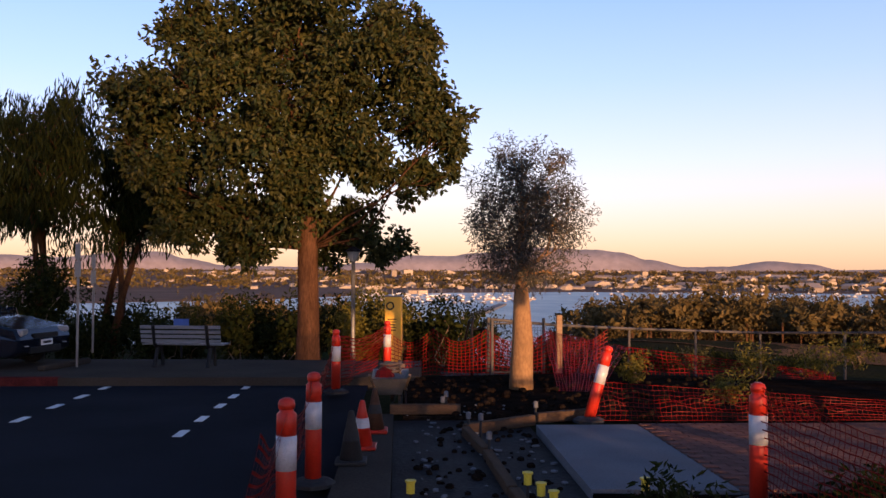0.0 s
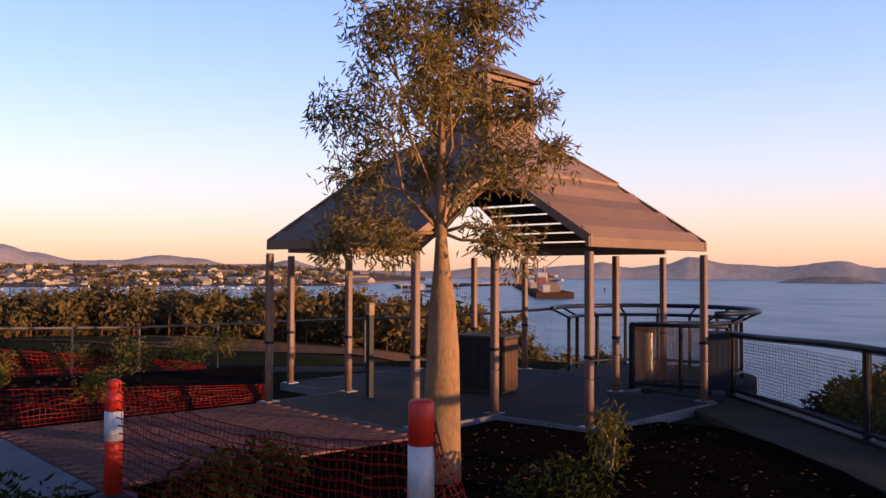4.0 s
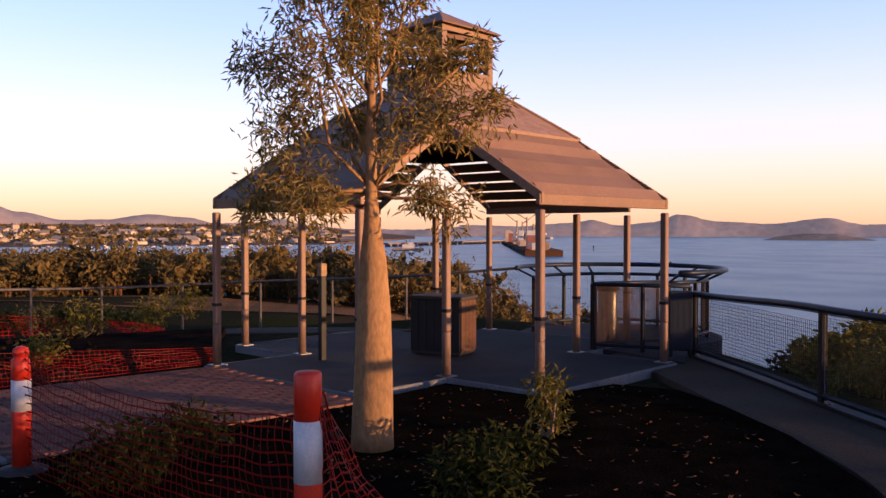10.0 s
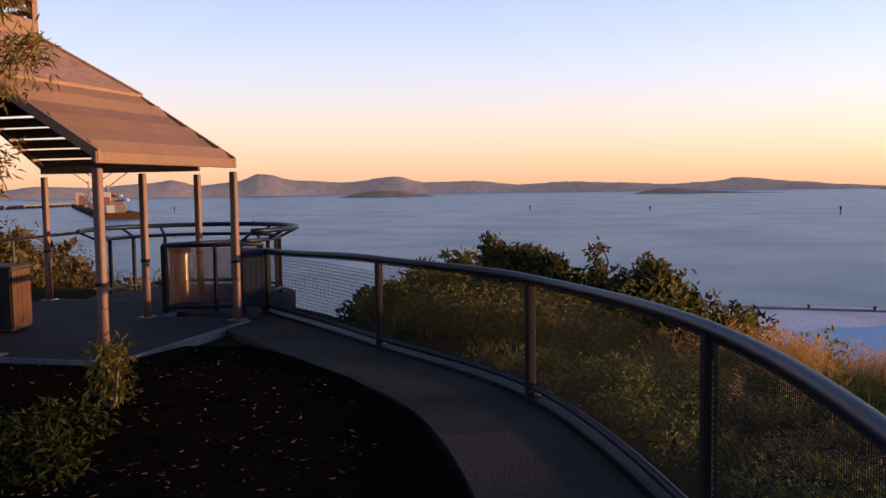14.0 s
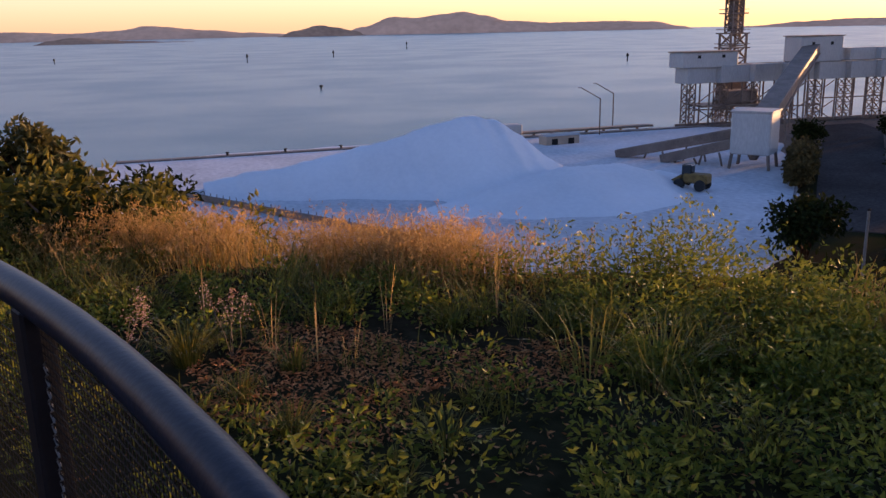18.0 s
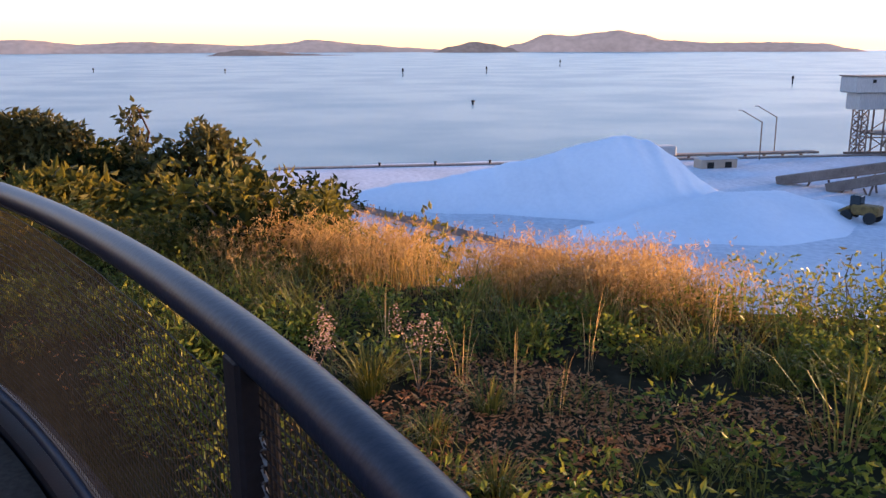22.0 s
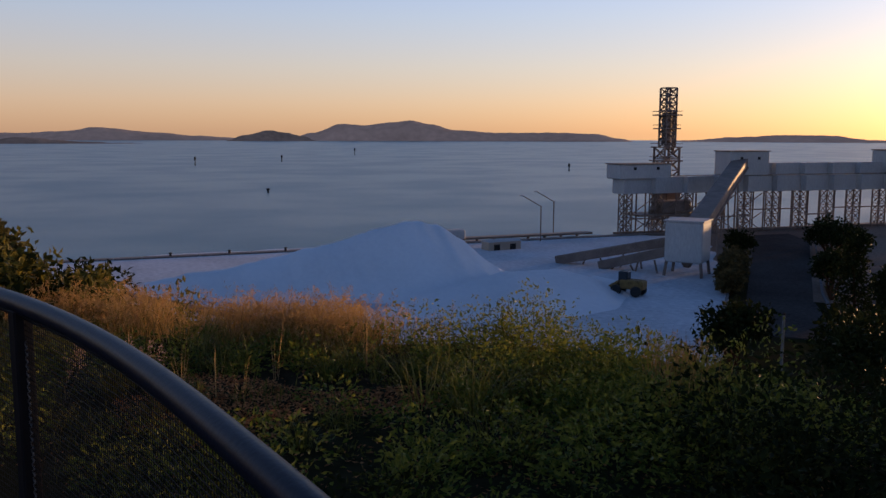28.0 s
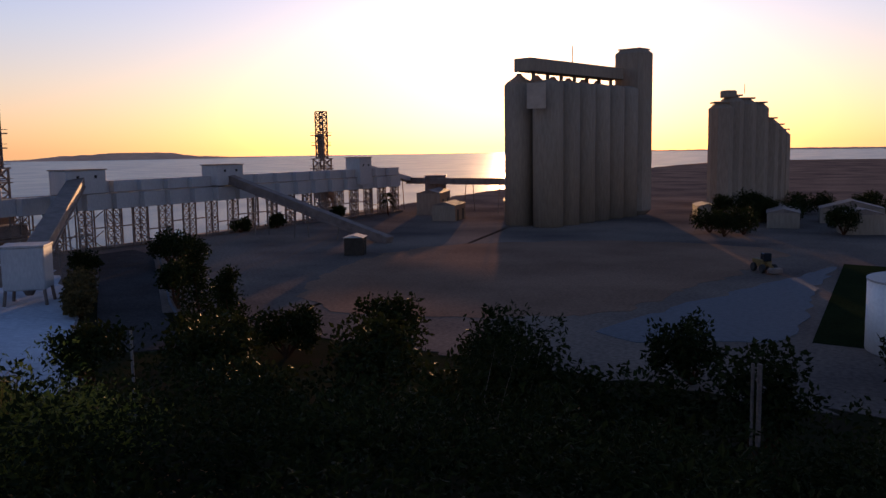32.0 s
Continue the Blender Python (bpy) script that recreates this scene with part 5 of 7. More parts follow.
tree("shade_tree", (-1.45, 20.3, -0.25), "large broad-leaved shade tree with a straight reddish trunk",
     [(0.34, -0.1), (0.27, 0.3), (0.235, 1.2), (0.22, 2.4), (0.20, 3.4), (0.15, 5.2), (0.08, 6.6)],
     [(-2.44, 0, 6.0, 1.77), (-0.64, 0.5, 7.3, 1.67), (1.43, 0, 6.6, 1.58), (2.33, -0.2, 5.6, 0.98), (3.0, -0.3, 5.2, 0.75), (-1.0, -0.5, 4.5, 1.35), (1.16, -0.4, 4.8, 1.12), (-3.7, 0.2, 5.7, 0.88), (-2.08, 0.2, 3.45, 0.8), (-2.5, 0.3, 3.0, 0.5), (-1.5, 0.1, 2.75, 0.5), (1.05, 0.1, 3.1, 0.75), (1.75, 0, 2.75, 0.5), (0.45, 0.9, 2.7, 0.65), (-3.07, -0.2, 4.2, 0.79), (-1.36, 0.2, 3.2, 0.84), (-0.1, 0, 8.6, 1.49), (-2.8, 0.3, 7.6, 0.93), (2.06, 0.2, 7.3, 0.93), (-3.97, 0, 4.9, 0.47), (-0.3, -0.7, 5.7, 1.2), (0.1, -0.6, 4.2, 1.0), (-0.5, -0.5, 3.35, 0.7), (-1.2, -0.3, 2.75, 0.5), (0.35, 0.3, 3.2, 0.6), (-2.9, 0, 3.1, 0.5), (2.3, -0.2, 4.1, 0.6), (2.9, -0.2, 4.3, 0.45)],
     FIG, BARK, 74000, 0.15, 0.085, 0.6, 2.6, 3, 11, spread=0.34)
tree("bottle_tree", (5.87, 6.92, -0.04), "bottle tree with swollen smooth pale trunk and narrow leaves",
     [(0.185, 0.0), (0.178, 0.15), (0.165, 0.6), (0.145, 1.15), (0.115, 1.6), (0.075, 1.88), (0.052, 2.15), (0.042, 2.8), (0.025, 3.3)],
     [(0.73 * a + 0.68 * b, -0.68 * a + 0.73 * b, z, r) for a, b, z, r in (
         (0, 0, 3.95, 0.42), (-0.52, 0.1, 3.85, 0.40), (0.52, -0.1, 3.85, 0.40), (-0.85, 0, 3.35, 0.36), (0.80, 0.1, 3.3, 0.34), (-0.35, -0.4, 3.3, 0.40),
         (0.35, 0.4, 3.3, 0.40), (0.1, -0.5, 3.6, 0.40), (0, 0.5, 3.7, 0.40), (-0.78, 0.2, 2.88, 0.36), (0.68, -0.1, 2.82, 0.34), (-0.3, 0.3, 2.85, 0.34),
         (-0.82, -0.1, 2.34, 0.36), (-0.52, -0.2, 2.1, 0.32), (-1.0, 0.1, 2.12, 0.24), (0.55, 0, 2.3, 0.27), (0.7, -0.05, 2.06, 0.20), (0.35, -0.2, 2.6, 0.27),
         (0.2, 0.1, 4.22, 0.28), (-0.3, -0.1, 4.2, 0.30), (0.95, 0, 2.95, 0.16))],
     BOTTLE_LEAF, SMOOTH_BARK, 12500, 0.095, 0.018, 0.55, 2.2, 5, 8, spread=0.6)
tree("bottle_tree", (2.53, 15.35, -0.05), "young bottle tree with a dense greyish oval crown",
     [(0.20, 0.0), (0.19, 0.2), (0.17, 0.8), (0.13, 1.45), (0.08, 1.8), (0.055, 2.1), (0.04, 2.8), (0.02, 3.6)],
     [(0.06, 0, 3.64, 0.48), (-0.252, 0.2, 3.24, 0.48), (0.46, -0.2, 3.24, 0.48), (-0.408, 0, 2.74, 0.45), (0.66, 0.1, 2.74, 0.45), (0.06, 0.4, 2.74, 0.5), (0.06, -0.4, 2.84, 0.5), (-0.369, 0.1, 2.24, 0.42), (0.61, 0, 2.29, 0.42), (0.06, 0, 2.24, 0.5), (0.91, 0.1, 2.94, 0.25), (0.51, 0, 3.69, 0.3), (-0.33, 0, 1.89, 0.3), (0.51, 0.1, 1.89, 0.32), (0.06, -0.3, 1.84, 0.32), (0.16, 0.35, 1.89, 0.3), (-0.33, 0, 3.09, 0.4), (-0.135, -0.1, 3.69, 0.35), (-0.564, 0.05, 2.49, 0.3), (0.05, -0.15, 2.5, 0.42), (0.1, -0.3, 3.2, 0.4), (0.0, -0.25, 2.05, 0.3)],
     GREY_LEAF, SMOOTH_BARK, 15000, 0.10, 0.015, 0.3, 1.9, 2, 8, spread=0.75)


def wispy(base, h, lean, label):
    """A casuarina: thin leaning stems and drooping needles."""
    t = thing("casuarina", label, "tree", base, group="casuarinas")
    lg, fg = Geo(), Geo()
    for s in range(3):
        top = Vector((lean * 1.2 + rng.uniform(-1.2, 1.2), rng.uniform(-0.6, 0.6), h * rng.uniform(0.8, 1.0)))
        pts = limb(lg, (0.15 * s, 0, -0.2), top, 0.13, 0.03, 7, 0.08)
        for k in range(19):
            p = pts[1].lerp(pts[3], rng.uniform(0.42, 1.0)) + rand_dir() * 0.2
            tip = p + rand_dir(-0.1, 0.6) * rng.uniform(0.7, 1.7)
            limb(lg, p, tip, 0.025, 0.006, 4, 0.15)
            for _ in range(135):
                q = p.lerp(tip, rng.uniform(0.3, 1.05)) + rand_dir() * 0.42
                leaf(fg, q, Vector((rng.uniform(-0.5, 0.5), rng.uniform(-0.5, 0.5), -1)), rng.uniform(0.2, 0.42), 0.026)
    part("trunk", lg, BARK, t, "", True)
    part("crown", fg, DARK_SHRUB, t)


wispy((-9.2, 24.0, -0.6), 7.2, 0.6, "wispy dark casuarina with several thin stems")
wispy((-11.3, 25.5, -0.6), 7.4, -0.4, "wispy dark casuarina with leaning stems")
wispy((-7.6, 25.0, -0.6), 6.2, 0.9, "wispy casuarina with bare lower twigs")


def shrub(x, y, r, h, mat, n, length, width, label, name="shrub", z=None, droop=0.2, group="shrubs"):
    t = thing(name, label, "shrub", (x, y, height(x, y) - 0.05 if z is None else z), group=group)
    lg, fg = Geo(), Geo()
    k = max(4, int(5 * r))
    for i in range(k):
        a = 2 * math.pi * i / k + rng.uniform(-0.4, 0.4)
        q = Vector((r * 0.55 * math.cos(a), r * 0.55 * math.sin(a), h * rng.uniform(0.45, 0.85)))
        limb(lg, (0, 0, 0), q, 0.02 + 0.01 * r, 0.006, 4, 0.2)
        clump(fg, q, r * rng.uniform(0.38, 0.6), n // (k + 1), length, width, droop)
        clump(fg, q * 0.55, r * 0.4, n // (2 * k), length, width, droop)
        if r > 0.65:
            heart(fg, q * 0.9, r * 0.36)
    clump(fg, (0, 0, h * 0.8), r * 0.5, n // (k + 1), length, width, droop)
    if r > 0.65:
        heart(fg, (0, 0, h * 0.45), min(h * 0.42, r * 0.6), 70)
    part("stem", lg, TWIG, t)
    part("foliage", fg, mat, t)
    return t


# dark shrubs behind the footpath and under the trees
for i in range(26):
    x = -13 + i * 0.62 + rng.uniform(-0.3, 0.3)
    y = 23.6 + 0.9 * rng.random() + (1.6 if i % 3 else 0)
    shrub(x, y, rng.uniform(0.8, 1.3), rng.uniform(1.3, 2.2), DARK_SHRUB, 900, 0.13, 0.05, "dense dark green shrub behind the footpath")
shrub(-8.4, 23.4, 1.1, 3.2, DARK_SHRUB, 2600, 0.14, 0.05, "tall dark shrub among the casuarinas")
for x, y, r, h in ((0.2, 23.4, 0.8, 1.9), (-0.7, 23.2, 0.7, 1.6), (-0.2, 24.6, 0.9, 2.2)):
    shrub(x, y, r, h, SHRUB, 900, 0.13, 0.06, "green shrub beside the lamp post")
for i in range(24):
    a = i / 30
    x, y = lerp(4.6, 13.5, a) + rng.uniform(-0.5, 0.5), 22.2 + 1.6 * math.sin(a * 3.0) + rng.uniform(0, 1.6) - 2.2 * max(0, a - 0.6)
    shrub(x, y + 0.3, rng.uniform(0.4, 0.7), rng.uniform(0.25, 0.5) * (1.0 if x < 9.5 else 0.6), rng.choice((DARK_SHRUB, DARK_SHRUB, DARK_SHRUB, COAST_LEAF)), 380, 0.12, 0.05, "low scrubby bush beyond the fence")
for x, y, r, h in ((6.9, 16.6, 0.5, 0.6), (8.3, 17.1, 0.45, 0.6), (4.6, 16.2, 0.3, 0.4), (5.3, 13.7, 0.28, 0.35), (9.6, 18.3, 0.5, 0.7)):
    shrub(x, y, r, h, SHRUB, 420, 0.09, 0.03, "small yellowish bush in the soil bed", z=-0.05)
for x, y in ((0.9, 25.4), (1.7, 25.9), (2.5, 26.1), (3.3, 26.0), (4.1, 25.6), (4.9, 25.2)):
    shrub(x, y, 0.6, 0.45, DARK_SHRUB, 520, 0.10, 0.04, "low dark bush at the top of the stair")
# bushes in the mulch bed
shrub(7.27, 6.2, 0.22, 0.56, SHRUB, 340, 0.09, 0.022, "small yellow-green bush in the mulch bed", z=-0.04)
shrub(3.9, 7.35, 0.42, 0.34, DARK_SHRUB, 700, 0.09, 0.03, "low dark shrub in the mulch bed", z=-0.04)
shrub(4.6, 7.75, 0.40, 0.34, DARK_SHRUB, 600, 0.09, 0.03, "low dark shrub in the mulch bed", z=-0.04)
shrub(5.6, 5.35, 0.36, 0.30, DARK_SHRUB, 600, 0.09, 0.03, "low dark shrub in the mulch bed", z=-0.04)
shrub(6.3, 5.7, 0.3, 0.26, DARK_SHRUB, 450, 0.09, 0.03, "low dark shrub in the mulch bed", z=-0.04)
shrub(2.6, 7.6, 0.3, 0.3, DARK_SHRUB, 300, 0.09, 0.03, "low dark shrub in the mulch bed", z=-0.04)

# bushes and small trees on the slope below the railing
for x, y, top, r, mat in ((17.6, 7.0, 0.72, 0.55, SHRUB), (15.0, 4.15, 0.5, 0.5, DARK_SHRUB), (14.8, 3.5, 0.5, 0.45, DARK_SHRUB), (13.3, 3.9, 0.42, 0.5, SHRUB), (13.2, 2.35, 0.40, 0.3, DARK_SHRUB), (13.6, 3.1, 0.2, 0.5, SHRUB), (14.6, 5.6, 0.3, 0.55, SHRUB), (15.6, 6.2, 0.35, 0.6, SHRUB), (18.9, 5.0, 0.3, 0.8, SHRUB), (18.2, 6.9, 0.15, 0.9, SHRUB), (18.6, 3.0, -0.1, 0.9, SHRUB), (17.2, 5.4, -0.05, 0.9, SHRUB), (16.4, 6.6, -0.15, 0.9, SHRUB), (16.0, 4.2, -0.15, 1.0, SHRUB), (19.6, 1.8, -0.2, 0.8, DARK_SHRUB), (17.6, 1.6, -0.3, 0.9, SHRUB), (14.6, 3.4, -0.05, 0.8, SHRUB), (15.0, 7.4, -0.6, 0.7, DARK_SHRUB), (13.9, 6.6, 0.24, 0.60, SHRUB), (16.9, 7.3, 0.43, 0.75, SHRUB), (16.3, 6.2, 0.28, 0.80, SHRUB), (15.5, 5.3, 0.36, 0.80, DARK_SHRUB), (15.9, 4.1, 0.22, 0.90, SHRUB)):
    z = height(x, y)
    h = max(0.4, top - z)
    shrub(x, y, r, h, mat, 1700, 0.16, 0.07, "leafy coastal bush on the slope", "coastal_bush", z - 0.1, group="slope bushes")


def coastal_tree(x, y, blobs, leaves, label):
    """A wind-clipped small tree: bare stems below, flat-topped clusters of leaves above; blobs are (along y, height, radius)."""
    z = height(x, y)
    return tree("coastal_tree", (x, y, z - 0.05), label, [(0.06, 0.0), (0.05, 0.5), (0.04, 1.0), (0.03, 1.5)],
                [(rng.uniform(-0.2, 0.2), b, zz - z, r) for b, zz, r in blobs], COAST_LEAF, BARK, leaves, 0.11, 0.055, 0.1, 0.7, 2, 7, "slope trees", 0.5)


coastal_tree(15.35, 5.2, [(0.05, 0.82, 0.24), (0.3, 0.62, 0.18), (-0.3, 0.78, 0.24), (-0.55, 0.72, 0.26), (-0.85, 0.52, 0.24), (-0.3, 0.4, 0.34), (-0.7, 0.25, 0.34), (0.2, 0.3, 0.3), (-1.15, 0.2, 0.25)], 5200, "dark wind-clipped coastal tree with clustered leaves")
coastal_tree(14.75, 2.7, [(0, 0.58, 0.22), (0.3, 0.4, 0.22), (-0.28, 0.36, 0.24), (0, 0.1, 0.34), (-0.5, 0.05, 0.26), (0.75, 0.25, 0.24), (0.6, 0.0, 0.3)], 3600, "small dark coastal tree leaning over the slope")
coastal_tree(15.3, 3.6, [(0.1, 0.8, 0.07), (-0.08, 0.9, 0.05), (0.0, 0.62, 0.08)], 130, "sparse twiggy young tree among the bushes")
for i in range(60):
    h0 = rng.uniform(98, 138)
    d = table(h0, EDGE) + rng.uniform(0.8 if h0 > 119 else 4.0, 7.5)
    x, y = HUB[0] + d * math.sin(radians(h0)), HUB[1] + d * math.cos(radians(h0))
    shrub(x, y, rng.uniform(0.45, 0.8), rng.uniform(0.5, 1.0), rng.choice((SHRUB, SHRUB, DARK_SHRUB)), 330, 0.10, 0.045, "scrubby bush on the slope below the railing", group="slope bushes")
for i in range(46):
    h0 = rng.uniform(150, 215)
    h0 = h0 if h0 <= 180 else h0 - 360
    d = table(h0, EDGE) + rng.uniform(1.0, 16)
    x, y = HUB[0] + d * math.sin(radians(h0)), HUB[1] + d * math.cos(radians(h0))
    tall = min(rng.uniform(0.8, 2.0), -1.0 - height(x, y))
    if tall < 0.5:
        continue
    shrub(x, y, rng.uniform(0.8, 1.6), tall, DARK_SHRUB, 520, 0.15, 0.06, "dark bush on the steep southern slope", group="slope bushes")


def blades(name, spots, mat, label, per, hmin, hmax, width, spread=0.16, heads=None, zoff=0.0, arch=0.45):
    """Grass: bent tapering blades in tufts; heads adds feathery tops."""
    g, hg = Geo(), Geo()
    for x, y in spots:
        z = height(x, y) - 0.02 + zoff
        for _ in range(per):
            a, rr = rng.uniform(0, 2 * math.pi), spread * math.sqrt(rng.random())
            p = Vector((x + rr * math.cos(a), y + rr * math.sin(a), z))
            h = rng.uniform(hmin, hmax)
            lean = Vector((rng.uniform(-1, 1), rng.uniform(-1, 1), 0)) * h * arch
            side = Vector((-lean.y, lean.x, 0)).normalized() * width / 2 if lean.length > 1e-5 else Vector((width / 2, 0, 0))
            drop = rng.uniform(0.0, 0.5) * arch
            q, m, tip = (p + lean * (f * f) + Vector((0, 0, h * (f - drop * f ** 3))) for f in (0.4, 0.75, 1.0))
            n = len(g.v)
            g.v += [tuple(p - side), tuple(p + side), tuple(q + side), tuple(q - side), tuple(m + side * 0.7), tuple(m - side * 0.7), tuple(tip)]
            g.f += [(n, n + 1, n + 2, n + 3), (n + 3, n + 2, n + 4, n + 5), (n + 5, n + 4, n + 6)]
            if heads and rng.random() < heads:
                for _ in range(7):
                    leaf(hg, tip.lerp(m, rng.uniform(0, 0.45)) + rand_dir() * 0.025, rand_dir() + Vector((0, 0, 0.6)), 0.04, 0.006)
    solid(name, g, mat, label, "grass", kind="stuff")
    if heads:
        solid("grass_seed_heads", hg, SEED, "feathery pale seed heads of the dry grass", "grass", kind="stuff")


def bare(x, y):
    """The trodden patch of brown litter outside the railing."""
    return ((x - 8.35) / 0.8) ** 2 + ((y - 0.2) / 1.2) ** 2 < 0.8 + 1.3 * noise.noise((x * 1.3, y * 1.3, 4.0))


def scatter(n, h0, h1, d0, d1, accept=None):
    out = []
    while len(out) < n:
        h = rng.uniform(h0, h1)
        d = table(h if h <= 180 else h - 360, EDGE) + rng.uniform(d0, d1)
        x, y = HUB[0] + d * math.sin(radians(h)), HUB[1] + d * math.cos(radians(h))
        if (accept is None or accept(x, y)) and not (bare(x, y) and rng.random() < 0.8):
            out.append((x, y))
    return out


outside = lambda x, y: min((p.x - x) ** 2 + (p.y - y) ** 2 for p in rail) > 0.16 and y < 9 and not (x < 9.5 and y > table(x, [(-6, 0.7), (0, 0.12), (3.8, 0.58), (5.9, 1.27), (8.83, 2.92), (10.6, 5.2)]) - 0.25) and not (y > 2.9 and x < table(y, [(2.92, 8.83), (5.2, 10.6), (6.75, 11.72), (8.05, 12.62)]) + 0.3)
def clumps(n, k, spread, *where):
    """Spots gathered in loose groups with gaps between them."""
    out = []
    for x, y in scatter(n, *where):
        for _ in range(k):
            p = (x + rng.gauss(0, spread), y + rng.gauss(0, spread))
            if outside(*p):
                out.append(p)
    return out


def band(n, pts, spread, far):
    """Spots strewn beside a line, thinning out on its outer side."""
    out = []
    while len(out) < n:
        k = rng.randrange(len(pts) - 1)
        a, b = Vector(pts[k]), Vector(pts[k + 1])
        p = a.lerp(b, rng.random())
        o = Vector((b.y - a.y, a.x - b.x)).normalized() * -abs(rng.gauss(0, far)) + Vector((rng.gauss(0, spread), rng.gauss(0, spread)))
        q = p + o
        if outside(q.x, q.y) and noise.noise((q.x * 1.6, q.y * 1.6, 8.0)) > -0.05:
            out.append((q.x, q.y))
    return out


BROW = [(12.5, 3.3), (11.7, 2.3), (11.2, 1.6), (10.7, 0.7), (10.3, 0.0), (10.0, -0.7), (9.85, -1.1)]
blades("dry_grass", band(210, BROW, 0.24, 0.6), GRASS, "golden dry grass on the brow of the slope", 24, 0.16, 0.46, 0.006, 0.22, 0.75)
blades("dry_grass_tops", band(70, BROW[2:], 0.25, 0.45), SEED, "feathery pale tops of the tallest dry grass", 10, 0.36, 0.6, 0.0035, 0.22, 0.95, arch=0.4)
blades("tall_grass", clumps(14, 3, 0.16, 122, 150, -3.0, 0.9, outside) + clumps(4, 3, 0.16, 152, 163, -3.5, -0.5, outside), GREEN_GRASS, "tall arching tufts of yellow-green grass", 30, 0.2, 0.5, 0.006, 0.06, arch=0.95)
blades("dry_grass_lower", scatter(90, 119, 132, 0.2, 5.0, outside), GRASS, "golden dry grass on the slope", 16, 0.2, 0.5, 0.010, 0.25)
blades("green_grass_lower", scatter(230, 119, 134, 0.0, 6.0, outside) + scatter(50, 104, 119, 3.0, 6.0, outside), GREEN_GRASS, "rank green grass below the railing", 24, 0.2, 0.55, 0.008, 0.2, arch=0.7)
blades("green_grass", clumps(46, 5, 0.16, 134, 158, -4.5, 0.6, outside), GREEN_GRASS, "green grass tufts outside the railing", 20, 0.06, 0.24, 0.006, 0.12, arch=0.95)
blades("green_grass_tall", scatter(24, 138, 154, -2.0, 0.4, outside), GREEN_GRASS, "taller green grass near the brow", 26, 0.18, 0.42, 0.006, 0.1, arch=0.9)


blades("dry_grass_patch", [(7.79 + rng.gauss(0, 0.35), -3.24 + rng.gauss(0, 0.3)) for _ in range(7)], GRASS, "golden patch of dry grass among dark weeds", 30, 0.25, 0.55, 0.009, 0.16, 0.2)


def weeds(name, spots, mat, label, per, h, length, width):
    g = Geo()
    for x, y in spots:
        z = height(x, y)
        hh = h * rng.uniform(0.5, 1.2)
        for _ in range(per):
            p = Vector((x + rng.gauss(0, 0.11), y + rng.gauss(0, 0.11), z + hh * rng.random()))
            leaf(g, p, rand_dir(-0.1, 0.8), length * rng.uniform(0.6, 1.3), width * rng.uniform(0.7, 1.2))
    solid(name, g, mat, label, "weeds", kind="stuff")


weeds("weeds_slope", scatter(1100, 119, 136, 0.1, 6.0, outside) + scatter(260, 104, 119, 2.6, 6.0, outside), SHRUB, "leafy yellow-green weeds below the railing", 36, 0.55, 0.075, 0.036)


def mounds(name, spots, mat, label, rmin, rmax, tall, length, width):
    """Low cushions of leafy weeds, each a dome of leaves with shade beneath."""
    g = Geo()
    for x, y in spots:
        big = 1.0 + 0.7 * max(0.0, min(1.0, (-0.9 - y) / 1.2))
        r = rng.uniform(rmin, rmax) * big
        h = tall * r * rng.uniform(0.7, 1.3) * big ** 0.5
        z = height(x, y) - 0.02
        for _ in range(int(1500 * r * r) + 50):
            d = rand_dir(0.0, 1.0)
            k = rng.random() ** 0.3 * (1 + 0.35 * noise.noise((x + d.x * 1.5, y + d.y * 1.5, d.z * 2)))
            p = Vector((x + d.x * r * k, y + d.y * r * k, z + d.z * h * k))
            leaf(g, p, Vector((d.x, d.y, d.z * 0.4)) + rand_dir() * 0.7, length * rng.uniform(0.6, 1.3), width * rng.uniform(0.7, 1.2))
    solid(name, g, mat, label, "weeds", kind="stuff")


mounds("weeds", scatter(215, 134, 167, -4.8, 0.4, outside), WEED, "low cushions of leafy green weeds outside the railing", 0.12, 0.30, 1.0, 0.048, 0.022)
mounds("weeds_olive", scatter(90, 138, 168, -4.4, 0.4, outside), SHRUB, "yellowish cushions of leafy weeds on the litter", 0.08, 0.20, 1.1, 0.042, 0.016)
mounds("weeds_dark", scatter(250, 164, 215, -4.6, 3.0, outside), DARK_SHRUB, "dark leafy weeds near the brow", 0.18, 0.4, 0.9, 0.06, 0.03)
for i in range(22):
    x, y = rng.uniform(7.4, 9.0), rng.uniform(-3.9, -1.3)
    if outside(x, y) and x - 10.4 < 0.35 * (y + 1.3):
        shrub(x, y, rng.uniform(0.2, 0.36), rng.uniform(0.15, 0.28), rng.choice((WEED, WEED, SHRUB)), 420, 0.058, 0.026, "bushy green weed on the brow of the slope", "bushy_weed", group="bushy weeds")


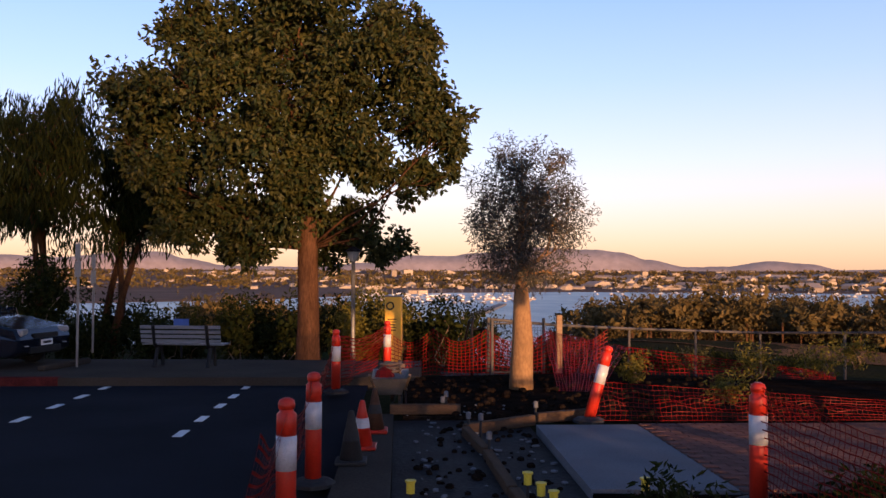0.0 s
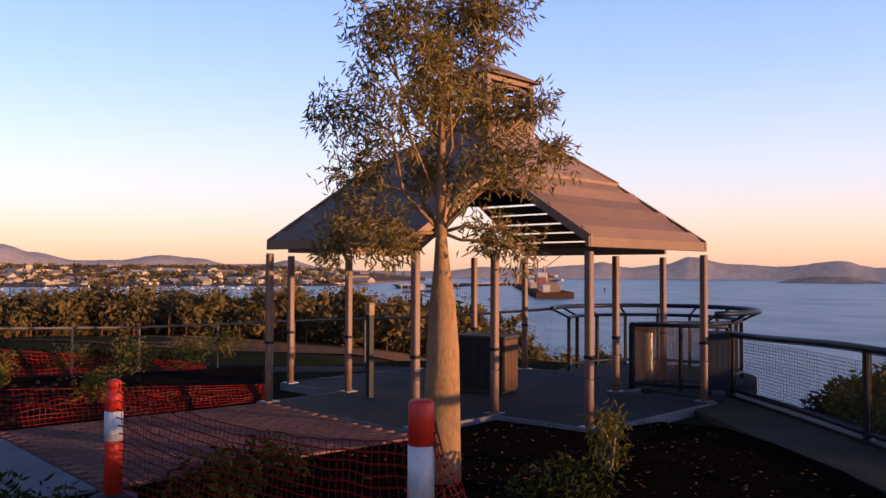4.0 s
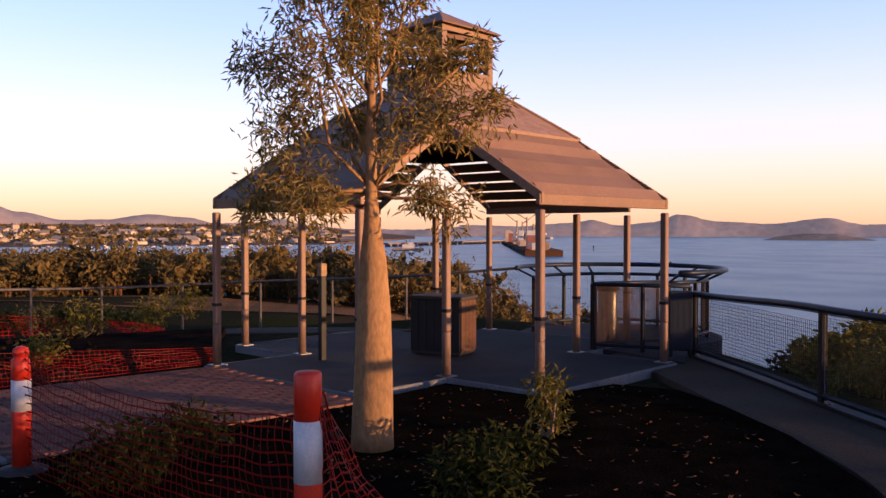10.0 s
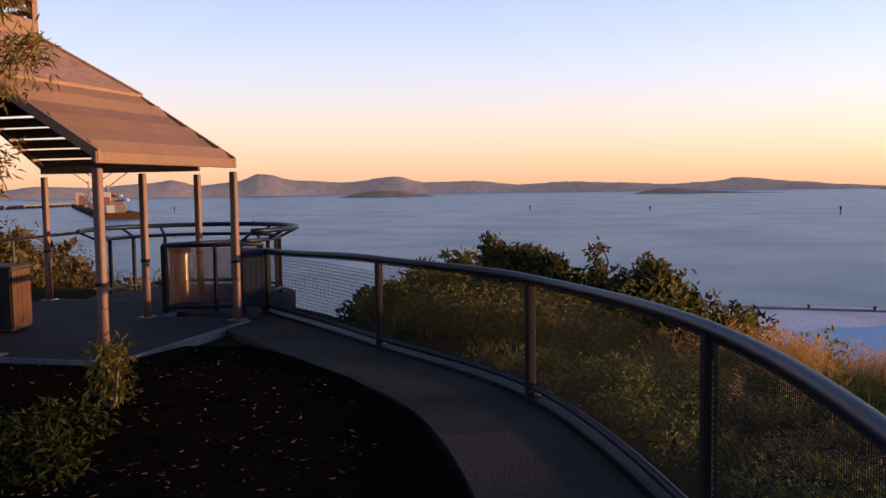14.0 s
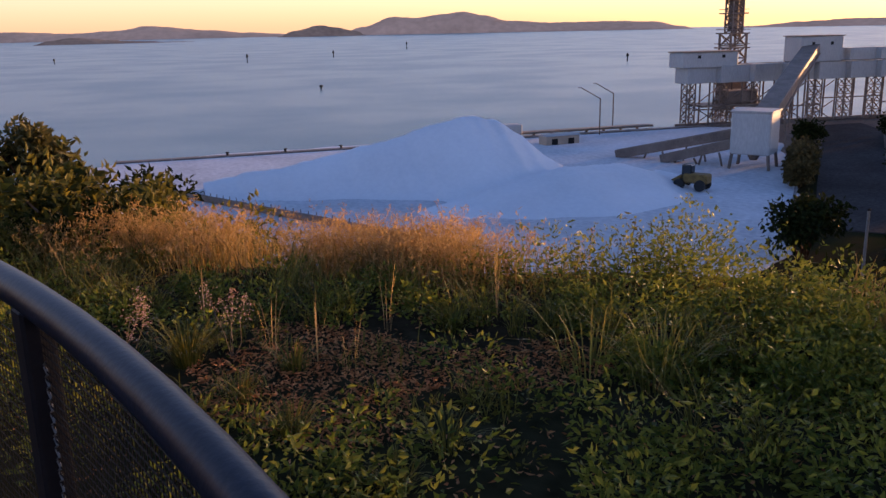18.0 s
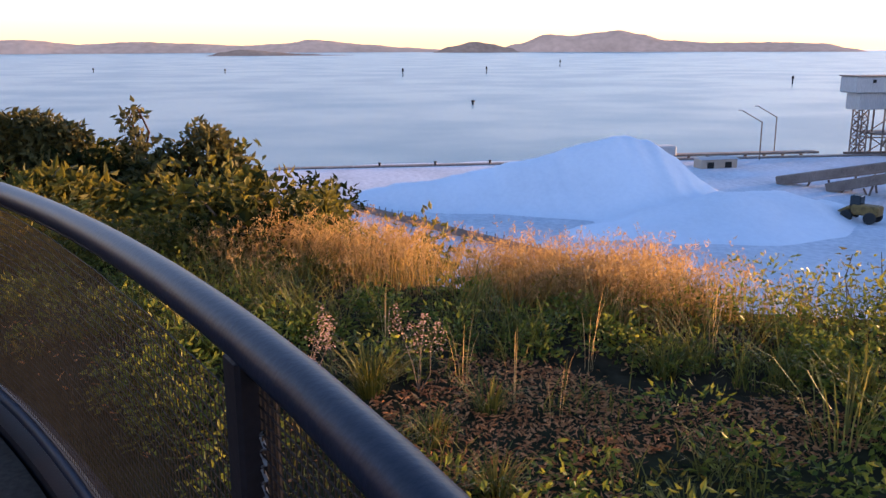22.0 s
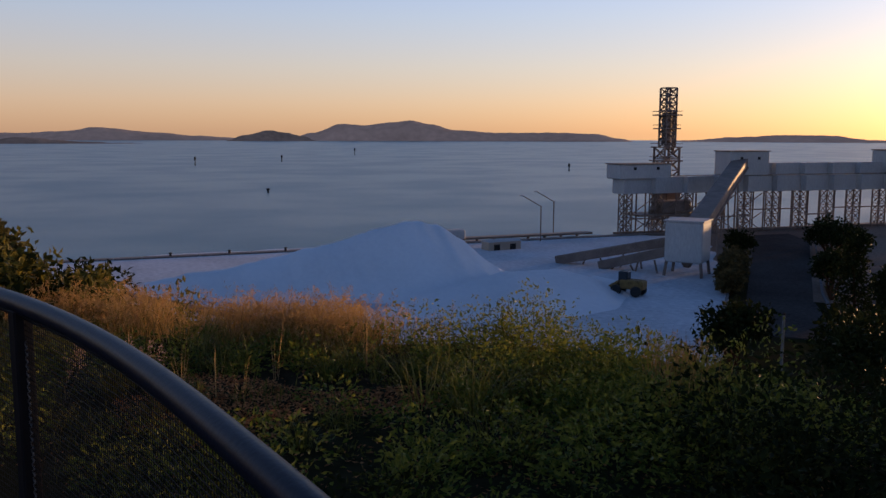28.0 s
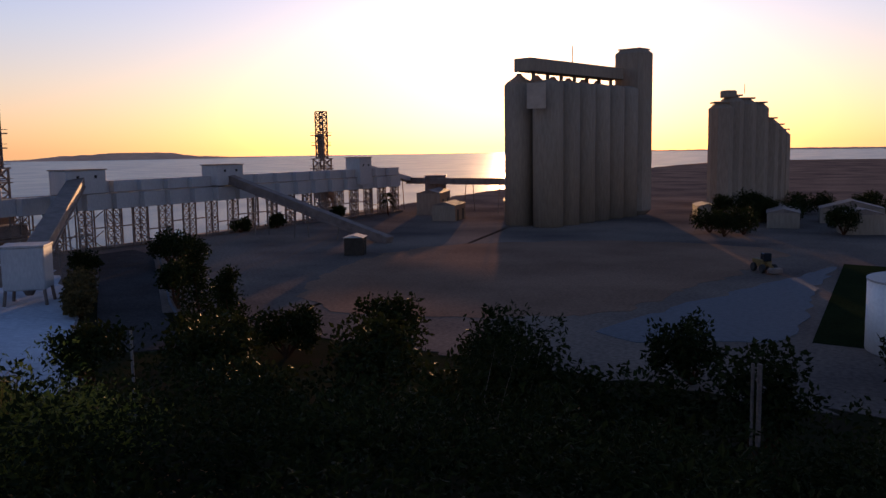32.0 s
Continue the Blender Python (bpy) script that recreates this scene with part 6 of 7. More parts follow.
def tussock(x, y, h, n, width, label, mat, arch=0.9, spread=0.07):
    """One clump of grass blades that fan out from its foot."""
    g = Geo()
    z = height(x, y) - 0.02
    for _ in range(n):
        a = rng.uniform(0, 2 * math.pi)
        d = Vector((math.cos(a), math.sin(a), 0))
        p = Vector((x, y, z)) + d * spread * math.sqrt(rng.random())
        hh, out = h * rng.uniform(0.55, 1.1), arch * h * rng.uniform(0.15, 1.0)
        side = Vector((-d.y, d.x, 0)) * width / 2
        pts = [p + d * out * f ** 1.7 + Vector((0, 0, hh * (f - 0.45 * arch * f ** 3))) for f in (0, 0.35, 0.7, 1.0)]
        k = len(g.v)
        g.v += [tuple(q + s) for q, s in ((pts[0], -side), (pts[0], side), (pts[1], side), (pts[1], -side), (pts[2], side * 0.7), (pts[2], side * -0.7), (pts[3], side * 0))]
        g.f += [(k, k + 1, k + 2, k + 3), (k + 3, k + 2, k + 4, k + 5), (k + 5, k + 4, k + 6)]
    return solid("grass_tussock", g, mat, label, "grass", group="tussocks")


for x, y, h, n in ((8.66, 1.0, 0.42, 170), (8.43, 0.44, 0.30, 90), (8.1, 0.75, 0.22, 80), (7.6, 0.55, 0.26, 110), (7.3, -0.1, 0.24, 100), (8.9, -0.6, 0.30, 90), (9.3, 1.9, 0.36, 110), (9.9, 2.4, 0.4, 110), (7.0, 0.2, 0.22, 90)):
    tussock(x, y, h, n, 0.006, "arching grass tussock with yellow-green blades", GREEN_GRASS)
for x, y, h, n in ((8.05, -1.14, 0.55, 46), (7.75, -1.4, 0.60, 54), (7.95, -1.6, 0.5, 40), (9.7, -0.5, 0.45, 50), (10.1, 0.3, 0.5, 50)):
    tussock(x, y, h, n, 0.008, "upright clump of broad pale grass blades", REED, 0.75, 0.16)
for x, y, h in ((8.75, 0.53, 0.62), (8.55, 0.3, 0.5), (9.0, -0.2, 0.55), (8.3, 0.15, 0.45), (9.4, 0.9, 0.5), (9.2, -1.0, 0.6)):
    tussock(x, y, h, 5, 0.004, "few thin dry grass stalks standing above the litter", SEED, 0.22, 0.03)
litter_g = Geo()
litter_spots = scatter(3800, 138, 185, -4.8, 0.0, outside)
while len(litter_spots) < 8000:
    x, y = rng.uniform(6.8, 10.0), rng.uniform(-1.3, 1.0)
    if bare(x, y) and outside(x, y):
        litter_spots.append((x, y))
for x, y in litter_spots:
    leaf(litter_g, Vector((x, y, height(x, y) + 0.012)), rand_dir(-0.1, 0.55), rng.uniform(0.015, 0.055), rng.uniform(0.006, 0.018))
solid("leaf_litter", litter_g, LITTER, "brown fallen leaves on the ground", "leaf litter", kind="stuff")


def seed_stalk(x, y, h, label):
    t = thing("grass_flower", label, "plant", (x, y, height(x, y)), group="flowering grasses")
    sg, hg = Geo(), Geo()
    for _ in range(4):
        tip = Vector((rng.uniform(-0.16, 0.16), rng.uniform(-0.16, 0.16), h * rng.uniform(0.75, 1.0)))
        limb(sg, (0, 0, 0), tip, 0.003, 0.0015, 3, 0.08)
        for _ in range(64):
            leaf(hg, tip + Vector((rng.gauss(0, 0.022), rng.gauss(0, 0.022), rng.uniform(-0.13, 0.03))), rand_dir(-0.2, 0.6), 0.014, 0.007)
    part("stalk", sg, TWIG, t)
    part("seed_head", hg, FLOWER, t, kind="stuff")


seed_stalk(8.66, 0.76, 0.46, "pink-plumed grass stalks outside the railing")
seed_stalk(8.6, 1.33, 0.46, "pink-plumed grass stalks outside the railing")


def sapling(x, y, h, label):
    t = thing("sapling", label, "plant", (x, y, height(x, y) - 0.05))
    sg, lg = Geo(), Geo()
    for tip in ((0.25, -0.35, h), (-0.25, 0.3, h * 0.9), (0.0, 0.1, h * 1.05), (-0.1, 0.65, h * 0.72), (0.3, -0.75, h * 0.8)):
        pts = limb(sg, (0, 0, 0), tip, 0.012, 0.004, 4, 0.1)
        for k in range(16):
            p = pts[2].lerp(pts[3], rng.uniform(-0.3, 1.0)) + rand_dir() * 0.09
            leaf(lg, p, rand_dir(-0.6, 0.5), rng.uniform(0.06, 0.1), 0.038)
    part("stem", sg, TWIG, t)
    part("leaves", lg, SHRUB, t)


sapling(12.0, -3.65, 1.05, "spindly sapling with sparse round leaves")

# mulch chips in the bed, fallen leaves
chips = Geo()
for _ in range(4200):
    x, y = rng.uniform(2.3, 9.8), rng.uniform(2.6, 8.5)
    if rng.random() > 0.18 + 0.9 * max(0.0, noise.noise((x * 0.8, y * 0.8, 2.0))) + 0.35 * max(0.0, 1 - math.hypot(x - 6.2, y - 6.4) / 1.6):
        continue
    if x > 4.9 and math.hypot(x - 4.6, y - 8.3) > 5.4 - 0.1:
        continue
    p = Vector((x, y, -0.008))
    leaf(chips, p, rand_dir(-0.05, 0.3), rng.uniform(0.015, 0.075), rng.uniform(0.008, 0.028), Vector((0, 0, 1)))
solid("bark_chips", chips, CHIP, "loose bark chips and dry leaves on the mulch", "mulch", kind="stuff")
clods = Geo()
for _ in range(420):
    x, y = rng.uniform(0.7, 6.6), rng.uniform(12.4, 16.6)
    s = rng.uniform(0.03, 0.13)
    clods.box((x, y, -0.04 + s * 0.2), (s, s * rng.uniform(0.6, 1.2), s * 0.7), rng.uniform(0, 3), bevel=s * 0.2)
for _ in range(160):
    x, y = rng.uniform(0.66, 2.15), rng.uniform(5.3, 12.4)
    s = rng.uniform(0.02, 0.08)
    clods.box((x, y, -0.09 + s * 0.2), (s, s, s * 0.7), rng.uniform(0, 3), bevel=s * 0.2)
crumbs = Geo()
for _ in range(130):
    x, y = rng.uniform(0.66, 2.15), rng.uniform(5.3, 13.6)
    s = rng.uniform(0.012, 0.05)
    crumbs.box((x, y, -0.085 + s * 0.2 if y < 12.6 else -0.03), (s * rng.uniform(0.8, 2.2), s, s * 0.5), rng.uniform(0, 3), bevel=s * 0.12)
solid("cement_crumbs", crumbs, PALE_CONCRETE, "pale cement crumbs and offcuts in the trench", "rubble", kind="stuff")
solid("soil_clods", clods, SOIL, "loose clods of dug soil", "soil", kind="stuff")

# woods on the northern flank, far enough to be one mass
wg, tg = Geo(), Geo()
for _ in range(620):
    h = rng.uniform(-16, 56)
    d = rng.uniform(57, 118) if h > 9 else rng.uniform(60, 118)
    if 0.5 < h < 10:
        continue
    x, y = 3 + d * math.sin(radians(h)), 11 + d * math.cos(radians(h))
    z = height(x, y)
    tall = rng.uniform(2.4, 6.0)
    tall = min(tall, -0.012 * d - z + 2.0 + rng.uniform(-0.6, 0.3))
    if tall < 0.8:
        continue
    tg.tube([(x, y, z), (x, y, z + tall * 0.35)], 0.08, 4, False)
    for _ in range(5):
        o = rand_dir(-0.5, 0.7) * tall * 0.36
        c = (x + o.x * 1.8, y + o.y * 1.8, z + tall * 0.45 + o.z)
        clump(wg, c, tall * 0.33, 120, 0.18, 0.12, 0.1, 0.6)
        heart(wg, c, tall * 0.27, 30)
solid("woodland_crowns", wg, WOODS, "brownish green woodland on the northern flank", "woods", kind="stuff")
solid("woodland_trunks", tg, BARK, "thin trunks of the woodland", "woods", kind="stuff")

slope_tree_z = height(15.5, -30.1)
shrub(15.5, -30.1, 2.6, -2.43 - slope_tree_z, DARK_SHRUB, 2600, 0.26, 0.09, "spreading dark tree on the southern slope", "slope_tree", slope_tree_z - 0.1, 0.5, group="slope bushes")
# ---- harbour below ----
fr = random.Random(11)
hilltop = set(scene.objects)
Z0 = HARBOUR + 0.12


def straight(x, rows):
    """Straight-line reading of a table of (x, value)."""
    if x <= rows[0][0] or x >= rows[-1][0]:
        return 0.0
    for (a, va), (b, vb) in zip(rows, rows[1:]):
        if x <= b:
            return va + (vb - va) * (x - a) / (b - a)
    return 0.0


def pile():
    """The white stockpile: a long heap with a sharp crest and gullied flanks."""
    g = Geo()
    n, m = 150, 70
    cx, cy = 156.0, -56.0
    for j in range(m + 1):
        f = j / m
        for i in range(n):
            a = 2 * math.pi * i / n
            rx, ry = 50.0, 50.0
            r = f
            x, y = cx + rx * r * math.cos(a), cy + ry * r * math.sin(a)
            ridge_z = straight(y, [(-78, 0), (-73, 1.4), (-67.5, 4.9), (-62.5, 8.9), (-58, 11.9), (-54.5, 12.6), (-50, 12.1), (-40, 9.4), (-27, 6.3), (-10, 3.6), (4, 1.8), (14, 0)])
            off = x - 153 - 0.10 * (y + 55) + 1.6 * noise.noise((y * 0.12, 0.0, 5.0))
            main = ridge_z - 0.62 * (math.sqrt(off * off + 7.0) - 2.2)
            front = table(y, [(-92, 0), (-84, 2.2), (-74, 4.6), (-64, 5.0), (-52, 3.4), (-42, 1.2), (-34, 0)]) - 0.34 * max(0.0, abs(x - 132 + 0.2 * (y + 66)) - 3)
            z = 0.9 * math.log(1 + math.exp(min(main, 60) / 0.9) + math.exp(front / 0.9)) - 0.62
            z = max(0.0, z)
            z += (0.18 * noise.noise((x * 0.25, y * 0.25, 0)) + 0.40 * noise.noise((y * 0.45, x * 0.06, 3.0))) * (z > 0.4)
            g.v.append((x, y, Z0 - 0.1 + z))
    g.f = [(j * n + i, j * n + (i + 1) % n, (j + 1) * n + (i + 1) % n, (j + 1) * n + i) for j in range(m) for i in range(n)]
    return solid("mineral_stockpile", g, SALT, "tall white mineral stockpile with a sharp crest", "stockpile", True)


pile()


def lattice_tower(g, x, y, w, z0, z1, r, bays):
    c = [(x - w / 2, y - w / 2), (x + w / 2, y - w / 2), (x + w / 2, y + w / 2), (x - w / 2, y + w / 2)]
    for p in c:
        g.tube([(*p, z0), (*p, z1)], r, 4, False)
    for k in range(bays):
        a, b = lerp(z0, z1, k / bays), lerp(z0, z1, (k + 1) / bays)
        for i in range(4):
            p, q = c[i], c[(i + 1) % 4]
            g.tube([(*p, a), (*q, b)], r * 0.6, 3, False)
            g.tube([(*q, a), (*p, b)], r * 0.6, 3, False)
            g.tube([(*p, b), (*q, b)], r * 0.6, 3, False)


def gx(y):
    """The gantry's line on the wharf."""
    return 208 + (y + 131) * 0.09


def gantry():
    t = thing("wharf_gantry", "long pale clad conveyor gantry on lattice legs", "conveyor gantry", (gx(-131), -131, Z0))
    o = Vector((gx(-131), -131, Z0))
    y0, y1 = -133.0, -330.0
    # decked gallery in lengths
    for k in range(20):
        a, b = lerp(y0, y1, k / 20), lerp(y0, y1, (k + 1) / 20)
        g = Geo().box((0, 0, 0), ((b - a) * -1 - 0.15, 5.2, 4.6), m=Matrix.Translation(Vector((gx((a + b) / 2), (a + b) / 2, -12.2)) - o) @ Matrix.Rotation(radians(-90 + 5.1), 4, "Z"), bevel=0.1)
        part("gallery_length", g, CLADDING, t)
        if k > 3:
            g = Geo().box((0, 0, 0), ((b - a) * -1 - 0.1, 3.2, 3.4), m=Matrix.Translation(Vector((gx((a + b) / 2) - 0.3, (a + b) / 2, -8.0)) - o) @ Matrix.Rotation(radians(-90 + 5.1), 4, "Z"), bevel=0.1)
            part("upper_gallery", g, CLADDING, t)
    for k in range(21):
        y = lerp(y0 - 3, y1 + 2, k / 20)
        g = Geo()
        lattice_tower(g, gx(y) - o.x, y - o.y, 2.6, 0, -14.4 - Z0, 0.2, 5)
        part("lattice_leg", g, LATTICE, t, kind="stuff")
    for k in range(20):                          # slender posts between the lattice legs, tied across
        y = lerp(y0 - 3, y1 + 2, (k + 0.5) / 20)
        for s in (-2.2, 2.2):
            part("gallery_post", Geo().tube([(gx(y) + s - o.x, y - o.y, 0), (gx(y) + s - o.x, y - o.y, -14.4 - Z0)], 0.24, 6), LATTICE, t)
        part("tie_beam", Geo().box((gx(y) - 2.2 - o.x, y - o.y, 6.2 if k % 3 else 4.4), (0.3, 9.6, 0.35), radians(-5.1)), LATTICE, t)
    for k in range(5):                           # raking braces and a service deck under the first spans
        y = y0 - 3 - 8.5 * k
        for z0, z1 in ((0.2, 5.4), (5.4, 0.2), (5.4, 11.0)):
            part("brace", Geo().tube([(gx(y) - 2.4 - o.x, y - o.y, z0), (gx(y - 8.5) - 2.4 - o.x, y - 8.5 - o.y, z1)], 0.15, 4), LATTICE, t)
    part("service_deck", Geo().box((gx(-152) + 2 - o.x, -152 - o.y, 5.2), (9, 26, 0.5), radians(-5.1)), LATTICE, t)
    part("drive_house", Geo().box((gx(-152) + 2 - o.x, -152 - o.y, 7.2), (6, 9, 3.6), radians(-5.1), bevel=0.2), LATTICE, t)
    for y, w, h, z in ((-140, 17, 4.0, -8.4), (-173, 14, 6.8, -6.4), (-228, 13, 6.8, -6.2), (-303, 9, 11.0, -7.2)):
        part("transfer_house", Geo().box((gx(y) - o.x, y - o.y, z - Z0), (7, w, h), bevel=0.25), CLADDING, t)
        part("house_roof", Geo().box((gx(y) - o.x, y - o.y, z + h / 2 + 0.12 - Z0), (7.4, w + 0.5, 0.24)), LATTICE, t)
        for s in (-1, 1):
            part("window", Geo().box((gx(y) - 3.55 - o.x, y + s * w * 0.22 - o.y, z + h * 0.22 - Z0), (0.1, 0.9, 0.8)), BLACK, t)
    part("walkway_rail", Geo().tube([(gx(y) - 2.7 - o.x, y - o.y, -9.6 - Z0) for y in range(-134, -330, -8)], 0.12, 4), LATTICE, t)
    part("base_beam", Geo().tube([(gx(y) - 1.0 - o.x, y - o.y, 0.4) for y in range(-132, -335, -8)], 0.5, 4), LATTICE, t)
    return t


gantry()


def loader_tower(y, top, label):
    x = gx(y) + 14
    t = thing("loader_tower", label, "ship loader", (x, y, Z0))
    g = Geo()
    lattice_tower(g, 0, 0, 5.2, 0, -2 - Z0, 0.35, 7)
    part("lower_frame", g, LATTICE, t, kind="stuff")
    g = Geo()
    lattice_tower(g, 0, 0, 3.4, -2 - Z0, top - Z0, 0.30, 8)
    part("mast", g, LATTICE, t, kind="stuff")
    for z, w in ((-2.0, 6.6), (3.5, 5.8), (7.5, 6.2), (-6, 7)):
        part("platform", Geo().box((0.3, 0, z - Z0), (w, w, 0.35)), LATTICE, t)
        part("platform_rail", Geo().tube([(s * w / 2 + 0.3, u * w / 2, z + 1.1 - Z0) for s, u in ((-1, -1), (1, -1), (1, 1), (-1, 1))], 0.09, 4, closed=True), LATTICE, t)
    part("chute", Geo().tube([(0.3, 0, -1.5 - Z0), (0.3, 0, 8.2 - Z0)], 1.5, 10), LATTICE, t)
    part("side_stair", Geo().tube([(1.2, -3.2 + 0.2 * (i % 2), -4 + 1.8 * i - Z0) for i in range(8)], 0.5, 5), LATTICE, t)
    part("winch_house", Geo().box((-0.5, 0, -16 - Z0), (5, 7, 4), bevel=0.2), LATTICE, t)
    for k in range(9):
        part("brace", Geo().tube([(fr.uniform(-5, 3), fr.uniform(-9, 7), fr.uniform(0, 4)), (fr.uniform(-5, 3), fr.uniform(-9, 7), fr.uniform(6, 12))], 0.25, 4), LATTICE, t)


loader_tower(-158, 15.4, "tall lattice ship loader with platforms")
loader_tower(-298, 17.2, "far lattice ship loader with platforms")


def conveyor(name, a, b, w, h, label, mat=None, bents=4):
    t = thing(name, label, "conveyor", tuple(a))
    a, b = Vector(a), Vector(b)
    d = b - a
    m = Matrix.Translation(d / 2) @ d.to_track_quat("X", "Z").to_matrix().to_4x4()
    part("gallery", Geo().box((0, 0, 0), (d.length, w, h), m=m, bevel=0.12), mat or CLADDING, t)
    for s in (-1, 1):
        part("side_truss", Geo().box((0, 0, 0), (d.length, 0.25, 0.4), m=m @ Matrix.Translation((0, s * (w / 2 + 0.15), -h / 2))), LATTICE, t)
    for k in range(1, bents):
        p = d * (k / bents)
        if a.z + p.z - Z0 > 2:
            for s in (-1, 1):
                part("bent_leg", Geo().tube([(p.x + s * 1.2, p.y + s, p.z - h / 2), (p.x + s * 1.8, p.y + s * 1.4, Z0 - a.z)], 0.2, 4), LATTICE, t)
    return t


conveyor("incline_conveyor", (147, -112.5, -17.5), (203.5, -172, -6.0), 4.2, 2.6, "steep enclosed conveyor rising to the gantry", LATTICE)
conveyor("incline_conveyor", (130, -219.6, -25.3), (200, -229, -6.6), 3.2, 2.6, "long sloping conveyor rising to the gantry", LATTICE)
conveyor("incline_conveyor", (196, -352, -12.5), (gx(-304), -306, -5.4), 2.6, 2.2, "covered conveyor running down to the silos")
conveyor("yard_conveyor", (147.5, -107.4, -19.6), (166.5, -91.5, -25.3), 2.0, 1.7, "low yard conveyor with pale cover", LATTICE, 3)
conveyor("yard_conveyor", (143.5, -104.4, -20.9), (156.6, -96.3, -25.3), 2.0, 1.7, "low yard conveyor with pale cover", LATTICE, 3)
conveyor("silo_conveyor", (197, -353, -13.0), (124, -330, -12.4), 3.0, 2.6, "covered conveyor running to the silos", LATTICE)


def hopper():
    t = thing("hopper_house", "white clad hopper house on steel legs", "hopper", (142.5, -107.5, Z0), radians(38))
    part("house", Geo().box((0, 0, 6.8), (7.4, 6.8, 8.0), bevel=0.25), CLADDING, t)
    part("roof", Geo().box((0, 0, 10.95), (7.8, 7.2, 0.3)), CLADDING, t)
    for x in (-3.2, 3.2):
        for y in (-2.8, 2.8):
            part("leg", Geo().tube([(x, y, 4), (x * 1.15, y * 1.1, 0)], 0.35, 6), LATTICE, t)
    part("chute", Geo().tube([(0, 0, 4.2), (0, 0, 1.5)], [2.2, 0.7], 8), LATTICE, t)


hopper()


def wharf():
    g = Geo()
    for k in range(60):
        g.box((204.6, 10 - 6 * k - 3, HARBOUR - 0.9), (2.6, 5.9, 2.6), bevel=0.1)
    solid("wharf_edge", g, LATTICE, "dark rock and timber edge of the wharf", "wharf", kind="structure")
    for k in range(4):
        y = -14 - 13 * k
        b = thing("mooring_bollard", "small dark mooring bollard on the wharf edge", "bollard", (204.2, y, HARBOUR + 0.4), group="mooring bollards")
        part("stub", Geo().lathe([(0.3, 0), (0.25, 0.5), (0.45, 0.6), (0.35, 0.8)], n=8), BLACK, b)
    t = thing("jetty", "low jetty walkway on piles", "jetty", (206, -88, HARBOUR))
    part("deck", Geo().box((2, -14, 0.9), (3.0, 46, 0.5)), LATTICE, t)
    for k in range(9):
        part("pile", Geo().tube([(2, 7 - 5 * k, 0.6), (2, 7 - 5 * k, -5)], 0.4, 6), LATTICE, t)
    part("shed", Geo().box((1, 6, 2.2), (4, 9, 2.4), bevel=0.2), CLADDING, t)
    for x, y in ((214, -117), (201, -106)):
        l = thing("wharf_lamp", "tall bent street lamp on the wharf", "street lamp", (x, y, HARBOUR), group="wharf lamps")
        part("pole", Geo().tube([(0, 0, 0), (0, 0, 9.4)], 0.16, 6), LATTICE, l)
        part("arm", Geo().tube([(0, 0, 9.2), (0.4, 5.0, 12.0)], 0.11, 5), LATTICE, l)
        part("lamp_head", Geo().box((0.45, 5.4, 12.1), (0.4, 1.2, 0.25), bevel=0.05), CLADDING, l)


wharf()


def wheel_loader(x, y, rz, label, mat):
    t = thing("wheel_loader", label, "vehicle", (x, y, Z0), rz)
    part("body", Geo().box((-1.0, 0, 2.0), (4.2, 2.4, 1.6), bevel=0.2), mat, t)
    part("cab", Geo().box((0.6, 0, 3.3), (1.7, 1.8, 1.8), bevel=0.15), GLASS_DARK, t)
    part("boom", Geo().tube([(1.6, 0, 2.2), (3.6, 0, 1.0)], 0.35, 6), mat, t)
    part("bucket", Geo().box((4.3, 0, 0.8), (1.3, 3.0, 1.2), bevel=0.2), LATTICE, t)
    for sx_ in (-2.0, 1.6):
        for s in (-1, 1):
            g = Geo().lathe([(0.9, -0.35), (0.95, -0.2), (0.95, 0.2), (0.9, 0.35)], n=14)
            g.v = [(sx_ + a, s * 1.35 + c, 0.95 + b) for a, b, c in g.v]
            part("wheel", g, RUBBER, t)


wheel_loader(128, -84, 0.6, "dusty yellow wheel loader parked in the white yard", DIRTY_YELLOW)
wheel_loader(23, -196, 2.2, "small dusty loader on the apron", DIRTY_YELLOW)


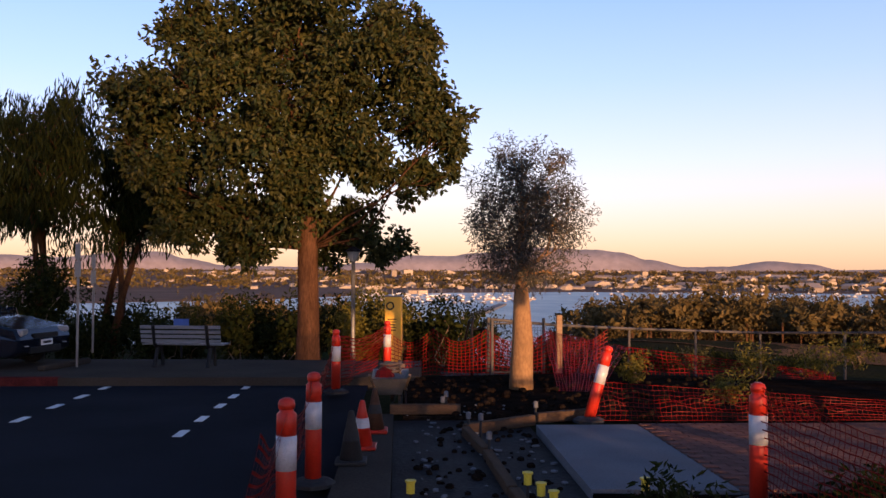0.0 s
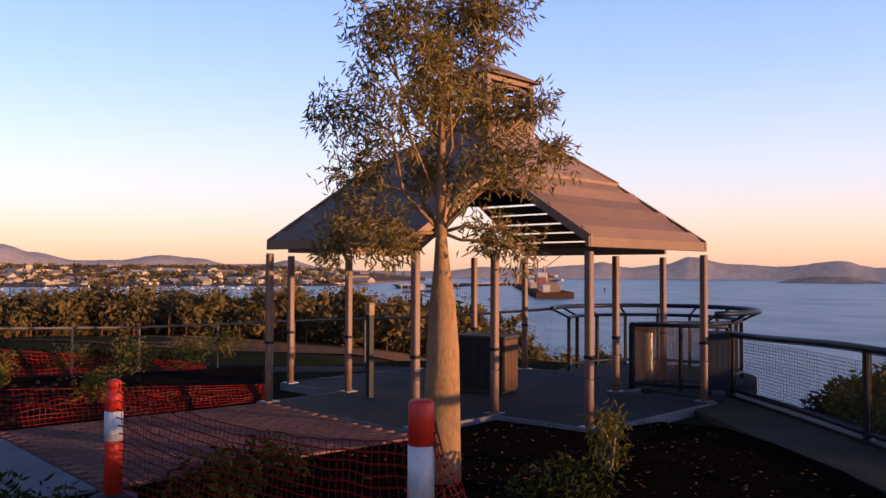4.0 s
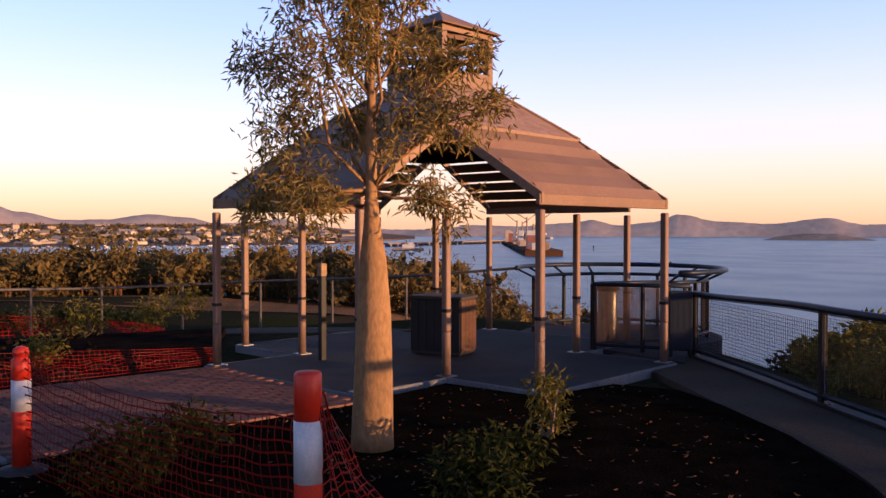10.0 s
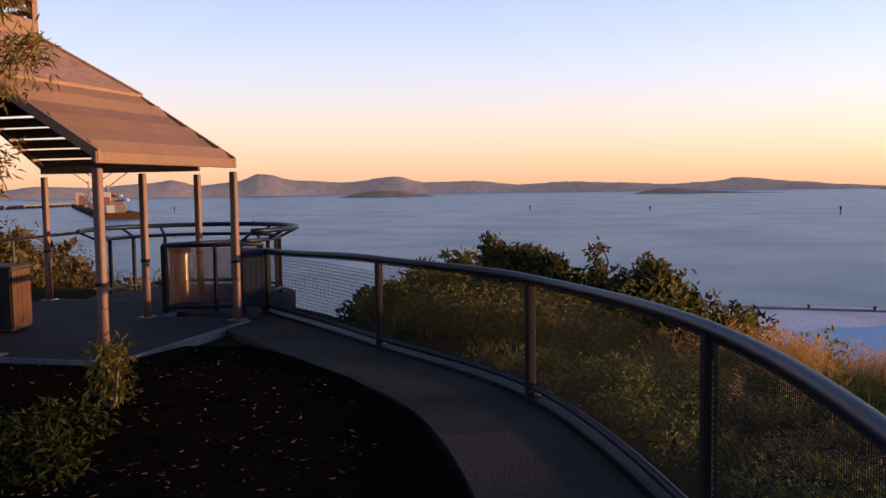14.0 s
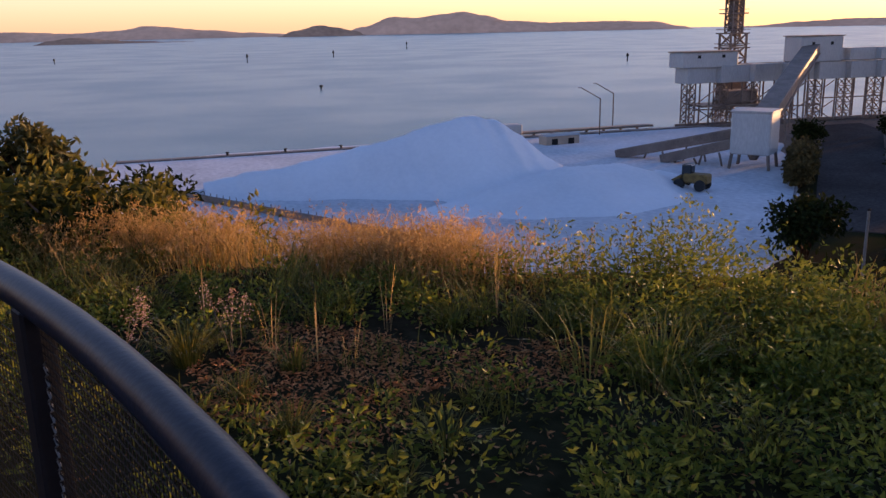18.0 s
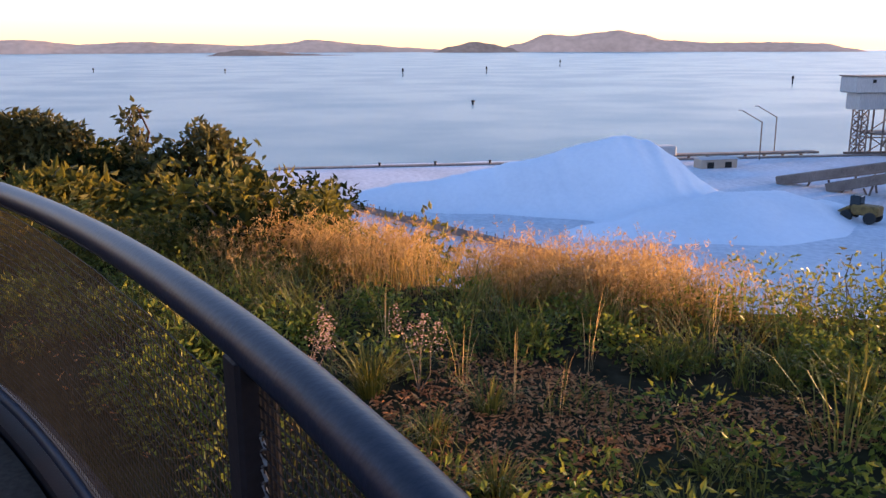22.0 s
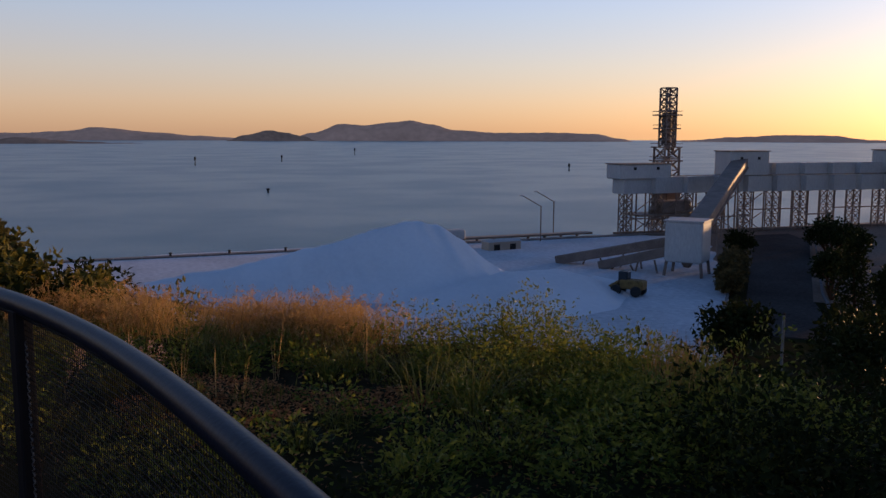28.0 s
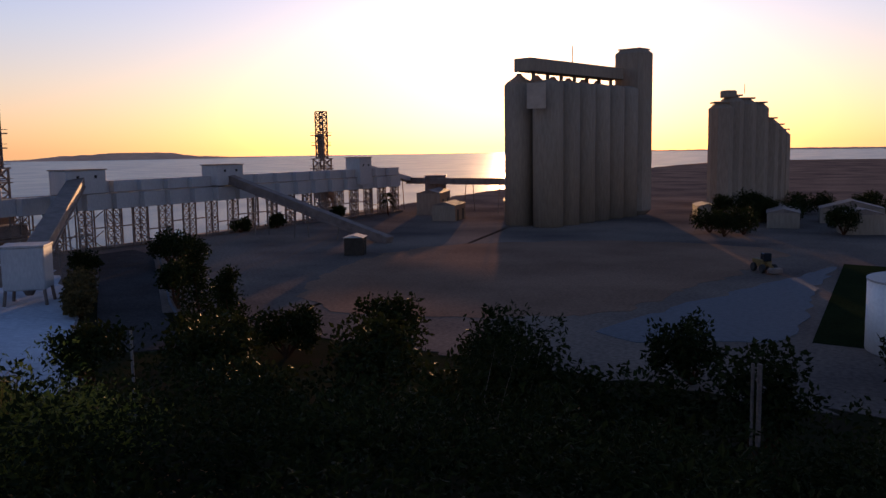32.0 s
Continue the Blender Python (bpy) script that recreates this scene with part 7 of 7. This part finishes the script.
def silo_block():
    t = thing("grain_silos", "row of tall concrete grain silos with a top gallery", "silo", (112, -292, Z0))
    c0, c1 = Vector((109.5, -285, 0)), Vector((96.7, -335.8, 0))
    o = Vector((112, -292, Z0))
    d = (c1 - c0).normalized()
    nrm = Vector((-d.y, d.x, 0))
    zt = 38.0
    for k in range(6):
        for s in (-0.5, 0.5):
            p = c0.lerp(c1, k / 5) + nrm * s * 12.0 - Vector((o.x, o.y, 0))
            tip = [(4.4, 24.0 - Z0), (1.5, 26.0 - Z0), (0.7, 27.0 - Z0)] if s > 0 else [(4.4, 23.6 - Z0), (1.5, 24.2 - Z0)]
            part("silo_cell", Geo().lathe([(5.2, 0), (5.25, 23.0 - Z0), *tip], (p.x, p.y, 0), 20), SILO, t, "", True)
    for k in range(7):
        p = c0.lerp(c1, k / 6) - Vector((o.x, o.y, 0))
        part("gallery_leg", Geo().box((p.x, p.y, 26 - Z0), (0.6, 1.2, 3.2), math.atan2(d.y, d.x)), SILO, t)
    a, b = c0 - d * 6.5, c1 + d * 4
    mid = (a + b) / 2
    part("top_gallery", Geo().box((mid.x - o.x, mid.y - o.y, 29.3 - Z0), ((b - a).length, 7.0, 4.4), math.atan2(d.y, d.x), bevel=0.15), SILO, t)
    p = Vector((90.2, -345.9, 0)) - Vector((o.x, o.y, 0))
    part("head_tower", Geo().box((p.x, p.y, (39.0 - Z0) / 2), (10.8, 12.4, 39.0 - Z0), math.atan2(d.y, d.x), bevel=1.6), SILO, t)
    part("tower_cap", Geo().box((p.x, p.y, 39.1 - Z0), (8.4, 9.8, 0.4), math.atan2(d.y, d.x)), SILO, t)
    part("aerial", Geo().tube([(mid.x - o.x, mid.y - o.y, 31 - Z0), (mid.x - o.x, mid.y - o.y, 38 - Z0)], 0.18, 4), LATTICE, t)
    part("sign_panel", Geo().box((c0.x - o.x - 5.0, c0.y - o.y + 10.6, 18.5 - Z0), (0.3, 6.5, 8.5), math.atan2(-nrm.x, nrm.y) + 0.3), TOWN, t, "pale square sign high on the silo")


silo_block()


def transfer_tower():
    """The clad house where the wharf conveyor turns towards the silos."""
    t = thing("transfer_tower", "clad conveyor transfer house on steel legs", "conveyor house", (183, -353.3, Z0), radians(26))
    part("house", Geo().box((0, 0, 9.5), (9.5, 11.0, 11.0), bevel=0.4), LATTICE, t)
    part("roof", Geo().box((0, 0, 15.2), (10.2, 11.7, 0.4), bevel=0.1), CLADDING, t)
    for x in (-4, 4):
        for y in (-4.6, 4.6):
            part("leg", Geo().tube([(x, y, 0), (x, y, 4.2)], 0.4, 6), LATTICE, t)
    for k in range(3):
        part("window", Geo().box((-4.8, -3.2 + 3.2 * k, 11.5), (0.1, 1.0, 1.0)), BLACK, t)


transfer_tower()


def far_silos():
    t = thing("grain_silos", "second stepped group of concrete silos farther off", "silo", (68, -380, Z0))
    for x, y, w, l, top in ((-6, 0, 9, 10, 18.5), (-9, -8, 9, 10, 21.5), (-13, -17, 9, 10, 20.6), (-17, -26, 9, 10, 19.0), (-20, -38, 9, 11, 12.5), (-22, -48, 9, 11, 9.8), (-24, -57, 8, 9, 7.6)):
        part("silo_wall", Geo().box((x, y, (top - Z0) / 2), (w, l, top - Z0), 0.4, bevel=2.2), SILO, t)
        part("silo_cap", Geo().box((x, y, top + 0.3 - Z0), (w * 0.8, l * 0.8, 0.6), 0.4), SILO, t)
    part("tower_cap", Geo().lathe([(3.4, 21 - Z0), (3.4, 23.6 - Z0), (3.0, 23.9 - Z0)], (-8, -6, 0), 16), SILO, t)
    part("aerial", Geo().tube([(-13, -17, 23 - Z0), (-13, -17, 27 - Z0)], 0.15, 4), LATTICE, t)


far_silos()


def shed(x, y, w, l, h, rz, label, mat=None, name="port_shed"):
    t = thing(name, label, "building", (x, y, Z0), rz, group="port sheds")
    part("wall", Geo().box((0, 0, h / 2), (w, l, h)), mat or SILO, t)
    g = Geo()
    g.add([(-w / 2 - 0.3, -l / 2 - 0.3, h), (w / 2 + 0.3, -l / 2 - 0.3, h), (w / 2 + 0.3, l / 2 + 0.3, h), (-w / 2 - 0.3, l / 2 + 0.3, h), (0, -l / 2 - 0.3, h + w * 0.14), (0, l / 2 + 0.3, h + w * 0.14)], [(0, 4, 5, 3), (4, 1, 2, 5), (0, 1, 4), (2, 3, 5)])
    part("roof", g, LATTICE if mat is None else CLADDING, t)
    for k in range(2):
        part("door", Geo().box((-w / 2 - 0.05, l * (k - 0.5) * 0.5, h * 0.35), (0.12, l * 0.18, h * 0.7)), BLACK, t)


for x, y, w, l, h, rz in ((172, -330, 10, 26, 9, 0.3), (150, -300, 9, 16, 6, 0.2), (128, -318, 12, 20, 7, 0.4), (62, -346, 7, 16, 4, 0.3), (30, -310, 10, 22, 5, 0.1), (6, -290, 12, 10, 6, 0.2), (-14, -262, 10, 8, 4, 0.3), (10, -330, 20, 12, 5, 0.1)):
    shed(x, y, w, l, h, rz, "low clad shed in the port yard")
shed(190.8, -89.8, 3.5, 9, 2.0, 0.1, "low weathered hut on the edge of the quay", TOWN)
shed(125, -193, 5, 6, 4.6, 0.4, "small grey hut at the foot of the conveyor", CONCRETE)


def tank(x, y, r, h, label):
    t = thing("storage_tank", label, "tank", (x, y, Z0))
    part("shell", Geo().lathe([(r, 0), (r, h)], n=36), WHITE, t, "", True)
    part("roof", Geo().lathe([(r + 0.1, h), (r + 0.1, h + 0.25), (0.4, h + 0.9)], n=36), CLADDING, t)
    for a in range(6):
        part("ladder", Geo().tube([((r + 0.2) * math.cos(2.2 + a * 0.02), (r + 0.2) * math.sin(2.2 + a * 0.02), 0), ((r + 0.2) * math.cos(2.2 + a * 0.02), (r + 0.2) * math.sin(2.2 + a * 0.02), h + 1)], 0.08, 4), LATTICE, t)


tank(-5.5, -128, 8.0, 9.4, "white steel storage tank below the hill")


def palm(x, y, z, h, s=1.0):
    t = thing("palm_tree", "slim palm with a ragged head", "tree", (x, y, z), group="palms")
    part("trunk", Geo().tube([(0, 0, 0), (0.3, 0, h * 0.5), (0.2, 0.2, h)], [0.28, 0.2, 0.16], 7), BARK, t)
    g = Geo()
    for k in range(18):
        a = 2 * math.pi * k / 18
        d = Vector((math.cos(a), math.sin(a), fr.uniform(-0.2, 0.9)))
        for j in range(6):
            p = Vector((0.2, 0.2, h)) + d * s * (0.3 + 0.45 * j) + Vector((0, 0, -0.09 * j * j * s))
            leaf(g, p, d + Vector((0, 0, -0.2 * j)), 1.1 * s, 0.35 * s)
    part("fronds", g, DARK_SHRUB, t)


for x, y, h in ((188, -318, 8), (183, -310, 6), (196, -336, 7)):
    palm(x, y, Z0, h, 1.1)


def yard_tree(x, y, h, r, mat=None):
    t = thing("port_tree", "dark bushy tree beside the haul road", "tree", (x, y, Z0 - 0.1), group="port trees")
    lg, fg = Geo(), Geo()
    for k in range(7):
        q = rand_dir(-0.1, 0.9) * r * 0.7 + Vector((0, 0, h * 0.55))
        limb(lg, (0, 0, 0), q, 0.25, 0.05, 5)
        clump(fg, q, r * 0.55, 240, 0.75, 0.42, 0.2)
    clump(fg, (0, 0, h * 0.75), r * 0.5, 240, 0.75, 0.42)
    part("trunk", lg, BARK, t)
    part("crown", fg, mat or DARK_SHRUB, t)


for x, y, h, r in ((165, -140, 4.0, 3), (112, -114, 9.5, 3.0), (116, -118, 8.5, 2.6), (148, -152, 8, 5.0), (156, -158, 7, 4.6), (196, -232, 4, 3), (194, -250, 3.5, 3), (192, -285, 4, 3)):
    yard_tree(x, y, h, r)
for x, y, h, r in ((127, -105, 4.4, 2.2), (131, -108.5, 4.8, 2.4), (135, -112, 4.6, 2.3), (139, -116, 4.2, 2.2), (122, -101, 3.6, 2.0), (143, -120, 3.8, 2.2)):
    yard_tree(x, y, h, r, WOODS)
for k in range(26):
    yard_tree(fr.uniform(-10, 55), fr.uniform(-395, -262) if k % 2 else fr.uniform(-420, -330), fr.uniform(4, 8), fr.uniform(3, 6))
for k in range(16):
    yard_tree(-20 - 9 * k + fr.uniform(-3, 3), -330 - 9 * k, fr.uniform(6, 10), fr.uniform(4, 7))
for x, y, h, r in ((62, -66, 10, 5.0), (52, -60, 9, 4.6), (70, -74, 9, 4.4), (44, -70, 10, 5.5), (30, -62, 10, 5.5), (20, -70, 9, 6), (84, -70, 7, 4), (36, -84, 9, 5), (8, -74, 8, 6), (56, -92, 8, 4.5), (-8, -84, 8, 6), (72, -92, 6, 4), (20, -100, 6, 5), (-4, -104, 6, 5)):
    yard_tree(x, y, h, r)


def utility_pole(x, y, z, h):
    t = thing("utility_pole", "plain grey utility pole", "pole", (x, y, z), group="utility poles")
    part("shaft", Geo().tube([(0, 0, 0), (0, 0, h)], 0.18, 6), LATTICE, t)
    part("stay", Geo().tube([(0.45, 0, 0), (0.45, 0, h)], 0.12, 6), LATTICE, t)
    part("cross_arm", Geo().box((0.22, 0, h - 0.3), (0.7, 0.12, 0.12)), LATTICE, t)


for x, y, z, h in ((8.3, -60.7, -19.0, 5.8),):
    utility_pole(x, y, z, h)
near_pole = thing("utility_pole", "pale slim pole on the lower slope", "pole", (45.16, -40.18, -16.5), group="utility poles")
part("shaft", Geo().tube([(0, 0, 0), (0, 0, 6.7)], [0.11, 0.08], 8), GALV, near_pole)
part("pole_cap", Geo().lathe([(0.1, 6.7), (0.1, 6.8), (0.02, 6.85)], n=8), POST, near_pole)


def cypress(x, y, h, r):
    """A dark tapering tree with a ragged top."""
    t = thing("port_tree", "tall dark tapering tree beside the haul road", "tree", (x, y, Z0 - 0.1), group="port trees")
    lg, fg = Geo(), Geo()
    limb(lg, (0, 0, 0), (0, 0, h * 0.95), 0.3, 0.05, 6, 0.03)
    for k in range(15):
        f = (k + 0.5) / 15
        w = r * (1.15 - f) * rng.uniform(0.7, 1.1)
        a = rng.uniform(0, 6.28)
        clump(fg, (w * 0.5 * math.cos(a), w * 0.5 * math.sin(a), h * (0.12 + 0.84 * f)), w * 0.75 + 0.5, 200, 0.6, 0.3, 0.2)
    part("trunk", lg, BARK, t)
    part("crown", fg, DARK_SHRUB, t)


cypress(87.5, -92.5, 15.5, 3.6)
cypress(80, -90, 12.0, 3.6)
curb = Geo()
for a, b in (((100, -81), (190, -161)), ((94, -97), (116, -116)), ((116, -116), (172, -170))):
    A_, B_ = Vector((*a, Z0 + 0.3)), Vector((*b, Z0 + 0.3))
    for k in range(24):
        p, q = A_.lerp(B_, k / 24), A_.lerp(B_, (k + 0.8) / 24)
        curb.tube([p, q], 0.3, 4)
solid("road_edge_barrier", curb, PALE_CONCRETE, "pale low barrier along the haul road", "barrier", kind="stuff")
ent = Geo()
fa, fb = Vector((168.8, 5.0, Z0)), Vector((109.3, -31.0, Z0))
for k in range(41):
    p = fa.lerp(fb, k / 40)
    ent.tube([p, p + Vector((0, 0, 1.7))], 0.09, 4)
fd = fb - fa
ent.box((fa + fb) / 2 + Vector((0, 0, 0.6)), (fd.length, 0.3, 1.1), math.atan2(fd.y, fd.x))
solid("yard_fence", ent, LATTICE, "dark low fence along the white yard", "fence")


# the whole harbour front lies turned a little towards the north
TURN = Matrix.Translation((2.5, 1, 0)) @ Matrix.Rotation(radians(2.4), 4, "Z") @ Matrix.Translation((-2.5, -1, 0))
for ob in scene.objects:
    if ob.parent is None and (ob not in hilltop or ob.name.startswith(("yard_", "road_harbour", "pavement_yard"))):
        ob.matrix_basis = TURN @ ob.matrix_basis


# ---- on the water ----
def beacon(h, d, tall, label):
    t = thing("channel_beacon", label, "beacon", at_heading(h, d, SEA), group="channel beacons")
    part("pile", Geo().tube([(0, 0, -1), (0, 0, tall * 0.6)], 0.5, 6), BLACK, t)
    part("top_mark", Geo().lathe([(1.0, tall * 0.6), (1.0, tall * 0.85), (0.2, tall)], n=8), BLACK, t)


for h, d, tall in ((93.5, 900, 9), (98.0, 478, 2.6), (98.9, 1000, 8), (103.6, 1300, 11), (82.3, 1050, 6), (117.6, 760, 7), (51.7, 1300, 9), (74.6, 1150, 6)):
    beacon(h, d, tall, "dark channel marker standing in the water")


def ship():
    """A bulk carrier at a long berth, seen almost end-on, with loaders over its deck."""
    t = thing("coal_berth", "long dark shipping berth with lit ship loaders", "wharf", (777, 718, SEA), radians(46))
    L, W = 900, 46
    part("berth_deck", Geo().slab([(0, -W), (L, -W), (L, 0), (0, 0)], -1, 7), BARK, t)
    for k in range(18):
        part("berth_pile", Geo().box((8 + 50 * k, 0.8, 3), (9, 2, 8)), BLACK, t)
    for k in range(26):
        x = 20 + 31 * k + fr.uniform(-10, 10)
        h = fr.choice((9, 12, 15, 18, 24))
        part("loader_house", Geo().box((x, -6 - 34 * fr.random(), 7 + h / 2), (fr.uniform(8, 20), fr.uniform(6, 13), h), bevel=0.4), (CLADDING, HULL, TOWN)[k % 3], t)
        part("loader_gallery", Geo().box((x + 12, -8 - 30 * fr.random(), 7 + h * 0.8), (fr.uniform(16, 36), 4, 3), fr.uniform(-0.3, 0.3), bevel=0.3), CLADDING, t)
        part("loader_leg", Geo().box((x + 4, -24, 7 + h * 0.4), (2, 14, h * 0.8)), LATTICE, t)
    for x, h, j in ((150, 40, 26), (300, 52, -34), (430, 46, 28), (620, 50, -26)):
        part("crane_mast", Geo().tube([(x, -20, 8), (x, -20, h)], 1.3, 5), LATTICE, t)
        part("crane_jib", Geo().tube([(x, -20, h - 4), (x + j * 0.4, -20 - j, h + 16)], 0.9, 5), LATTICE, t)
    tug_t = thing("work_vessel", "grey work vessel lying off the berth", "ship", (840, 1018, SEA), radians(-40))
    part("hull", Geo().slab([(-24, -6), (16, -6), (25, 0), (16, 6), (-24, 6)], -1, 4), LATTICE, tug_t)
    part("deckhouse", Geo().box((2, 0, 7), (20, 9, 6), bevel=0.5), CLADDING, tug_t)
    part("bridge", Geo().box((6, 0, 11.5), (9, 8, 3), bevel=0.4), CLADDING, tug_t)
    part("mast", Geo().tube([(4, 0, 12), (4, 0, 19)], 0.4, 5), LATTICE, tug_t)
    skiff = thing("motor_boat", "small dark speedboat trailing a white wake", "boat", (700, 462, SEA), radians(-110))
    part("hull", Geo().slab([(-3, -1.3), (1.5, -1.3), (3.4, 0), (1.5, 1.3), (-3, 1.3)], -0.2, 1.2), BLACK, skiff)
    part("console", Geo().box((-0.3, 0, 1.8), (1.2, 1.0, 1.4), bevel=0.15), BLACK, skiff)
    foam = Geo()
    pts = [(-3.5 - 6 * i, 0.35 * i * i * 0.25, 0.25) for i in range(13)]
    for i in range(12):
        w0, w1 = 1.0 + 0.25 * i, 1.25 + 0.25 * i
        (x0, y0, z0), (x1, y1, z1) = pts[i], pts[i + 1]
        foam.add([(x0, y0 - w0, 0.1), (x0, y0, z0 + 0.5), (x0, y0 + w0, 0.1), (x1, y1 - w1, 0.1), (x1, y1, z1 + 0.5), (x1, y1 + w1, 0.1)], [(0, 1, 4, 3), (1, 2, 5, 4)])
    part("wake", foam, SALT, skiff, "white foaming wake")


ship()


def wharf_far():
    t = thing("coal_wharf", "long trestle wharf with cranes across the water", "wharf", at_heading(43, 1900, SEA), radians(20))
    part("deck", Geo().box((0, 0, 6), (620, 14, 2.5)), LATTICE, t)
    for k in range(25):
        part("trestle", Geo().box((-300 + 25 * k, 0, 2), (3, 12, 7)), LATTICE, t)


wharf_far()


def boat(name, L, label, mast):
    t = thing(name, label, "boat", (0, 0, 0), group="marina boats")
    w = L * 0.3
    part("hull", Geo().slab([(-L / 2, -w / 2), (L * 0.2, -w / 2), (L / 2, 0), (L * 0.2, w / 2), (-L / 2, w / 2)], -0.3, L * 0.11), TOWN, t)
    part("cabin", Geo().box((-L * 0.08, 0, L * 0.2), (L * 0.42, w * 0.7, L * 0.13), bevel=0.15), WHITE, t)
    if mast:
        part("mast", Geo().tube([(0, 0, L * 0.1), (0, 0, L * 1.25)], 0.16, 4), GALV, t)
        part("boom", Geo().tube([(0, 0, L * 0.28), (-L * 0.4, 0, L * 0.3)], 0.14, 4), GALV, t)
    return t


b1, b2 = boat("yacht", 11, "white moored yacht with bare mast", True), boat("motor_boat", 9, "white moored motor boat", False)
spots = [(fr.uniform(-3, 8.5), fr.uniform(1000, 1480)) for _ in range(120)] + [(fr.uniform(9, 33), fr.uniform(1500, 1800)) for _ in range(46)]
for k, (h, d) in enumerate(spots):
    src = b1 if k % 5 < 3 else b2
    m = Matrix.Translation(at_heading(h, d, SEA)) @ Matrix.Rotation(fr.uniform(0, 6.3), 4, "Z")
    if k in (0, 3):
        src.matrix_basis = m
    else:
        copy_thing(src, m)
# small motor craft with a wake
tug = boat("tug_boat", 16, "dark tug boat under way", False)
tug.matrix_basis = Matrix.Translation(at_heading(39.8, 1150, SEA)) @ Matrix.Rotation(0.5, 4, "Z")

jet = Geo()
jet.slab([at_heading(3.6, 640)[:2], at_heading(6.2, 960)[:2], at_heading(6.7, 960)[:2], at_heading(4.5, 640)[:2]], SEA - 1, SEA + 1.6)
solid("marina_breakwater", jet, PALE_CONCRETE, "sunlit concrete breakwater of the marina", "breakwater", kind="structure")
roofs = Geo()
for k, (h, d) in enumerate(((1.2, 1540), (0.4, 1530), (-2.0, 1490))):
    shed_o = thing("marina_shed", "dark-roofed marina shed by the water", "building", at_heading(h, d, SEA), 0.3 * k, group="marina sheds")
    part("wall", Geo().box((0, 0, 3), (16, 24, 6)), TOWN, shed_o)
    part("roof", Geo().box((0, 0, 6.4), (18, 26, 0.9), bevel=0.2), LATTICE, shed_o)

# the town: low pale blocks with pitched or flat tops, one mass per district
for name, n, h0, h1, d0, d1, smin, smax in (("town_waterfront", 60, -6, 30, 1830, 2100, 8, 34), ("town_middle", 120, -30, 36, 1900, 2800, 8, 30), ("town_industry", 80, 8, 36, 2000, 3000, 12, 60), ("town_far", 90, -34, 36, 2700, 4050, 12, 60)):
    g = Geo()
    for _ in range(n):
        h, d = fr.uniform(h0, h1), fr.uniform(d0, d1)
        w, l, t = fr.uniform(smin, smax), fr.uniform(smin, smax), fr.uniform(3, 6.5) * (1.5 if fr.random() < 0.06 else 1)
        x, y, z = at_heading(h, d, inland(h, d))
        rz = fr.uniform(0, 1.6)
        g.box((x, y, z + t / 2), (w, l, t), rz)
        if fr.random() < 0.6:
            m = Matrix.Translation((x, y, z + t)) @ Matrix.Rotation(rz, 4, "Z")
            g.add([m @ Vector(p) for p in ((-w / 2, -l / 2, 0.05), (w / 2, -l / 2, 0.05), (w / 2, l / 2, 0.05), (-w / 2, l / 2, 0.05), (0, -l / 2, w * 0.16), (0, l / 2, w * 0.16))], [(0, 4, 5, 3), (4, 1, 2, 5), (0, 1, 4), (2, 3, 5)])
    solid(name, g, TOWN, "pale low buildings of the town in evening light", "town", kind="stuff")
for h, d, w, t in ((0.2, 3200, 36, 20), (15.6, 2900, 22, 22), (17.5, 3000, 30, 15), (-0.7, 3000, 18, 22)):
    big = thing("far_plant", "pale industrial building on the skyline", "building", at_heading(h, d, inland(h, d)), 0.3, group="skyline plants")
    part("wall", Geo().box((0, 0, t / 2), (w, w * 0.6, t), bevel=1), TOWN, big)
    part("stack", Geo().lathe([(1.6, t), (1.4, t * 1.25)], (w * 0.2, 0, 0), 8), TOWN, big)
treesg = Geo()
for _ in range(3000):
    h, d = fr.uniform(-36, 35), fr.uniform(1900, 4000)
    x, y, z = at_heading(h, d, inland(h, d))
    r = fr.uniform(5, 12)
    for _ in range(7):
        o = rand_dir(-0.1, 0.7) * r
        leaf(treesg, Vector((x + o.x, y + o.y, z + 2 + abs(o.z) * 0.7)), rand_dir(), r, r * 0.8)
solid("town_trees", treesg, WOODS, "scattered dark trees among the houses", "woods", kind="stuff")

# ---- brick paving, laid singly ----
brick_mesh = Geo().box((0, 0, 0), (0.222, 0.107, 0.05), bevel=0.006).mesh("brick", BRICK)
floor_bricks = bpy.data.objects["mortar_bed"]
rest = Geo()
laid = 0
for j in range(29):
    for i in range(-1, 16):
        x = 3.57 + i * 0.232 + (0.116 if j % 2 else 0.0)
        y = 8.54 + j * 0.1125
        if x < 3.55 or x > 6.9:
            continue
        z = -0.017 + 0.003 * noise.noise((x * 3, y * 3, 0))
        if y < 11.0 and laid < 300:
            b = new("brick", brick_mesh)
            b.parent = floor_bricks
            b.location = (x, y, z)
            b.rotation_euler = (rng.uniform(-0.01, 0.01), rng.uniform(-0.01, 0.01), rng.uniform(-0.008, 0.008))
            laid += 1
        else:
            rest.box((x, y, z), (0.222, 0.107, 0.05), bevel=0.006)
part("brick_rest", rest, BRICK, floor_bricks, kind="stuff")
